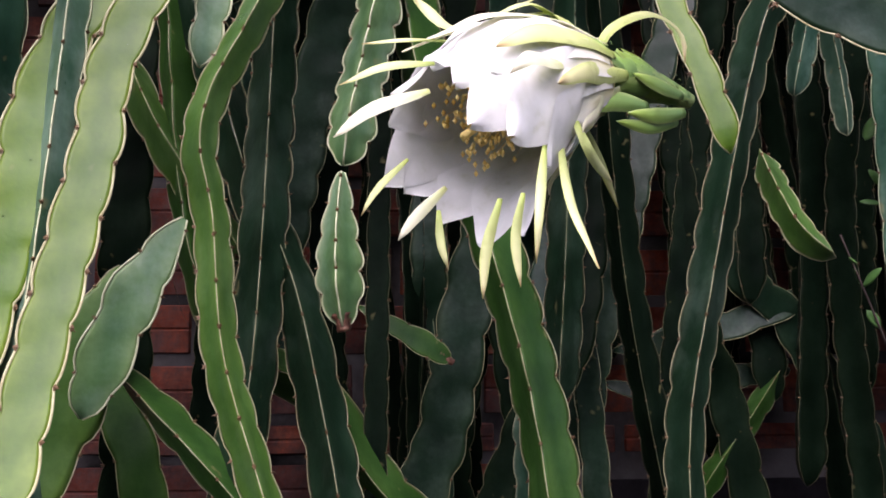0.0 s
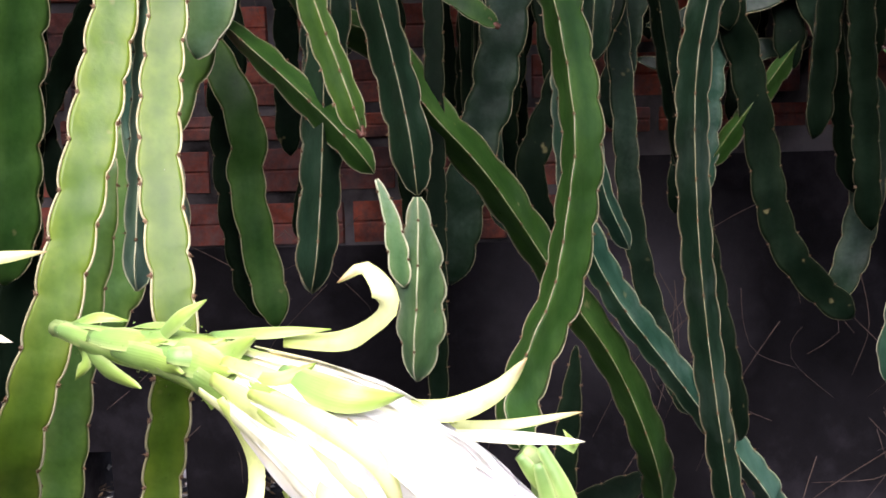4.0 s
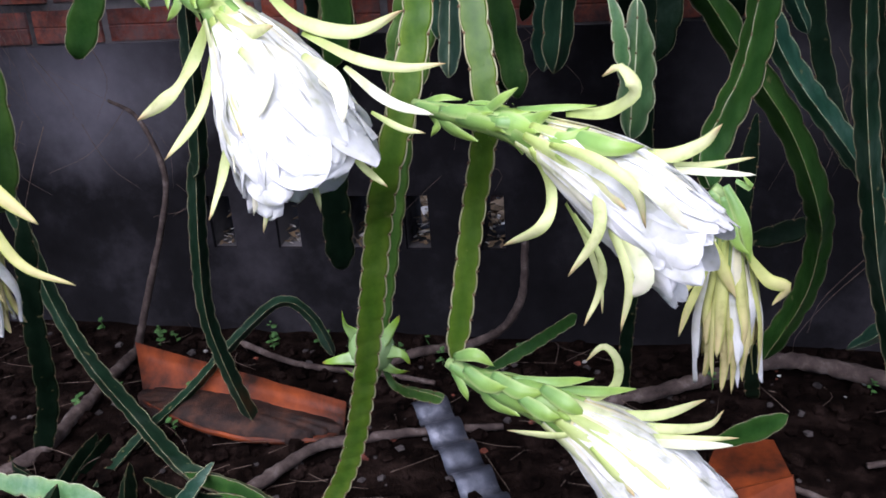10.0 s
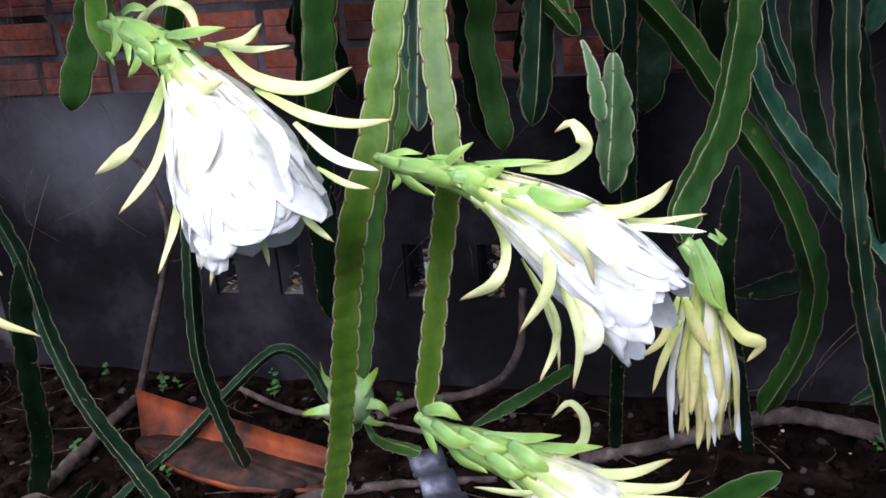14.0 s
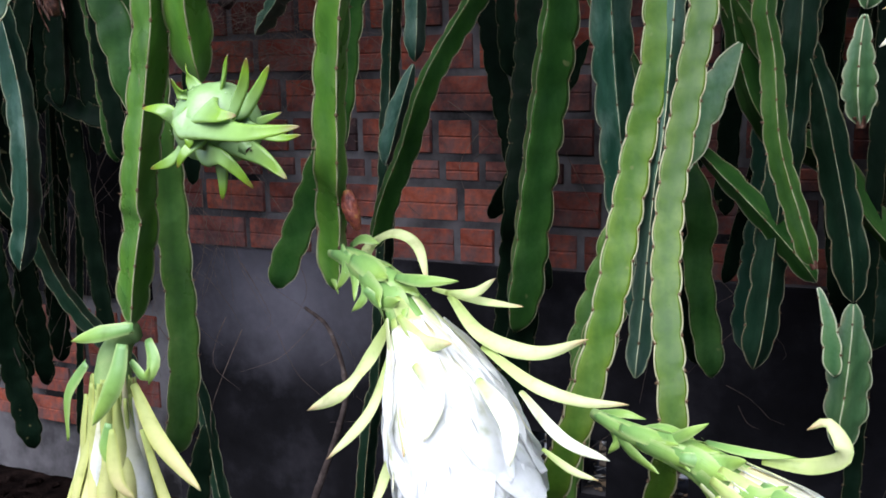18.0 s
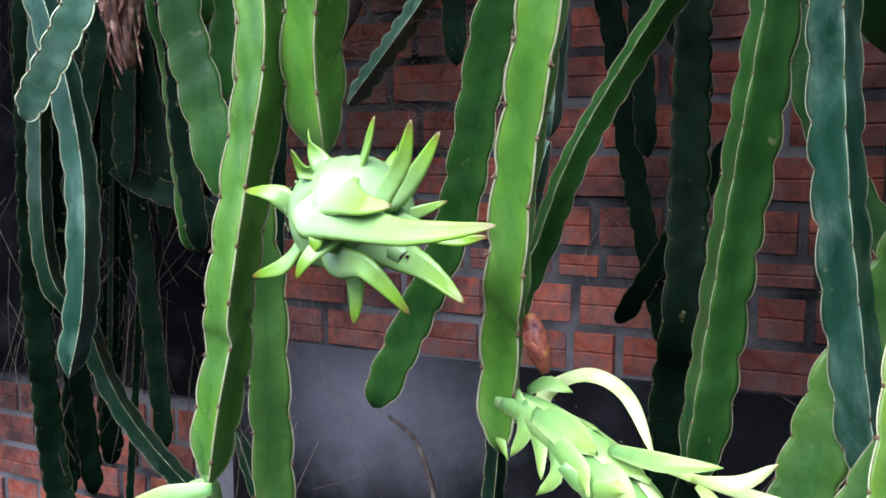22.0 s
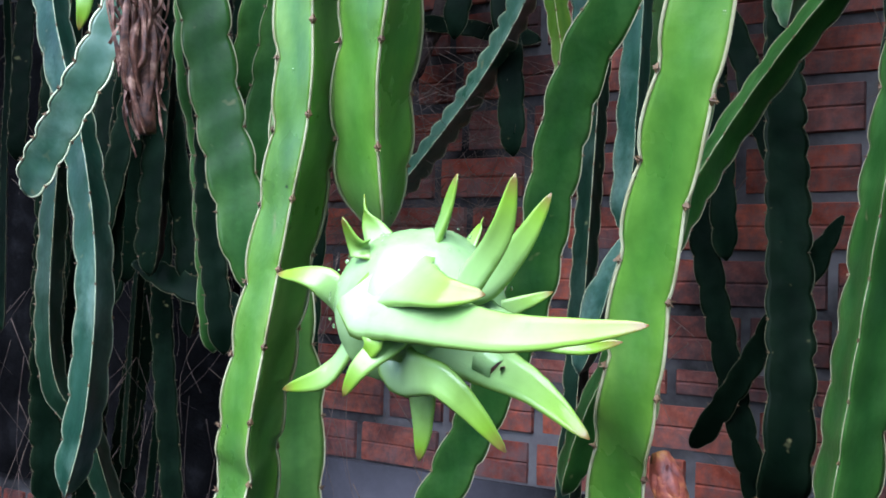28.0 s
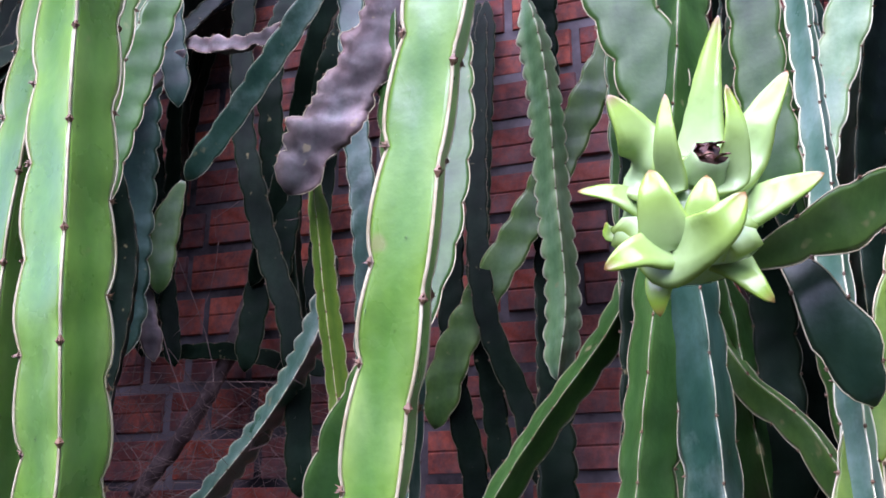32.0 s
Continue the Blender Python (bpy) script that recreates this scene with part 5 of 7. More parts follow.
def fruit(centre, rx, rz, state, nub, scar=0.17):
    root = thing("dragon_fruit", centre, state, "fruit", "dragon fruits")
    org = Vector(centre)
    bm = bmesh.new()
    bmesh.ops.create_uvsphere(bm, u_segments=28, v_segments=18, radius=1)
    for q in bm.verts:
        d = 1 + 0.06 * noise.noise(q.co * 2.1 + org * 30) + 0.02 * noise.noise(q.co * 6)
        q.co = Vector((q.co.x * rx, q.co.y * rx * 0.95, q.co.z * rz)) * d
    me = bpy.data.meshes.new("fruit_body")
    bm.to_mesh(me)
    bm.free()
    me.materials.append(FRUIT)
    me.polygons.foreach_set("use_smooth", [True] * len(me.polygons))
    part("body", me, root)
    rnd = random.Random(int(rx * 1e6))
    if nub:
        c, r = Vector(nub) - org, rx * scar
        d = c.normalized()
        u = d.orthogonal().normalized()
        w = d.cross(u)
        rings = []
        for out, k in ((-0.9, 1.25), (0.0, 1.05), (0.45, 1.0), (0.55, 0.9), (0.40, 0.78), (-0.5, 0.6)):
            rings.append([c + d * r * (out + 0.10 * math.sin(3 * j)) + (u * math.cos(0.5236 * j) + w * math.sin(0.5236 * j)) * r * k * (1 + 0.06 * math.sin(5 * j)) for j in range(12)])
        v, f = rings_mesh(rings[:4], False)
        part("scar_lip", mesh_of("scar_lip", v, f, FRUIT), root, "pale rim of the flower scar")
        v, f = rings_mesh(rings[3:])
        part("flower_scar", mesh_of("flower_scar", v, f, DRY), root, "brown dried flower scar")
        for j in range(4):
            e = c + (u * math.cos(1.7 * j) + w * math.sin(1.7 * j)) * r * 0.6
            blade_part("withered_wisp", root, Vector((0, 0, 0)), DRY, pts=[e, e + d * r * 0.7 + u * r * 0.2 * math.sin(j), e + d * r * 1.2 + w * r * 0.5], width=r * 0.5, thick=0.0006, normal=w, cup=0.3, seed=j, ruffle=1.0, step=0.002)
    spots = []
    for k in range(90):
        th, z = rnd.uniform(0, 6.2832), rnd.uniform(-0.3, 0.95)
        q = Vector((math.cos(th) * math.sqrt(1 - z * z) * rx, math.sin(th) * math.sqrt(1 - z * z) * rx * 0.95, z * rz)) * 1.05
        spots.append((q, q.normalized()))
    rain_drops(root, spots, (0.0006, 0.0015), rnd)
    return root, org


# ---- flowers ----
bloom = flower([(-0.225, 0.455, 0.802), (-0.182, 0.43, 0.797), (-0.123, 0.405, 0.792), (-0.074, 0.38, 0.778), (-0.028, 0.36, 0.754), (0.011, 0.345, 0.726), (0.047, 0.335, 0.692)], [0.0072, 0.013, 0.0173, 0.0214, 0.036, 0.0455, 0.0455], 0.50, 15, 'in full bloom, seen from its side')
tepal(bloom, 'S', [(-0.152, 0.42, 0.797), (-0.127, 0.395, 0.818), (-0.108, 0.395, 0.83)], 0.0123)
tepal(bloom, 'S', [(-0.182, 0.43, 0.799), (-0.153, 0.43, 0.807), (-0.119, 0.405, 0.809)], 0.0118)
tepal(bloom, 'S', [(-0.207, 0.443, 0.795), (-0.18, 0.416, 0.784), (-0.149, 0.391, 0.778)], 0.0139)
tepal(bloom, 'S', [(-0.13, 0.385, 0.8), (-0.098, 0.383, 0.8), (-0.073, 0.36, 0.815)], 0.0162)
tepal(bloom, 'S', [(-0.105, 0.383, 0.789), (-0.065, 0.35, 0.79), (-0.039, 0.356, 0.801)], 0.0176)
tepal(bloom, 'S', [(-0.113, 0.415, 0.805), (-0.073, 0.39, 0.811), (-0.035, 0.39, 0.812)], 0.0091)
tepal(bloom, 'S', [(-0.216, 0.455, 0.798), (-0.197, 0.43, 0.786), (-0.204, 0.43, 0.773)], 0.012)
tepal(bloom, 'S', [(-0.223, 0.465, 0.801), (-0.193, 0.44, 0.812), (-0.171, 0.44, 0.809)], 0.0109)
tepal(bloom, 'S', [(-0.061, 0.36, 0.796), (-0.02, 0.325, 0.791), (0.01, 0.335, 0.788)], 0.0188)
tepal(bloom, 'T', [(-0.063, 0.39, 0.806), (-0.025, 0.39, 0.807), (0.0, 0.36, 0.834), (-0.013, 0.38, 0.85), (-0.029, 0.38, 0.841)], 0.0171)
tepal(bloom, 'T', [(-0.008, 0.36, 0.778), (0.031, 0.345, 0.777), (0.059, 0.345, 0.787), (0.075, 0.345, 0.804)], 0.0144)
tepal(bloom, 'T', [(0.006, 0.37, 0.765), (0.055, 0.355, 0.764), (0.104, 0.345, 0.774)], 0.0073)
tepal(bloom, 'K', [(0.021, 0.345, 0.764), (0.064, 0.345, 0.761), (0.104, 0.335, 0.761)], 0.0077)
tepal(bloom, 'T', [(-0.095, 0.36, 0.78), (-0.077, 0.36, 0.742), (-0.083, 0.335, 0.712), (-0.123, 0.355, 0.684)], 0.0132)
tepal(bloom, 'T', [(-0.07, 0.345, 0.778), (-0.036, 0.32, 0.754), (-0.03, 0.3, 0.721), (-0.057, 0.3, 0.677)], 0.0124)
tepal(bloom, 'T', [(-0.046, 0.33, 0.751), (-0.018, 0.31, 0.716), (-0.003, 0.295, 0.675), (-0.01, 0.295, 0.626)], 0.0106)
tepal(bloom, 'T', [(-0.056, 0.36, 0.715), (-0.03, 0.335, 0.68), (-0.031, 0.335, 0.647), (-0.045, 0.325, 0.615)], 0.0091)
tepal(bloom, 'T', [(-0.064, 0.37, 0.722), (-0.044, 0.355, 0.689), (-0.031, 0.355, 0.643), (-0.029, 0.345, 0.619)], 0.0082)
tepal(bloom, 'T', [(-0.075, 0.345, 0.788), (-0.033, 0.31, 0.784), (0.001, 0.29, 0.765), (0.011, 0.295, 0.726)], 0.0121)
tepal(bloom, 'K', [(0.011, 0.31, 0.716), (0.039, 0.3, 0.696), (0.056, 0.3, 0.681)], 0.0086)
tepal(bloom, 'K', [(-0.015, 0.31, 0.776), (0.017, 0.285, 0.764), (0.046, 0.28, 0.731)], 0.0136)
tepal(bloom, 'K', [(-0.008, 0.305, 0.713), (0.01, 0.29, 0.683), (-0.002, 0.295, 0.659)], 0.019)
bloom = flower([(-0.217, 0.485, 0.48), (-0.177, 0.47, 0.466), (-0.124, 0.455, 0.457), (-0.066, 0.44, 0.44), (-0.017, 0.425, 0.41), (0.025, 0.41, 0.376), (0.061, 0.4, 0.339)], [0.0098, 0.0194, 0.0229, 0.0276, 0.0447, 0.0568, 0.0569], 0.50, 15, 'half open, low above the soil')
tepal(bloom, 'S', [(-0.208, 0.475, 0.493), (-0.178, 0.458, 0.506), (-0.157, 0.46, 0.491)], 0.0164)
tepal(bloom, 'S', [(-0.194, 0.465, 0.484), (-0.166, 0.446, 0.473), (-0.138, 0.435, 0.478)], 0.0189)
tepal(bloom, 'S', [(-0.159, 0.45, 0.485), (-0.125, 0.43, 0.476), (-0.095, 0.435, 0.473)], 0.0198)
tepal(bloom, 'S', [(-0.173, 0.45, 0.471), (-0.16, 0.45, 0.445), (-0.126, 0.435, 0.44)], 0.0179)
tepal(bloom, 'S', [(-0.126, 0.43, 0.468), (-0.093, 0.41, 0.459), (-0.076, 0.415, 0.453)], 0.0194)
tepal(bloom, 'S', [(-0.101, 0.435, 0.48), (-0.069, 0.415, 0.471), (-0.049, 0.42, 0.453)], 0.0194)
tepal(bloom, 'S', [(-0.135, 0.455, 0.479), (-0.091, 0.455, 0.476), (-0.042, 0.44, 0.491)], 0.0126)
tepal(bloom, 'S', [(-0.211, 0.475, 0.471), (-0.196, 0.46, 0.457), (-0.191, 0.46, 0.442)], 0.0142)
tepal(bloom, 'S', [(-0.091, 0.455, 0.468), (-0.04, 0.44, 0.475), (0.004, 0.425, 0.489)], 0.0123)
tepal(bloom, 'T', [(-0.059, 0.44, 0.455), (-0.021, 0.44, 0.48), (-0.015, 0.44, 0.512), (-0.031, 0.44, 0.532), (-0.051, 0.44, 0.512)], 0.011)
tepal(bloom, 'T', [(-0.041, 0.44, 0.448), (0.027, 0.425, 0.457), (0.076, 0.41, 0.488)], 0.0121)
tepal(bloom, 'T', [(-0.041, 0.43, 0.441), (0.038, 0.415, 0.446), (0.079, 0.4, 0.463), (0.094, 0.4, 0.482)], 0.012)
tepal(bloom, 'T', [(-0.034, 0.415, 0.435), (0.05, 0.4, 0.444), (0.111, 0.4, 0.449)], 0.0095)
tepal(bloom, 'K', [(0.002, 0.405, 0.435), (0.061, 0.39, 0.444), (0.104, 0.39, 0.446)], 0.0106)
tepal(bloom, 'T', [(-0.046, 0.41, 0.438), (-0.089, 0.41, 0.433), (-0.14, 0.425, 0.427)], 0.0086)
tepal(bloom, 'T', [(-0.055, 0.41, 0.431), (-0.032, 0.39, 0.394), (-0.026, 0.375, 0.361), (-0.032, 0.375, 0.314)], 0.0109)
tepal(bloom, 'T', [(-0.044, 0.385, 0.437), (-0.004, 0.365, 0.398), (0.013, 0.36, 0.359), (0.021, 0.35, 0.33)], 0.0118)
tepal(bloom, 'T', [(-0.05, 0.415, 0.413), (-0.024, 0.395, 0.368), (-0.01, 0.395, 0.298)], 0.0099)
bloom = flower([(-0.474, 0.392, 0.959), (-0.449, 0.385, 0.954), (-0.412, 0.37, 0.94), (-0.373, 0.35, 0.917), (-0.338, 0.325, 0.876), (-0.308, 0.3, 0.833), (-0.28, 0.275, 0.793)], [0.0101, 0.0178, 0.0196, 0.0234, 0.0443, 0.0573, 0.0612], 0.48, 14, 'wide open and nodding')
tepal(bloom, 'S', [(-0.46, 0.382, 0.968), (-0.448, 0.37, 0.947), (-0.458, 0.37, 0.926)], 0.0132)
tepal(bloom, 'S', [(-0.452, 0.377, 0.963), (-0.436, 0.365, 0.942), (-0.428, 0.35, 0.922)], 0.0131)
tepal(bloom, 'S', [(-0.475, 0.392, 0.957), (-0.477, 0.392, 0.935), (-0.466, 0.385, 0.918)], 0.0125)
tepal(bloom, 'S', [(-0.456, 0.395, 0.966), (-0.442, 0.395, 0.974), (-0.423, 0.395, 0.969)], 0.0122)
tepal(bloom, 'S', [(-0.429, 0.365, 0.947), (-0.418, 0.35, 0.927), (-0.431, 0.35, 0.911)], 0.0118)
tepal(bloom, 'S', [(-0.384, 0.35, 0.949), (-0.344, 0.33, 0.952), (-0.312, 0.33, 0.954)], 0.0122)
tepal(bloom, 'S', [(-0.411, 0.34, 0.936), (-0.395, 0.34, 0.925), (-0.365, 0.32, 0.934)], 0.0137)
tepal(bloom, 'T', [(-0.428, 0.39, 0.926), (-0.458, 0.43, 0.952), (-0.427, 0.425, 0.975), (-0.393, 0.415, 0.968), (-0.36, 0.37, 0.94)], 0.014)
tepal(bloom, 'T', [(-0.381, 0.33, 0.913), (-0.401, 0.325, 0.877), (-0.416, 0.295, 0.851), (-0.449, 0.295, 0.83)], 0.018)
tepal(bloom, 'T', [(-0.374, 0.32, 0.893), (-0.383, 0.29, 0.84), (-0.412, 0.265, 0.801)], 0.0134)
tepal(bloom, 'T', [(-0.339, 0.26, 0.839), (-0.353, 0.255, 0.794), (-0.361, 0.23, 0.757)], 0.012)
tepal(bloom, 'K', [(-0.328, 0.255, 0.825), (-0.312, 0.23, 0.792), (-0.319, 0.23, 0.761)], 0.0106)
tepal(bloom, 'T', [(-0.314, 0.25, 0.811), (-0.302, 0.225, 0.779), (-0.31, 0.225, 0.747)], 0.0077)
tepal(bloom, 'T', [(-0.329, 0.35, 0.936), (-0.288, 0.325, 0.91), (-0.24, 0.325, 0.899), (-0.196, 0.325, 0.915)], 0.0152)
tepal(bloom, 'T', [(-0.351, 0.36, 0.938), (-0.306, 0.36, 0.931), (-0.255, 0.335, 0.935)], 0.0084)
tepal(bloom, 'T', [(-0.334, 0.35, 0.938), (-0.306, 0.35, 0.94), (-0.286, 0.35, 0.954)], 0.0093)
tepal(bloom, 'T', [(-0.289, 0.325, 0.9), (-0.233, 0.3, 0.88), (-0.193, 0.3, 0.871), (-0.156, 0.3, 0.873)], 0.0118)
tepal(bloom, 'K', [(-0.245, 0.3, 0.873), (-0.202, 0.275, 0.848), (-0.164, 0.275, 0.835)], 0.0105)
tepal(bloom, 'T', [(-0.215, 0.265, 0.841), (-0.191, 0.265, 0.827), (-0.17, 0.265, 0.822)], 0.0062)
tepal(bloom, 'T', [(-0.235, 0.255, 0.809), (-0.22, 0.255, 0.792), (-0.204, 0.255, 0.778)], 0.0067)
tepal(bloom, 'T', [(-0.364, 0.315, 0.922), (-0.334, 0.3, 0.906), (-0.298, 0.28, 0.913)], 0.014)
tepal(bloom, 'K', [(-0.325, 0.265, 0.897), (-0.299, 0.25, 0.88), (-0.301, 0.23, 0.847)], 0.0151)
tepal(bloom, 'K', [(-0.271, 0.27, 0.89), (-0.233, 0.235, 0.873), (-0.224, 0.215, 0.845)], 0.0155)
tepal(bloom, 'T', [(-0.272, 0.255, 0.789), (-0.268, 0.255, 0.768), (-0.267, 0.255, 0.755)], 0.0059)
bloom = flower([(0.221, 0.600, 1.203), (0.195, 0.590, 1.209), (0.163, 0.571, 1.210), (0.131, 0.552, 1.200), (0.107, 0.533, 1.189), (0.085, 0.517, 1.173), (0.066, 0.503, 1.152)], [0.0062, 0.0135, 0.0165, 0.027, 0.040, 0.0440, 0.0450], 0.42, 13, 'wide open, showing yellow stamens')
tepal(bloom, 'S', [(0.214, 0.59, 1.204), (0.194, 0.572, 1.205), (0.174, 0.558, 1.208)], 0.0095)
tepal(bloom, 'S', [(0.215, 0.59, 1.193), (0.194, 0.572, 1.186), (0.17, 0.558, 1.184)], 0.0102)
tepal(bloom, 'S', [(0.207, 0.592, 1.211), (0.186, 0.578, 1.221), (0.172, 0.578, 1.23)], 0.009)
tepal(bloom, 'S', [(0.187, 0.572, 1.191), (0.161, 0.548, 1.188), (0.141, 0.526, 1.176)], 0.0117)
tepal(bloom, 'S', [(0.17, 0.558, 1.211), (0.149, 0.536, 1.217), (0.127, 0.536, 1.223)], 0.0108)
tepal(bloom, 'S', [(0.21, 0.59, 1.187), (0.187, 0.572, 1.179), (0.163, 0.558, 1.179)], 0.0088)
tepal(bloom, 'S', [(0.161, 0.548, 1.204), (0.132, 0.516, 1.2), (0.103, 0.485, 1.191)], 0.0134)
tepal(bloom, 'T', [(0.151, 0.559, 1.214), (0.161, 0.559, 1.235), (0.191, 0.581, 1.254), (0.215, 0.595, 1.247), (0.217, 0.595, 1.226)], 0.0087)
tepal(bloom, 'T', [(0.127, 0.508, 1.173), (0.136, 0.503, 1.148), (0.163, 0.57, 1.145)], 0.0076)
tepal(bloom, 'T', [(0.138, 0.548, 1.181), (0.157, 0.579, 1.161), (0.177, 0.615, 1.136)], 0.0054)
tepal(bloom, 'T', [(0.122, 0.513, 1.162), (0.119, 0.471, 1.118), (0.125, 0.439, 1.081)], 0.007)
tepal(bloom, 'T', [(0.108, 0.476, 1.145), (0.099, 0.439, 1.107), (0.097, 0.439, 1.083)], 0.0055)
tepal(bloom, 'T', [(0.096, 0.469, 1.12), (0.092, 0.469, 1.099), (0.094, 0.469, 1.075)], 0.0054)
tepal(bloom, 'T', [(0.086, 0.479, 1.119), (0.079, 0.479, 1.094), (0.077, 0.479, 1.07)], 0.006)
tepal(bloom, 'T', [(0.057, 0.509, 1.118), (0.058, 0.509, 1.101), (0.062, 0.509, 1.087)], 0.0047)
tepal(bloom, 'K', [(0.061, 0.509, 1.13), (0.045, 0.509, 1.114), (0.036, 0.509, 1.102)], 0.0064)
tepal(bloom, 'T', [(0.041, 0.509, 1.145), (0.025, 0.509, 1.129), (0.017, 0.509, 1.115)], 0.0047)
tepal(bloom, 'K', [(0.051, 0.469, 1.17), (0.024, 0.459, 1.158), (0.006, 0.459, 1.144)], 0.0079)
tepal(bloom, 'T', [(0.054, 0.479, 1.187), (0.029, 0.479, 1.185), (0.007, 0.479, 1.175)], 0.0061)
tepal(bloom, 'T', [(0.063, 0.531, 1.217), (0.041, 0.499, 1.206), (0.017, 0.499, 1.203)], 0.0047)
tepal(bloom, 'T', [(0.075, 0.531, 1.22), (0.063, 0.531, 1.225), (0.051, 0.531, 1.233)], 0.005)
tepal(bloom, 'K', [(0.122, 0.496, 1.193), (0.097, 0.445, 1.179), (0.087, 0.445, 1.171)], 0.0114)
tepal(bloom, 'T', [(0.144, 0.609, 1.257), (0.117, 0.578, 1.258), (0.098, 0.578, 1.252), (0.126, 0.609, 1.274)], 0.0069)
tepal(bloom, 'T', [(0.102, 0.568, 1.238), (0.066, 0.531, 1.225), (0.042, 0.531, 1.244)], 0.0113)
tepal(bloom, 'T', [(0.156, 0.599, 1.242), (0.135, 0.599, 1.259), (0.104, 0.568, 1.246)], 0.0086)
bloom = wilted_flower([(0.088, 0.6, 0.658), (0.104, 0.598, 0.642), (0.11, 0.595, 0.608), (0.111, 0.592, 0.551), (0.111, 0.59, 0.493), (0.111, 0.59, 0.451)], [0.0105, 0.017, 0.0224, 0.0321, 0.0381, 0.0385], 22)
tepal(bloom, 'S', [(0.084, 0.58, 0.662), (0.1, 0.573, 0.64), (0.105, 0.575, 0.626)], 0.0129)
tepal(bloom, 'S', [(0.102, 0.58, 0.669), (0.123, 0.565, 0.627), (0.132, 0.562, 0.58)], 0.0153)
tepal(bloom, 'S', [(0.098, 0.568, 0.659), (0.114, 0.56, 0.608), (0.131, 0.562, 0.59)], 0.0141)
tepal(bloom, 'T', [(0.088, 0.565, 0.605), (0.101, 0.557, 0.574), (0.117, 0.555, 0.538)], 0.0155)
tepal(bloom, 'T', [(0.082, 0.575, 0.601), (0.066, 0.567, 0.554), (0.04, 0.57, 0.524)], 0.0119)
tepal(bloom, 'T', [(0.129, 0.575, 0.588), (0.154, 0.567, 0.557), (0.177, 0.572, 0.545), (0.16, 0.57, 0.523)], 0.0168)
tepal(bloom, 'S', [(0.116, 0.608, 0.666), (0.135, 0.608, 0.656), (0.123, 0.608, 0.673)], 0.0092)
tepal(bloom, 'T', [(0.085, 0.562, 0.578), (0.063, 0.56, 0.521), (0.053, 0.56, 0.483)], 0.0106)
bloom = wilted_flower([(-0.706, 0.36, 0.864), (-0.722, 0.355, 0.854), (-0.732, 0.35, 0.822), (-0.734, 0.345, 0.766), (-0.732, 0.34, 0.702), (-0.728, 0.335, 0.624)], [0.0146, 0.022, 0.0259, 0.0347, 0.0449, 0.0503], 40)
tepal(bloom, 'S', [(-0.69, 0.34, 0.874), (-0.719, 0.325, 0.869), (-0.759, 0.32, 0.857)], 0.0178)
tepal(bloom, 'S', [(-0.684, 0.315, 0.863), (-0.685, 0.3, 0.825), (-0.714, 0.295, 0.777)], 0.0208)
tepal(bloom, 'S', [(-0.752, 0.33, 0.832), (-0.78, 0.325, 0.792), (-0.784, 0.325, 0.739)], 0.021)
tepal(bloom, 'S', [(-0.682, 0.35, 0.859), (-0.667, 0.34, 0.839), (-0.666, 0.33, 0.817)], 0.0154)
tepal(bloom, 'S', [(-0.692, 0.295, 0.783), (-0.695, 0.29, 0.754), (-0.685, 0.29, 0.737)], 0.014)
tepal(bloom, 'S', [(-0.679, 0.32, 0.844), (-0.662, 0.32, 0.827), (-0.655, 0.32, 0.84)], 0.0116)
tepal(bloom, 'T', [(-0.678, 0.32, 0.819), (-0.641, 0.31, 0.767), (-0.587, 0.305, 0.723)], 0.0185)
tepal(bloom, 'T', [(-0.689, 0.295, 0.777), (-0.678, 0.285, 0.728), (-0.658, 0.29, 0.707)], 0.0162)
tepal(bloom, 'T', [(-0.676, 0.325, 0.768), (-0.631, 0.315, 0.679), (-0.568, 0.315, 0.651)], 0.0118)
tepal(bloom, 'T', [(-0.737, 0.315, 0.763), (-0.757, 0.305, 0.686), (-0.77, 0.3, 0.633)], 0.0184)
# ---- fruits ----
bloom = fruit((-0.546, 0.318, 1.088), 0.0420, 0.0390, 'large unripe green dragon fruit with long leafy scales, wet', (-0.492, 0.29, 1.066))
fruit_scale(bloom, [(-0.553, 0.305, 1.106), (-0.562, 0.29, 1.116), (-0.566, 0.28, 1.13)], 0.0202)
fruit_scale(bloom, [(-0.572, 0.325, 1.117), (-0.582, 0.325, 1.131), (-0.585, 0.325, 1.144)], 0.0176)
fruit_scale(bloom, [(-0.535, 0.31, 1.117), (-0.526, 0.305, 1.132), (-0.518, 0.3, 1.15)], 0.0169)
fruit_scale(bloom, [(-0.503, 0.285, 1.1), (-0.485, 0.275, 1.121), (-0.476, 0.27, 1.146)], 0.0173)
fruit_scale(bloom, [(-0.498, 0.3, 1.102), (-0.484, 0.295, 1.119), (-0.471, 0.295, 1.14)], 0.0162)
fruit_scale(bloom, [(-0.578, 0.305, 1.088), (-0.593, 0.3, 1.101), (-0.619, 0.3, 1.103)], 0.0191)
fruit_scale(bloom, [(-0.51, 0.32, 1.086), (-0.495, 0.325, 1.093), (-0.484, 0.33, 1.098)], 0.0118)
fruit_scale(bloom, [(-0.540, 0.275, 1.090), (-0.48, 0.257, 1.084), (-0.444, 0.253, 1.086), (-0.416, 0.253, 1.09)], 0.0245)
fruit_scale(bloom, [(-0.485, 0.29, 1.083), (-0.456, 0.285, 1.078), (-0.436, 0.285, 1.081)], 0.014)
fruit_scale(bloom, [(-0.495, 0.29, 1.067), (-0.470, 0.28, 1.060), (-0.445, 0.275, 1.044)], 0.021)
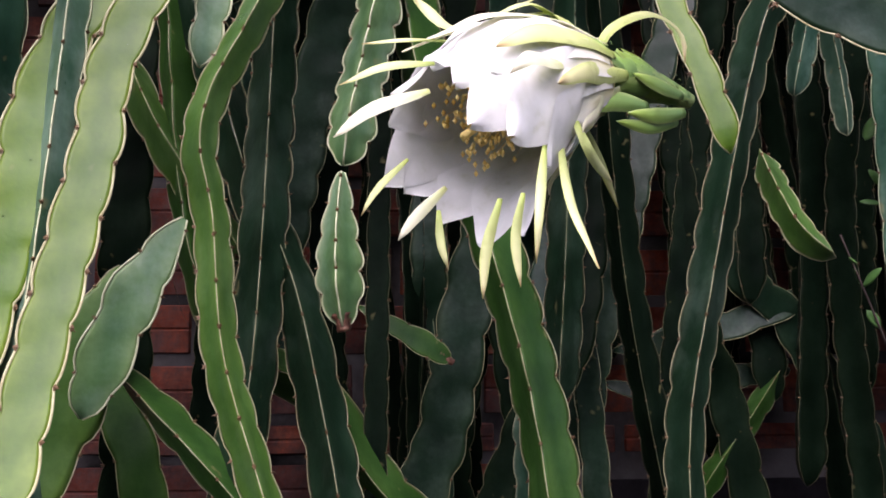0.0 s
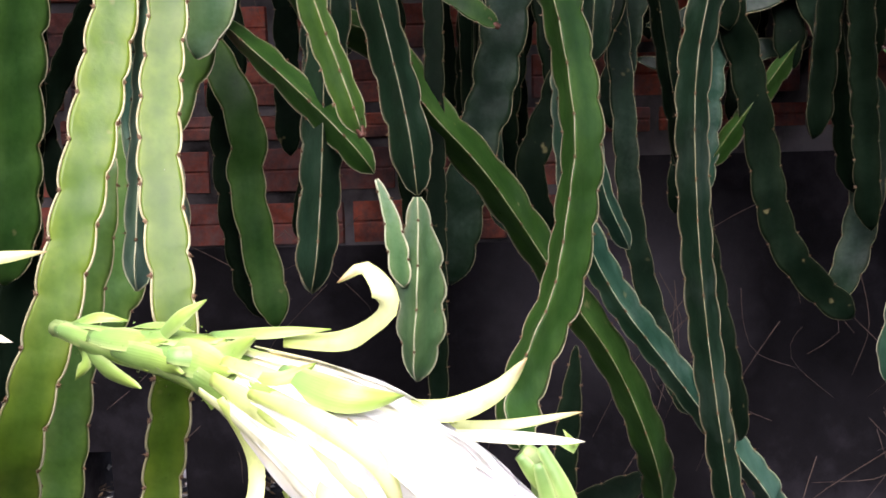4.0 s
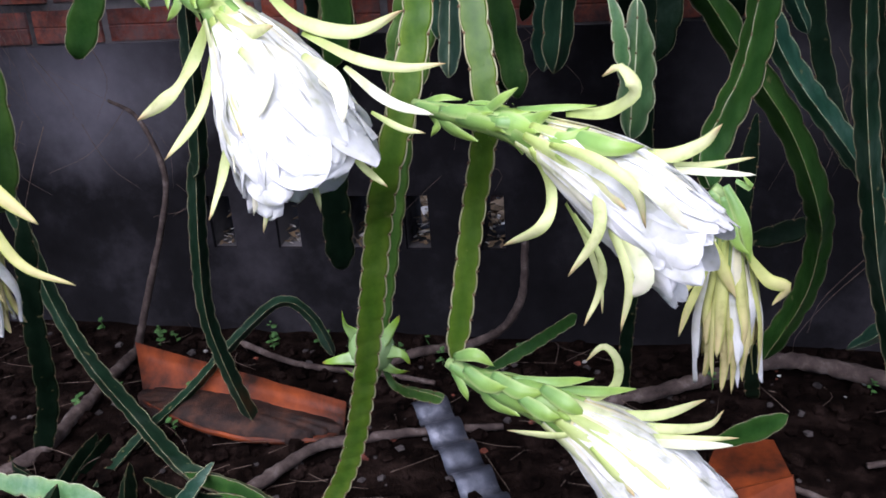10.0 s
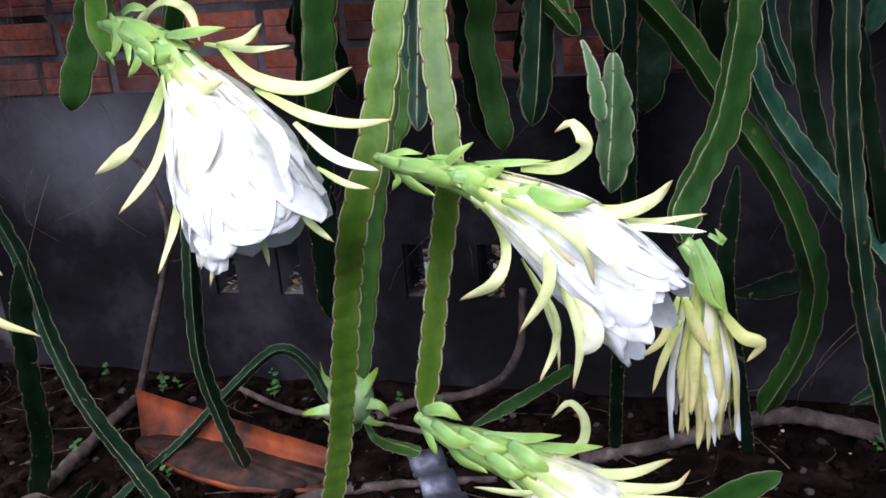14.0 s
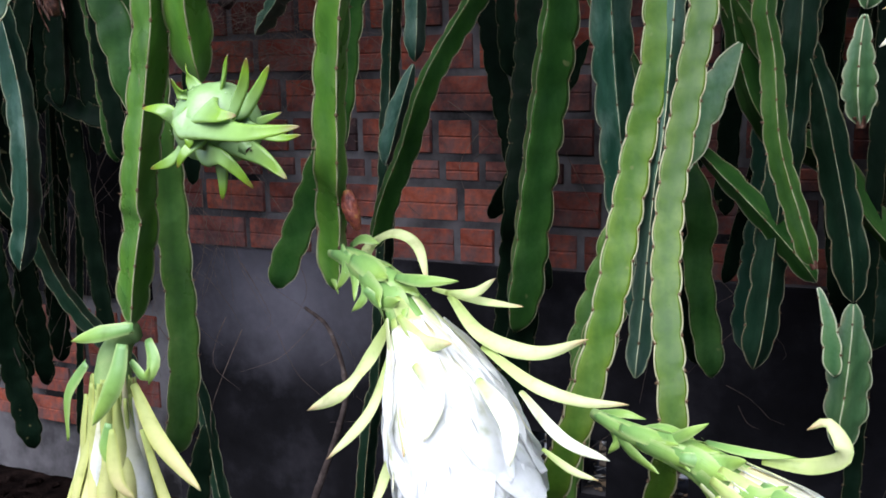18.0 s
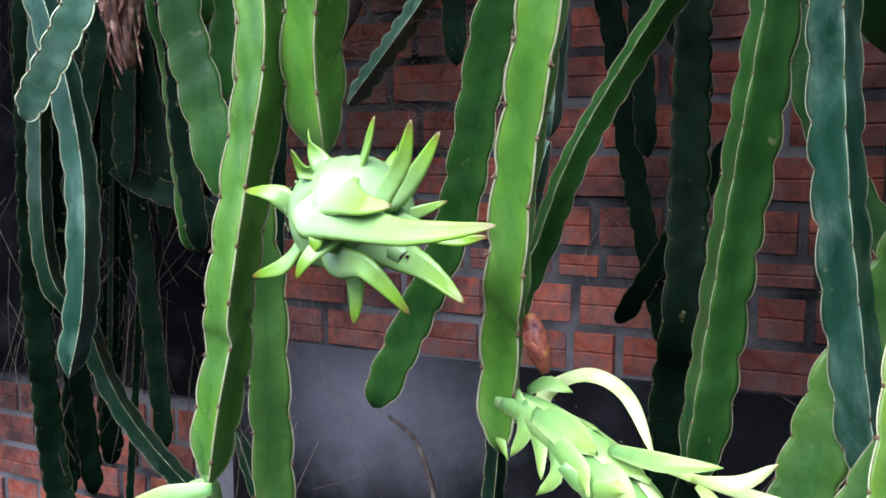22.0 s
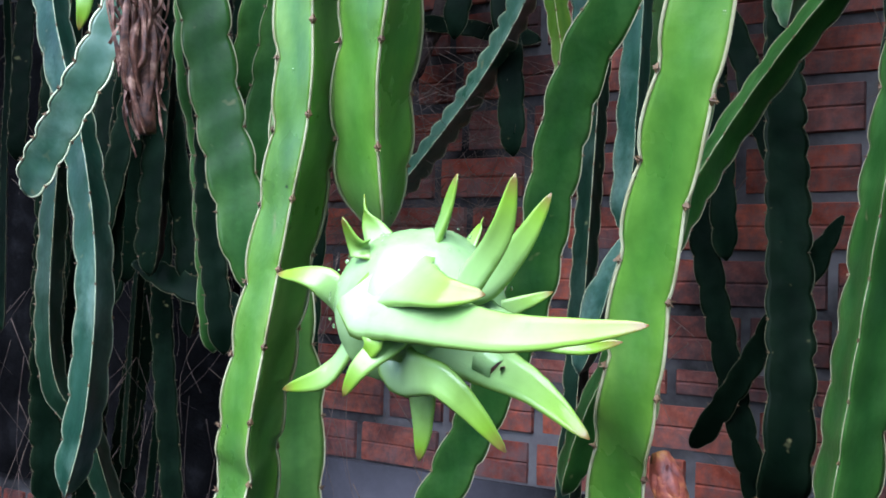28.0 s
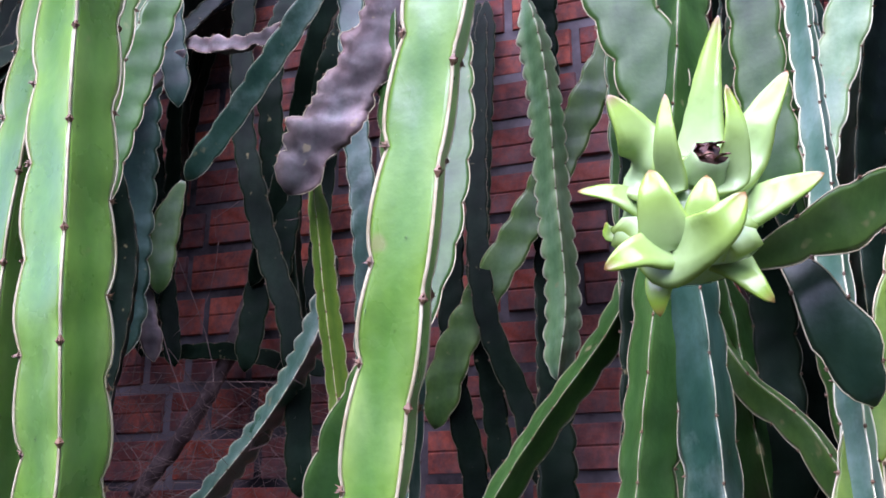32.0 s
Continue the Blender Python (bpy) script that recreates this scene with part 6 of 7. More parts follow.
fruit_scale(bloom, [(-0.533, 0.285, 1.060), (-0.508, 0.27, 1.062), (-0.492, 0.27, 1.050), (-0.480, 0.275, 1.035)], 0.019)
fruit_scale(bloom, [(-0.574, 0.3, 1.071), (-0.583, 0.295, 1.056), (-0.61, 0.295, 1.047)], 0.0155)
fruit_scale(bloom, [(-0.536, 0.275, 1.075), (-0.544, 0.265, 1.065), (-0.553, 0.265, 1.052)], 0.0153)
fruit_scale(bloom, [(-0.542, 0.315, 1.05), (-0.540, 0.312, 1.034), (-0.541, 0.31, 1.018)], 0.019)
fruit_scale(bloom, [(-0.555, 0.28, 1.093), (-0.539, 0.268, 1.077), (-0.547, 0.27, 1.067)], 0.0192)
fruit_scale(bloom, [(-0.53, 0.335, 1.117), (-0.527, 0.34, 1.128), (-0.525, 0.34, 1.133)], 0.011)
fruit_scale(bloom, [(-0.531, 0.28, 1.101), (-0.504, 0.262, 1.098), (-0.484, 0.262, 1.098)], 0.0272)
bloom = fruit((-1.059, 0.53, 1.434), 0.0515, 0.0560, 'unripe green dragon fruit with a dried brown flower hanging from it', None)
fruit_scale(bloom, [(-1.025, 0.5, 1.452), (-1.017, 0.49, 1.481), (-1.034, 0.485, 1.519)], 0.0319)
fruit_scale(bloom, [(-0.999, 0.5, 1.454), (-0.979, 0.5, 1.479), (-0.975, 0.5, 1.504)], 0.0284)
fruit_scale(bloom, [(-0.975, 0.5, 1.445), (-0.922, 0.49, 1.456), (-0.873, 0.485, 1.473)], 0.0291)
fruit_scale(bloom, [(-0.948, 0.5, 1.404), (-0.881, 0.49, 1.391), (-0.825, 0.485, 1.396)], 0.03)
fruit_scale(bloom, [(-0.964, 0.51, 1.382), (-0.917, 0.51, 1.341), (-0.88, 0.51, 1.327)], 0.0269)
fruit_scale(bloom, [(-1.032, 0.51, 1.383), (-1.016, 0.505, 1.343), (-1.024, 0.505, 1.314)], 0.0325)
fruit_scale(bloom, [(-1.074, 0.5, 1.43), (-1.104, 0.49, 1.437), (-1.132, 0.485, 1.442)], 0.0331)
fruit_scale(bloom, [(-1.064, 0.51, 1.386), (-1.077, 0.51, 1.359), (-1.111, 0.51, 1.391)], 0.0273)
fruit_scale(bloom, [(-1.045, 0.495, 1.442), (-1.055, 0.49, 1.47), (-1.064, 0.49, 1.5)], 0.0303)
fruit_scale(bloom, [(-0.989, 0.485, 1.4), (-0.997, 0.475, 1.388), (-1.011, 0.475, 1.378)], 0.0356)
fruit_scale(bloom, [(-0.966, 0.52, 1.433), (-0.948, 0.53, 1.438), (-0.926, 0.53, 1.43)], 0.0211)
bloom = fruit((-0.292, 0.550, 1.420), 0.0430, 0.0438, 'unripe green dragon fruit, glossy, with short fleshy scales', (-0.275, 0.505, 1.443), 0.27)
fruit_scale(bloom, [(-0.281, 0.550, 1.460), (-0.272, 0.540, 1.512), (-0.261, 0.535, 1.559)], 0.0319)
fruit_scale(bloom, [(-0.312, 0.525, 1.450), (-0.318, 0.510, 1.469), (-0.333, 0.500, 1.495)], 0.0390)
fruit_scale(bloom, [(-0.297, 0.505, 1.433), (-0.298, 0.490, 1.453), (-0.296, 0.488, 1.484)], 0.0215)
fruit_scale(bloom, [(-0.260, 0.510, 1.434), (-0.257, 0.500, 1.459), (-0.260, 0.498, 1.489)], 0.0215)
fruit_scale(bloom, [(-0.253, 0.540, 1.452), (-0.242, 0.530, 1.476), (-0.222, 0.530, 1.508)], 0.0341)
fruit_scale(bloom, [(-0.256, 0.535, 1.416), (-0.235, 0.525, 1.423), (-0.209, 0.520, 1.432)], 0.0353)
fruit_scale(bloom, [(-0.318, 0.530, 1.425), (-0.336, 0.520, 1.434), (-0.359, 0.520, 1.439)], 0.0260)
fruit_scale(bloom, [(-0.304, 0.505, 1.386), (-0.320, 0.485, 1.382), (-0.338, 0.480, 1.373)], 0.0371)
fruit_scale(bloom, [(-0.303, 0.525, 1.381), (-0.310, 0.515, 1.368), (-0.311, 0.515, 1.350)], 0.0334)
fruit_scale(bloom, [(-0.266, 0.535, 1.384), (-0.255, 0.525, 1.368), (-0.245, 0.525, 1.356)], 0.0267)
fruit_scale(bloom, [(-0.295, 0.500, 1.382), (-0.272, 0.474, 1.389), (-0.255, 0.476, 1.410)], 0.0445)
fruit_scale(bloom, [(-0.301, 0.495, 1.387), (-0.306, 0.485, 1.416), (-0.309, 0.490, 1.436)], 0.0408)
fruit_scale(bloom, [(-0.282, 0.495, 1.385), (-0.279, 0.488, 1.410), (-0.276, 0.492, 1.429)], 0.0356)
fruit_scale(bloom, [(-0.327, 0.545, 1.412), (-0.342, 0.540, 1.414), (-0.346, 0.545, 1.424)], 0.0193)
bloom = fruit((-0.368, 0.66, 0.4), 0.0330, 0.0377, 'small yellowish green dragon fruit near the soil', None)
fruit_scale(bloom, [(-0.386, 0.65, 0.423), (-0.397, 0.645, 0.443), (-0.399, 0.64, 0.467)], 0.0184)
fruit_scale(bloom, [(-0.389, 0.645, 0.39), (-0.412, 0.64, 0.389), (-0.438, 0.64, 0.383)], 0.0187)
fruit_scale(bloom, [(-0.342, 0.65, 0.423), (-0.327, 0.65, 0.444), (-0.319, 0.65, 0.457)], 0.0183)
fruit_scale(bloom, [(-0.341, 0.65, 0.4), (-0.321, 0.65, 0.396), (-0.31, 0.65, 0.38)], 0.0186)
fruit_scale(bloom, [(-0.352, 0.65, 0.378), (-0.333, 0.65, 0.369), (-0.314, 0.65, 0.369)], 0.0157)
fruit_scale(bloom, [(-0.381, 0.64, 0.384), (-0.392, 0.64, 0.366), (-0.407, 0.64, 0.375)], 0.0141)
# ---- dried flower under the upper fruit, and a small bud ----
def dried_flower(pts):
    root = thing("dried_flower", pts[0], "dried brown flower husk hanging limp from a fruit", "dried flower")
    org = Vector(pts[0])
    fr, total = frames_along(pts, 0.006)
    rads = [0.006, 0.012, 0.016, 0.015, 0.008]
    v, f = tube_of(fr, rads, 0.0, 0.95, 11, org, 0.7, 0.25)
    part("husk", mesh_of("husk", v, f, DRY), root)
    rnd = random.Random(9)
    for k in range(96):
        ph, s0 = k * 2.4, rnd.uniform(0.0, 0.62)
        line = []
        for q in (0.0, 0.35, 0.7, 1.0):
            s = min(1.0, s0 + rnd.uniform(0.3, 0.42) * q)
            p, t, u, w = axis_at(fr, s)
            line.append(p + (u * math.cos(ph) + w * math.sin(ph)) * value_at(rads, s) * rnd.uniform(0.6, 1.5) + Vector((rnd.uniform(-1, 1), rnd.uniform(-1, 1), rnd.uniform(-1, 1))) * 0.006)
        p, t, u, w = axis_at(fr, s0)
        blade_part("shrivelled_petal", root, org, DRY, pts=line, width=rnd.uniform(0.002, 0.007), thick=0.0008, normal=u * math.cos(ph) + w * math.sin(ph), cup=0.5, sharp=0.8, seed=k, ruffle=2.0, step=0.005)


dried_flower([(-0.922, 0.475, 1.434), (-0.894, 0.455, 1.391), (-0.886, 0.45, 1.323), (-0.875, 0.445, 1.249), (-0.865, 0.443, 1.192)])


def bud(pts, r):
    root = thing("flower_bud", pts[0], "small withered reddish flower bud on a stem", "bud")
    org = Vector(pts[0])
    fr, total = frames_along(pts, 0.003)
    rads = [r * 0.55, r, r * 0.95, r * 0.35]
    v, f = tube_of(fr, rads, 0.0, 1.0, 10, org, 1.0, 0.06)
    part("bud_body", mesh_of("bud_body", v, f, BUDSKIN), root)
    for k in range(7):
        ph = k * 2.4
        line = []
        for q in (0.0, 0.5, 1.0):
            p, t, u, w = axis_at(fr, 0.08 * k / 2 + 0.4 * q)
            line.append(p + (u * math.cos(ph) + w * math.sin(ph)) * value_at(rads, 0.08 * k / 2 + 0.4 * q) * 1.08)
        p, t, u, w = axis_at(fr, 0.3)
        blade_part("scale", root, org, BUDSKIN, pts=line, width=r * 1.1, thick=0.0008, normal=u * math.cos(ph) + w * math.sin(ph), cup=0.3, seed=k, step=0.003)


bud([(-0.448, 0.380, 1.021), (-0.441, 0.374, 1.004), (-0.434, 0.374, 0.985)], 0.0080)


# ---- litter on the ground ----
def roof_tile_trough():
    """A broken half-round clay tile lying hollow side up."""
    back, front = (Vector((-1.094, 1.194, 0.100)), Vector((-0.557, 1.035, 0.070))), (Vector((-1.02, 1.06, 0.040)), Vector((-0.59, 0.985, 0.012)))
    root = thing("roof_tile", back[0], "broken curved terracotta roof tile lying hollow side up on soil", "roof tile")
    org = back[0]
    rings, cols = [], 9
    for i in range(15):
        s = i / 14
        b, f = back[0].lerp(back[1], s), front[0].lerp(front[1], s)
        f = f + Vector((0.0, -0.045 * math.sin(s * math.pi), -0.006 * math.sin(s * math.pi)))
        ring = []
        for side in (0, 1):
            seq = range(cols) if side == 0 else range(cols - 1, -1, -1)
            for k in seq:
                q = k / (cols - 1)
                p = b.lerp(f, q)
                sag = 0.055 * math.sin(math.pi * q) ** 0.8
                z = max(p.z - sag, 0.014) - (0.011 if side else 0.0)
                ring.append(Vector((p.x, p.y, z + 0.003 * noise.noise(Vector((s * 9, q * 5, 1))))) - org)
        rings.append(ring)
    v, f = rings_mesh(rings)
    part("tile_body", mesh_of("tile_body", v, f, TERRA), root)


roof_tile_trough()


def soil_fill():
    """Wet soil that has washed into the hollow tile, with a ragged edge."""
    vs, n = [(-0.815, 1.052, 0.040)], 72
    for lv in (0.55, 1.0):
        for k in range(n):
            a = k * 6.28319 / n
            r = lv * (1 + 0.16 * noise.noise(Vector((math.cos(a) * 1.6, math.sin(a) * 1.6, 2.0))) + 0.10 * noise.noise(Vector((math.cos(a) * 6, math.sin(a) * 6, 4.0))))
            u, w = math.cos(a) * 0.235 * r, math.sin(a) * 0.062 * r
            vs.append((-0.815 + u * 0.96 + w * 0.27, 1.052 - u * 0.22 + w * 0.96, 0.044 - 0.016 * lv * lv + 0.004 * noise.noise(Vector((u * 60, w * 60, 1)))))
    fs = [(0, 1 + k, 1 + (k + 1) % n) for k in range(n)] + [(1 + k, 1 + n + k, 1 + n + (k + 1) % n, 1 + (k + 1) % n) for k in range(n)]
    vs += [(x, y, 0.004) for x, y, z in vs[1 + n:]]
    fs += [(1 + n + k, 1 + 2 * n + k, 1 + 2 * n + (k + 1) % n, 1 + n + (k + 1) % n) for k in range(n)]
    tagged(new("soil_fill", mesh_of("soil_fill", vs, fs, MUD)), "dark wet soil washed into the hollow tile", "soil", kind="stuff")


MUD = plain("wet_mud", [(0.3, (0.010, 0.006, 0.005)), (0.5, (0.026, 0.013, 0.009)), (0.75, (0.075, 0.030, 0.016))], 30.0, 0.7, 0.8, 0.004, 0.25)
soil_fill()


def flat_tile():
    root = thing("roof_tile", (0.18, 0.9, 0.04), "broken flat terracotta roof tile with a folded edge, on soil", "roof tile")
    org = Vector((0.18, 0.9, 0.04))
    q = [Vector(p) for p in ((0.150, 1.01, 0.046), (0.244, 1.012, 0.046), (0.260, 0.897, 0.050), (0.095, 0.815, 0.050))]
    e = [Vector(p) for p in ((0.266, 0.874, 0.008), (0.074, 0.790, 0.008))]
    for name, quad, down in (("tile_face", (q[0], q[1], q[2], q[3]), Vector((0, 0, -0.012))), ("tile_lip", (q[3] + Vector((0, -0.002, 0.004)), q[2] + Vector((0, -0.002, 0.004)), e[0], e[1]), Vector((0.003, 0.011, -0.004)))):
        vs = [p - org for p in quad] + [p - org + down for p in quad]
        fs = [(3, 2, 1, 0), (4, 5, 6, 7), (0, 1, 5, 4), (1, 2, 6, 5), (2, 3, 7, 6), (3, 0, 4, 7)]
        part(name, mesh_of(name, vs, fs, TERRA, False), root)


flat_tile()


def sheet_strip():
    """A narrow offcut of corrugated sheet."""
    a, b, w = Vector((-0.415, 1.125, 0.0)), Vector((-0.150, 0.655, 0.0)), 0.036
    root = thing("corrugated_strip", a, "narrow strip of grey corrugated sheet metal on soil", "metal sheet")
    along = (b - a).normalized()
    side = Vector((-along.y, along.x, 0))
    rings = []
    for i in range(61):
        s = i / 60
        p = (b - a) * s + Vector((0, 0, 0.026 + 0.010 * math.copysign(abs(math.sin(s * 6.2832 * 6.4)) ** 0.7, math.sin(s * 6.2832 * 6.4)) - 0.012 * s))
        n = Vector((0, 0, 0.0012))
        rings.append([p + side * w + n, p + side * w * 0.3 + n, p - side * w * 0.4 + n, p - side * w + n, p - side * w - n, p + side * w - n])
    v, f = rings_mesh(rings)
    part("sheet", mesh_of("sheet", v, f, ZINC), root)


sheet_strip()


def branch(pts, r, label, seed, mat=None):
    v, f = tube([Vector(p) - Vector(pts[0]) for p in pts], r, 0.012, 8, 0.35, seed)
    root = thing("branch", pts[0], label, "branch", "fallen branches and roots")
    part("wood", mesh_of("branch_wood", v, f, mat or BARK), root)


branch([(-0.71, 0.76, 0.014), (-0.65, 0.86, 0.018), (-0.60, 0.945, 0.02), (-0.545, 0.972, 0.022), (-0.409, 1.017, 0.02), (-0.25, 1.06, 0.014)], (0.014, 0.007), "pale weathered branch lying on the soil", 1)
branch([(-0.10, 1.15, 0.012), (0.02, 1.19, 0.02), (0.138, 1.247, 0.028), (0.295, 1.33, 0.030), (0.434, 1.30, 0.026), (0.70, 1.18, 0.02)], (0.014, 0.020), "thick peeling branch lying on the soil", 2)
branch([(-0.62, 0.66, 0.01), (-0.545, 0.734, 0.018), (-0.47, 0.784, 0.022), (-0.369, 0.785, 0.02), (-0.253, 0.734, 0.012), (-0.2, 0.66, 0.005)], (0.010, 0.013), "bent bare root on the soil", 3)
branch([(-1.30, 0.62, 0.015), (-1.156, 0.845, 0.02), (-1.145, 1.007, 0.025), (-1.15, 1.19, 0.03), (-1.16, 1.30, 0.02)], (0.017, 0.012), "grey branch lying on the soil", 4)
branch([(-1.175, 1.31, 0.0), (-1.093, 1.30, 0.194), (-1.023, 1.30, 0.371), (-1.006, 1.30, 0.47), (-1.06, 1.33, 0.575), (-1.165, 1.40, 0.60)], (0.010, 0.004), "thin bare stick leaning on the wall", 5)
branch([(-0.56, 1.28, 0.01), (-0.482, 1.331, 0.022), (-0.374, 1.36, 0.03), (-0.285, 1.345, 0.084), (-0.238, 1.33, 0.174), (-0.228, 1.33, 0.30)], (0.012, 0.008), "bent brown root rising from the soil", 6)
branch([(-0.95, 1.38, 0.012), (-0.75, 1.27, 0.016), (-0.55, 1.24, 0.016), (-0.42, 1.22, 0.01)], (0.008, 0.006), "thin brown branch on the soil", 7)
branch([(0.25, 0.93, 0.012), (0.36, 0.86, 0.016), (0.46, 0.83, 0.02), (0.62, 0.82, 0.014)], (0.005, 0.012), "short dry stick on the soil", 8)
branch([(-1.115, 1.400, 1.824), (-1.125, 1.400, 1.692), (-1.171, 1.390, 1.524), (-1.243, 1.390, 1.406), (-1.331, 1.380, 1.289)], (0.012, 0.016), "dark bare root clinging to the upper wall", 10)
branch([(0.40, 1.0, 0.01), (0.5, 1.02, 0.014), (0.66, 0.98, 0.012)], (0.006, 0.004), "short dry stick on the soil", 9)


def scatter(name, label, mat, count, xr, yr, size, seed, flat=0.6, kind="stuff"):
    """Small uneven bits strewn on the soil."""
    rnd = random.Random(seed)
    vs, fs = [], []
    for k in range(count):
        x, y = rnd.uniform(*xr), rnd.uniform(*yr)
        r = rnd.uniform(*size)
        z = ground_height(x, y) + r * flat * 0.5
        a0 = rnd.random() * 6.28
        i = len(vs)
        for lv, rr in ((-0.6, 0.75), (0.1, 1.0), (0.6, 0.62)):
            for c in range(5):
                a = a0 + c * 1.2566 + rnd.uniform(-0.3, 0.3)
                q = r * rr * rnd.uniform(0.7, 1.15)
                vs.append((x + q * math.cos(a), y + q * math.sin(a), z + lv * r * flat + rnd.uniform(-0.1, 0.1) * r))
        for lv in range(2):
            for c in range(5):
                a, b = i + lv * 5 + c, i + lv * 5 + (c + 1) % 5
                fs.append((a, b, b + 5, a + 5))
        fs.append(tuple(i + 10 + c for c in range(5)))
    ob = new(name, mesh_of(name, vs, fs, mat, False))
    return tagged(ob, label, name.replace("_", " "), kind=kind)


PALE = plain("pale_litter", [(0.3, (0.25, 0.24, 0.22)), (0.7, (0.55, 0.54, 0.50))], 30.0, 0.9, 0)
LEAFLIT = plain("leaf_litter", [(0.3, (0.05, 0.035, 0.02)), (0.7, (0.20, 0.14, 0.08))], 30.0, 0.9, 0.3)
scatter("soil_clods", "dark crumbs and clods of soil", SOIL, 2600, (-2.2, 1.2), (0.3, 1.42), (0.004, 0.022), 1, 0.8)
scatter("pebbles", "grey pebbles and rubble in the soil", PEBBLE, 240, (-1.6, 0.9), (0.5, 1.4), (0.003, 0.013), 2)
scatter("brick_chips", "red brick chips in the soil", CHIP, 45, (-1.2, 0.8), (0.55, 1.4), (0.003, 0.014), 3)
scatter("pale_scraps", "small white and grey scraps of litter", PALE, 22, (-1.2, 0.7), (0.55, 1.4), (0.002, 0.007), 4)


def vent_litter(seed):
    """Dry leaves, scraps and crumbs that have gathered in the wall vents."""
    rnd = random.Random(seed)
    for name, label, mat, n in (("vent_scraps", "pale scraps lying in the wall vents", PALE, 9), ("vent_leaves", "brown dry leaves lying in the wall vents", LEAFLIT, 22)):
        vs, fs = [], []
        for vx in VENTS:
            for k in range(n):
                x, y = vx + rnd.uniform(-0.022, 0.022), rnd.uniform(1.475, 1.60)
                z = VZ0 + 0.003 + (y - 1.475) * rnd.uniform(0.0, 0.8)
                a, L, w = rnd.random() * 6.28, rnd.uniform(0.006, 0.016), rnd.uniform(0.002, 0.006)
                d, e = Vector((math.cos(a), math.sin(a) * 0.6, rnd.uniform(-0.4, 0.6))) * L, Vector((-math.sin(a), math.cos(a) * 0.6, rnd.uniform(-0.3, 0.6))) * w
                p, up, i = Vector((x, y, z)), Vector((0, 0, 0.0015)), len(vs)
                for o in (-d, e, d, -e):
                    vs += [p + o, p + o + up]
                fs += [(i, i + 2, i + 4, i + 6), (i + 7, i + 5, i + 3, i + 1)] + [(i + 2 * j, i + 2 * j + 1, i + (2 * j + 3) % 8, i + (2 * j + 2) % 8) for j in range(4)]
        tagged(new(name, mesh_of(name, vs, fs, mat, False)), label, "litter", kind="stuff")


vent_litter(7)
scatter("rubble_behind_wall", "pale rubble and litter behind the wall vents", PALE, 420, (-1.7, 0.5), (1.66, 2.3), (0.01, 0.045), 5)
scatter("leaf_heap_behind_wall", "dry leaves and soil behind the wall vents", LEAFLIT, 500, (-1.7, 0.5), (1.66, 2.4), (0.012, 0.05), 6)


def straw(name, label, count, xr, yr, zr, length, mat, seed, droop=0.0, rad=0.0007):
    """Fine dry fibres: hanging roots or twigs on the ground."""
    rnd = random.Random(seed)
    vs, fs = [], []
    for k in range(count):
        x, y, z = rnd.uniform(*xr), rnd.uniform(*yr), rnd.uniform(*zr)
        L = rnd.uniform(*length)
        d = Vector((rnd.uniform(-1, 1), rnd.uniform(-1, 1), -droop + rnd.uniform(-0.25, 0.25))).normalized()
        if droop == 0:
            z = ground_height(x, y) + rnd.uniform(0.004, 0.02)
            d.z *= 0.15
        bend = Vector((rnd.uniform(-1, 1), rnd.uniform(-0.6, 0.6), rnd.uniform(-0.5, 0.5))) * L * 0.25
        p = Vector((x, y, z))
        line = [p, p + d * L * 0.35 + bend * 0.7, p + d * L * 0.7 + bend, p + d * L]
        for q in line:
            q.z = max(q.z, 0.006)
            q.y = min(q.y, WY - 0.012)
        v, f = tube(line, (rad * rnd.uniform(0.7, 1.5), rad * 0.5), L / 8, 3)
        i = len(vs)
        vs += v
        fs += [tuple(j + i for j in q) for q in f]
    return tagged(new(name, mesh_of(name, vs, fs, mat)), label, name.replace("_", " "), kind="stuff")


straw("ground_twigs", "fine dry twigs and straw on the soil", 170, (-1.7, 1.0), (0.5, 1.42), (0, 0), (0.03, 0.16), STRAW, 11)
straw("aerial_roots", "thin dry aerial roots hanging among the stems", 230, (-2.1, -1.15), (1.1, 1.42), (0.55, 1.9), (0.1, 0.4), STRAW, 12, 1.6)
straw("aerial_roots", "thin dry aerial roots against the wall", 110, (-1.2, 1.1), (1.36, 1.44), (0.35, 1.9), (0.06, 0.25), STRAW, 13, 0.6)
straw("aerial_roots", "tangle of grey roots on the shaded wall", 45, (0.3, 1.2), (1.25, 1.44), (0.15, 0.9), (0.1, 0.35), STRAW, 14, 1.2)
straw("aerial_roots", "nest of dry fibres by the upper wall", 420, (-1.40, -0.98), (1.28, 1.44), (1.12, 1.50), (0.05, 0.22), STRAW, 15, 0.3, 0.0006)


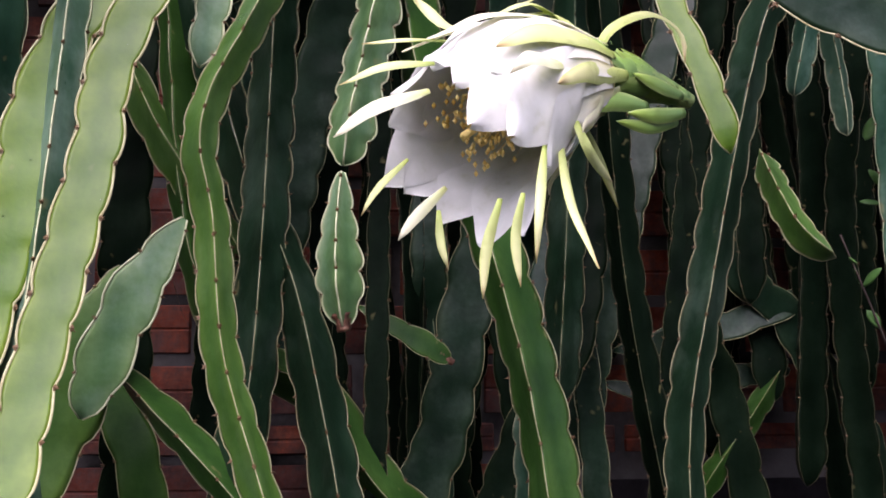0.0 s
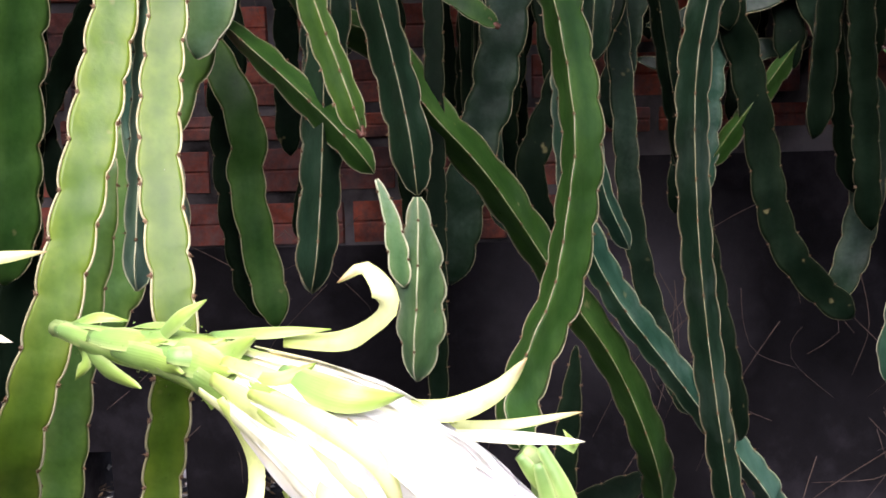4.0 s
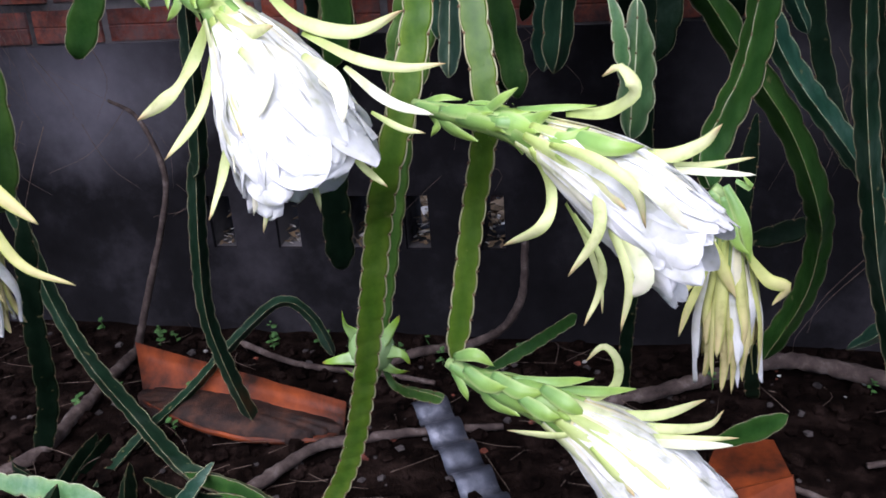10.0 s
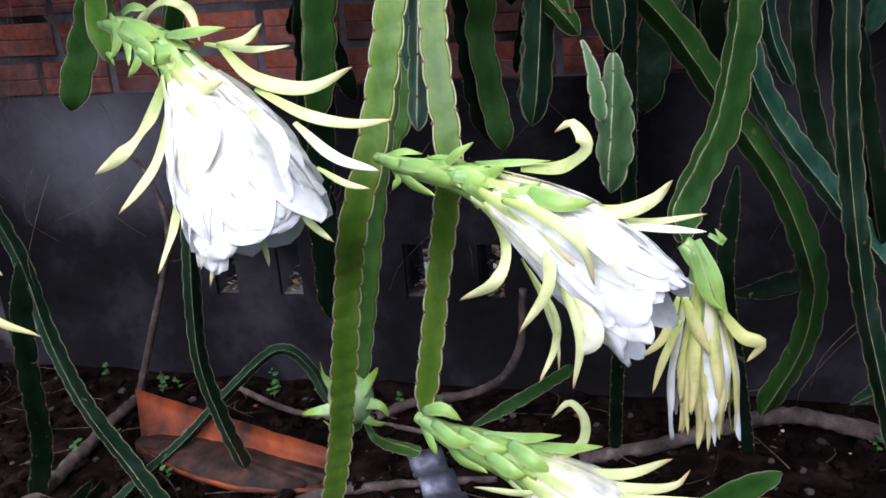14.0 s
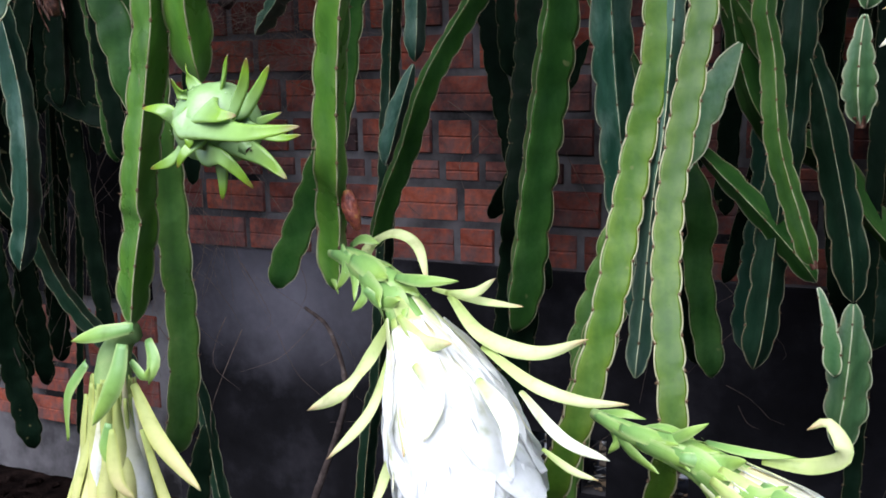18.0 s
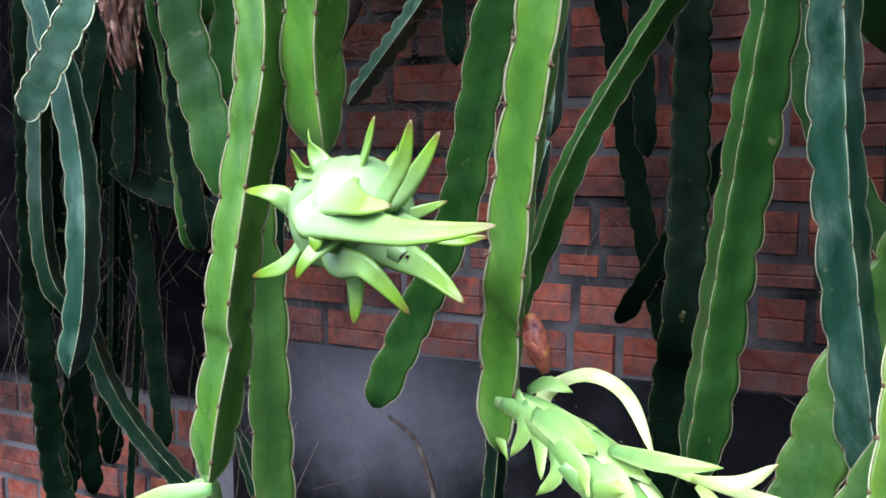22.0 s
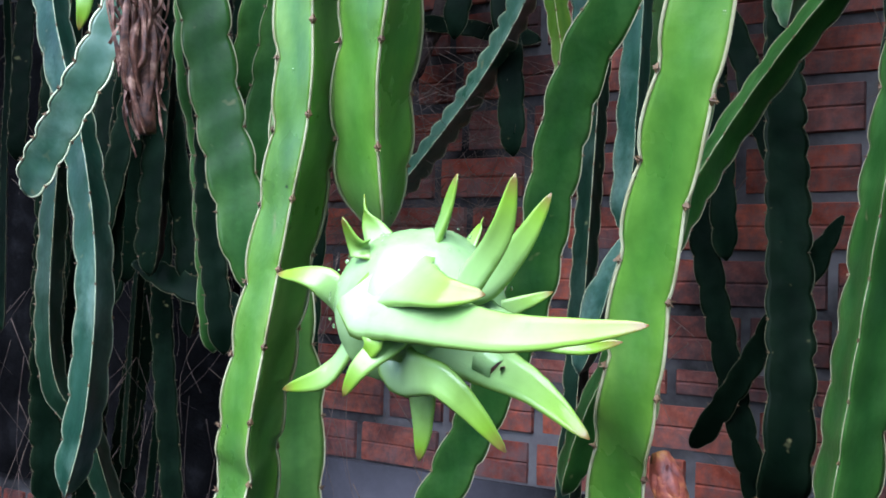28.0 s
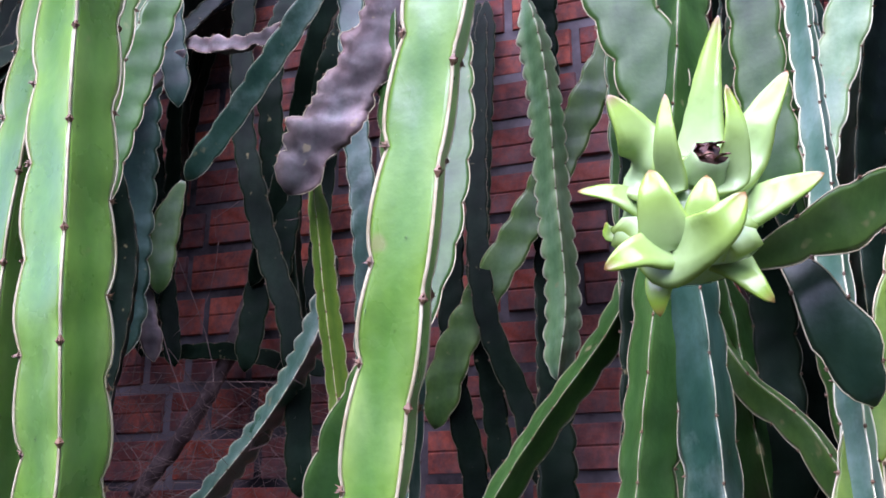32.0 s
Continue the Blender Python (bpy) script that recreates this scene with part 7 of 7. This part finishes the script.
def weeds(count, xr, yr, seed):
    rnd = random.Random(seed)
    for k in range(count):
        x, y = rnd.uniform(*xr), rnd.uniform(*yr)
        root = thing("weed", (x, y, ground_height(x, y)), "small green weed seedling at the foot of the wall", "weed", "weeds by the wall")
        v, f = tube([Vector((0, 0, -0.005)), Vector((0.003, 0, 0.012)), Vector((rnd.uniform(-0.008, 0.008), 0, rnd.uniform(0.02, 0.045)))], (0.0009, 0.0006), 0.008, 4)
        part("stalk", mesh_of("stalk", v, f, WEED), root)
        for j in range(rnd.randint(5, 9)):
            a, h = rnd.random() * 6.28, rnd.uniform(0.008, 0.045)
            L = rnd.uniform(0.008, 0.018)
            d = Vector((math.cos(a), math.sin(a), rnd.uniform(-0.1, 0.5)))
            v, f, at = blade([Vector((0, 0, h)), Vector((0, 0, h)) + d * L * 0.5, Vector((0, 0, h)) + d * L + Vector((0, 0, -0.002))], L * 0.7, 0.0004, (0, -0.4, 1), 0.1, 0.7, 0.3, j, 0.2, 0.004)
            part("leaf", mesh_of("leaf", v, f, WEED, True, at), root)


weeds(15, (-1.35, -0.1), (1.30, 1.42), 21)
weeds(5, (-1.3, -0.9), (0.95, 1.25), 22)
weeds(3, (0.1, 0.8), (1.1, 1.4), 23)


# ---- small-leaved shrub at the edge ----
def shrub_sprig(pts, n, seed):
    rnd = random.Random(seed)
    root = thing("shrub_sprig", pts[0], "thin twig of a shrub with small oval green leaves", "shrub", "shrub twigs")
    org = Vector(pts[0])
    line, total = spline(pts, 0.01)
    v, f = tube([Vector(p) - org for p in pts], (0.0022, 0.001), 0.012, 5)
    part("twig", mesh_of("twig", v, f, BARK), root)
    for k in range(n):
        p = line[int(rnd.uniform(0.1, 1) * (len(line) - 1))] - org
        d = Vector((rnd.uniform(-1, 1), rnd.uniform(-1, 0.4), rnd.uniform(-0.6, 0.8))).normalized()
        L = rnd.uniform(0.018, 0.034)
        v, f, at = blade([p, p + d * L * 0.5 + Vector((0, 0, 0.002)), p + d * L], L * 0.5, 0.0005, (rnd.uniform(-0.6, 0.6), -0.7, 0.7), 0.12, 0.7, 0.25, k, 0.1, 0.004)
        part("leaf", mesh_of("leaf", v, f, WEED, True, at), root)


shrub_sprig([(0.69, 1.05, 0.72), (0.61, 1.02, 0.93), (0.545, 1.0, 1.08), (0.50, 0.98, 1.17)], 22, 31)
shrub_sprig([(0.71, 1.08, 0.80), (0.63, 1.05, 1.05), (0.575, 1.02, 1.20), (0.56, 1.0, 1.36)], 24, 32)
shrub_sprig([(0.72, 1.02, 0.75), (0.60, 0.98, 0.95), (0.53, 0.96, 1.00)], 14, 33)
shrub_sprig([(-0.12, 1.40, 1.98), (-0.10, 1.38, 2.06), (-0.02, 1.38, 2.10), (0.1, 1.36, 2.06)], 16, 34)


# ---- thicket: more stems over and before the wall, shade painted into most skins ----
def thicket(n, xr, yr, zr, top, wr, seed, tones=("dark", "dark", "blue")):
    rnd = random.Random(seed)
    for k in range(n):
        x, y, z = rnd.uniform(*xr), rnd.uniform(*yr), rnd.uniform(*zr)
        lean, arch = rnd.uniform(-0.16, 0.16), rnd.uniform(-0.05, 0.05)
        pts = [(x + lean * 1.4, 1.5, top + rnd.uniform(0, 0.2)), (x + lean, y, z + (top - z) * 0.66), (x + lean * 0.45 + arch, y, z + (top - z) * 0.33), (x, y - 0.02, z)]
        stem(pts, rnd.uniform(*wr), -90 + rnd.uniform(-40, 40), rnd.choice("fr"), rnd.choice(tones), 0)


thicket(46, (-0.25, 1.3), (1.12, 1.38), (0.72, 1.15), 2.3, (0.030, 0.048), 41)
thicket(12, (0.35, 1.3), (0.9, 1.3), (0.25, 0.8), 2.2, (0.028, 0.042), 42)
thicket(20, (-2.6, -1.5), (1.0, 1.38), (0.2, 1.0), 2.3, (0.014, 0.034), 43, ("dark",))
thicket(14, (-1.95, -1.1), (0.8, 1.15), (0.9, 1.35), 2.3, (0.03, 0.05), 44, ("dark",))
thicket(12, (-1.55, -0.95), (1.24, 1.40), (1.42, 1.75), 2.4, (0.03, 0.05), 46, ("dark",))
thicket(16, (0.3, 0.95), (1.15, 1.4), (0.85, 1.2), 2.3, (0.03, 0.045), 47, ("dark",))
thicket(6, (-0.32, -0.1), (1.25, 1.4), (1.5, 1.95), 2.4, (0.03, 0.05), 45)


def shade_crown(seed):
    """Unseen stems added to cast shade: they climb over the wall top and sprawl along above the view, thick at both
    ends of the bed and leaving a gap by the wall between.
    """
    rnd = random.Random(seed)
    for k in range(120):
        x = rnd.uniform(-2.9, -1.6) if k % 2 else rnd.uniform(0.5, 1.9)
        fwd, h = rnd.uniform(0.5, 2.15), rnd.uniform(2.3, 2.6)
        pts = [(x, 1.58, 2.0), (x + rnd.uniform(-0.1, 0.1), 1.45, h), (x + rnd.uniform(-0.15, 0.15), 1.45 - fwd * 0.6, h + 0.1), (x + rnd.uniform(-0.18, 0.18), 1.45 - fwd, h - 0.08)]
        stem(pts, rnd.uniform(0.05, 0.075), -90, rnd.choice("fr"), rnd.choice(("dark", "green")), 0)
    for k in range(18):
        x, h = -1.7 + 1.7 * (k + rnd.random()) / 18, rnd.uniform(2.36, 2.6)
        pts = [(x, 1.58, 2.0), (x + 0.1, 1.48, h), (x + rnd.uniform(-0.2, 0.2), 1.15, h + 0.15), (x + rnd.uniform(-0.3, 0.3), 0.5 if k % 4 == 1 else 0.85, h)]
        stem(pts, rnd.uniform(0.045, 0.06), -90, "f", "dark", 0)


shade_crown(51)

# ---- plain wall added out of view, closing the yard and the low sky ----
HOUSE = plain("house_render", [(0.3, (0.30, 0.29, 0.27)), (0.7, (0.42, 0.41, 0.38))], 2.0, 0.9, 0.2)
tagged(boxes("wall_yard", [(-9, 9, -6.2, -6.0, -0.1, 1.9)], HOUSE), "plain rendered wall, unseen, added to close the yard and the low sky", "wall", kind="structure")


# ---- bricks of the wall, one by one ----
def brick_mesh(length, height):
    """A grooved hollow-clay brick face: chamfered, with a shallow groove along its middle."""
    L, H, g = length / 2, height / 2, 0.0025
    prof = [(-H, 0.010), (-H + g, 0.0015), (-0.003, 0.0), (0.0, 0.0026), (0.003, 0.0), (H - g, 0.0015), (H, 0.010)]
    verts, faces = [], []
    for x, inset in ((-L, 0.006), (-L + 0.003, 0.0), (-L * 0.3, 0.0007), (L * 0.35, -0.0006), (L - 0.003, 0.0), (L, 0.006)):
        verts += [(x, y + inset, z) for z, y in prof]
    n = len(prof)
    for i in range(5):
        for k in range(n - 1):
            a = i * n + k
            faces.append((a, a + n, a + n + 1, a + 1))
    return mesh_of("brick", verts, faces, BRICK, False)


def lay_bricks():
    rnd = random.Random(5)
    kinds = {(l, h): brick_mesh(l, h) for l in (0.172, 0.080, 0.120) for h in (0.075, 0.043)}
    z, row = PLINTH_L + 0.004, 0
    heights = [0.075, 0.075, 0.043] + [0.075] * 16
    low = [(0.17 + 0.0905 * i, 0.075) for i in range(6)]
    courses = []
    for h in heights:
        courses.append((z, h, -2.7))
        z += h + 0.0155
    count = 0
    for z0, h, x0 in courses + [(a, b, None) for a, b in low]:
        x = -2.75 - rnd.random() * 0.12
        stop = 0.9 if x0 is not None else -1.6
        while x < stop:
            l = rnd.choices((0.172, 0.080, 0.120), (6, 3, 1))[0]
            cx, cz = x + l / 2, z0 + h / 2
            x += l + 0.014
            if cz < PLINTH_R and cx > PL_X - 0.05:
                continue
            if x0 is None and cx > -1.72:
                continue
            if z0 > 2.25:
                continue
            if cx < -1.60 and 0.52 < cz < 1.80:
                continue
            ob = new("brick", kinds[(l, h)])
            ob.parent = wall
            ob.location = (cx, rnd.uniform(-0.003, 0.004), cz + rnd.uniform(-0.0015, 0.0015))
            ob.rotation_euler = (0, rnd.uniform(-0.012, 0.012), rnd.uniform(-0.012, 0.012))
            count += 1


lay_bricks()
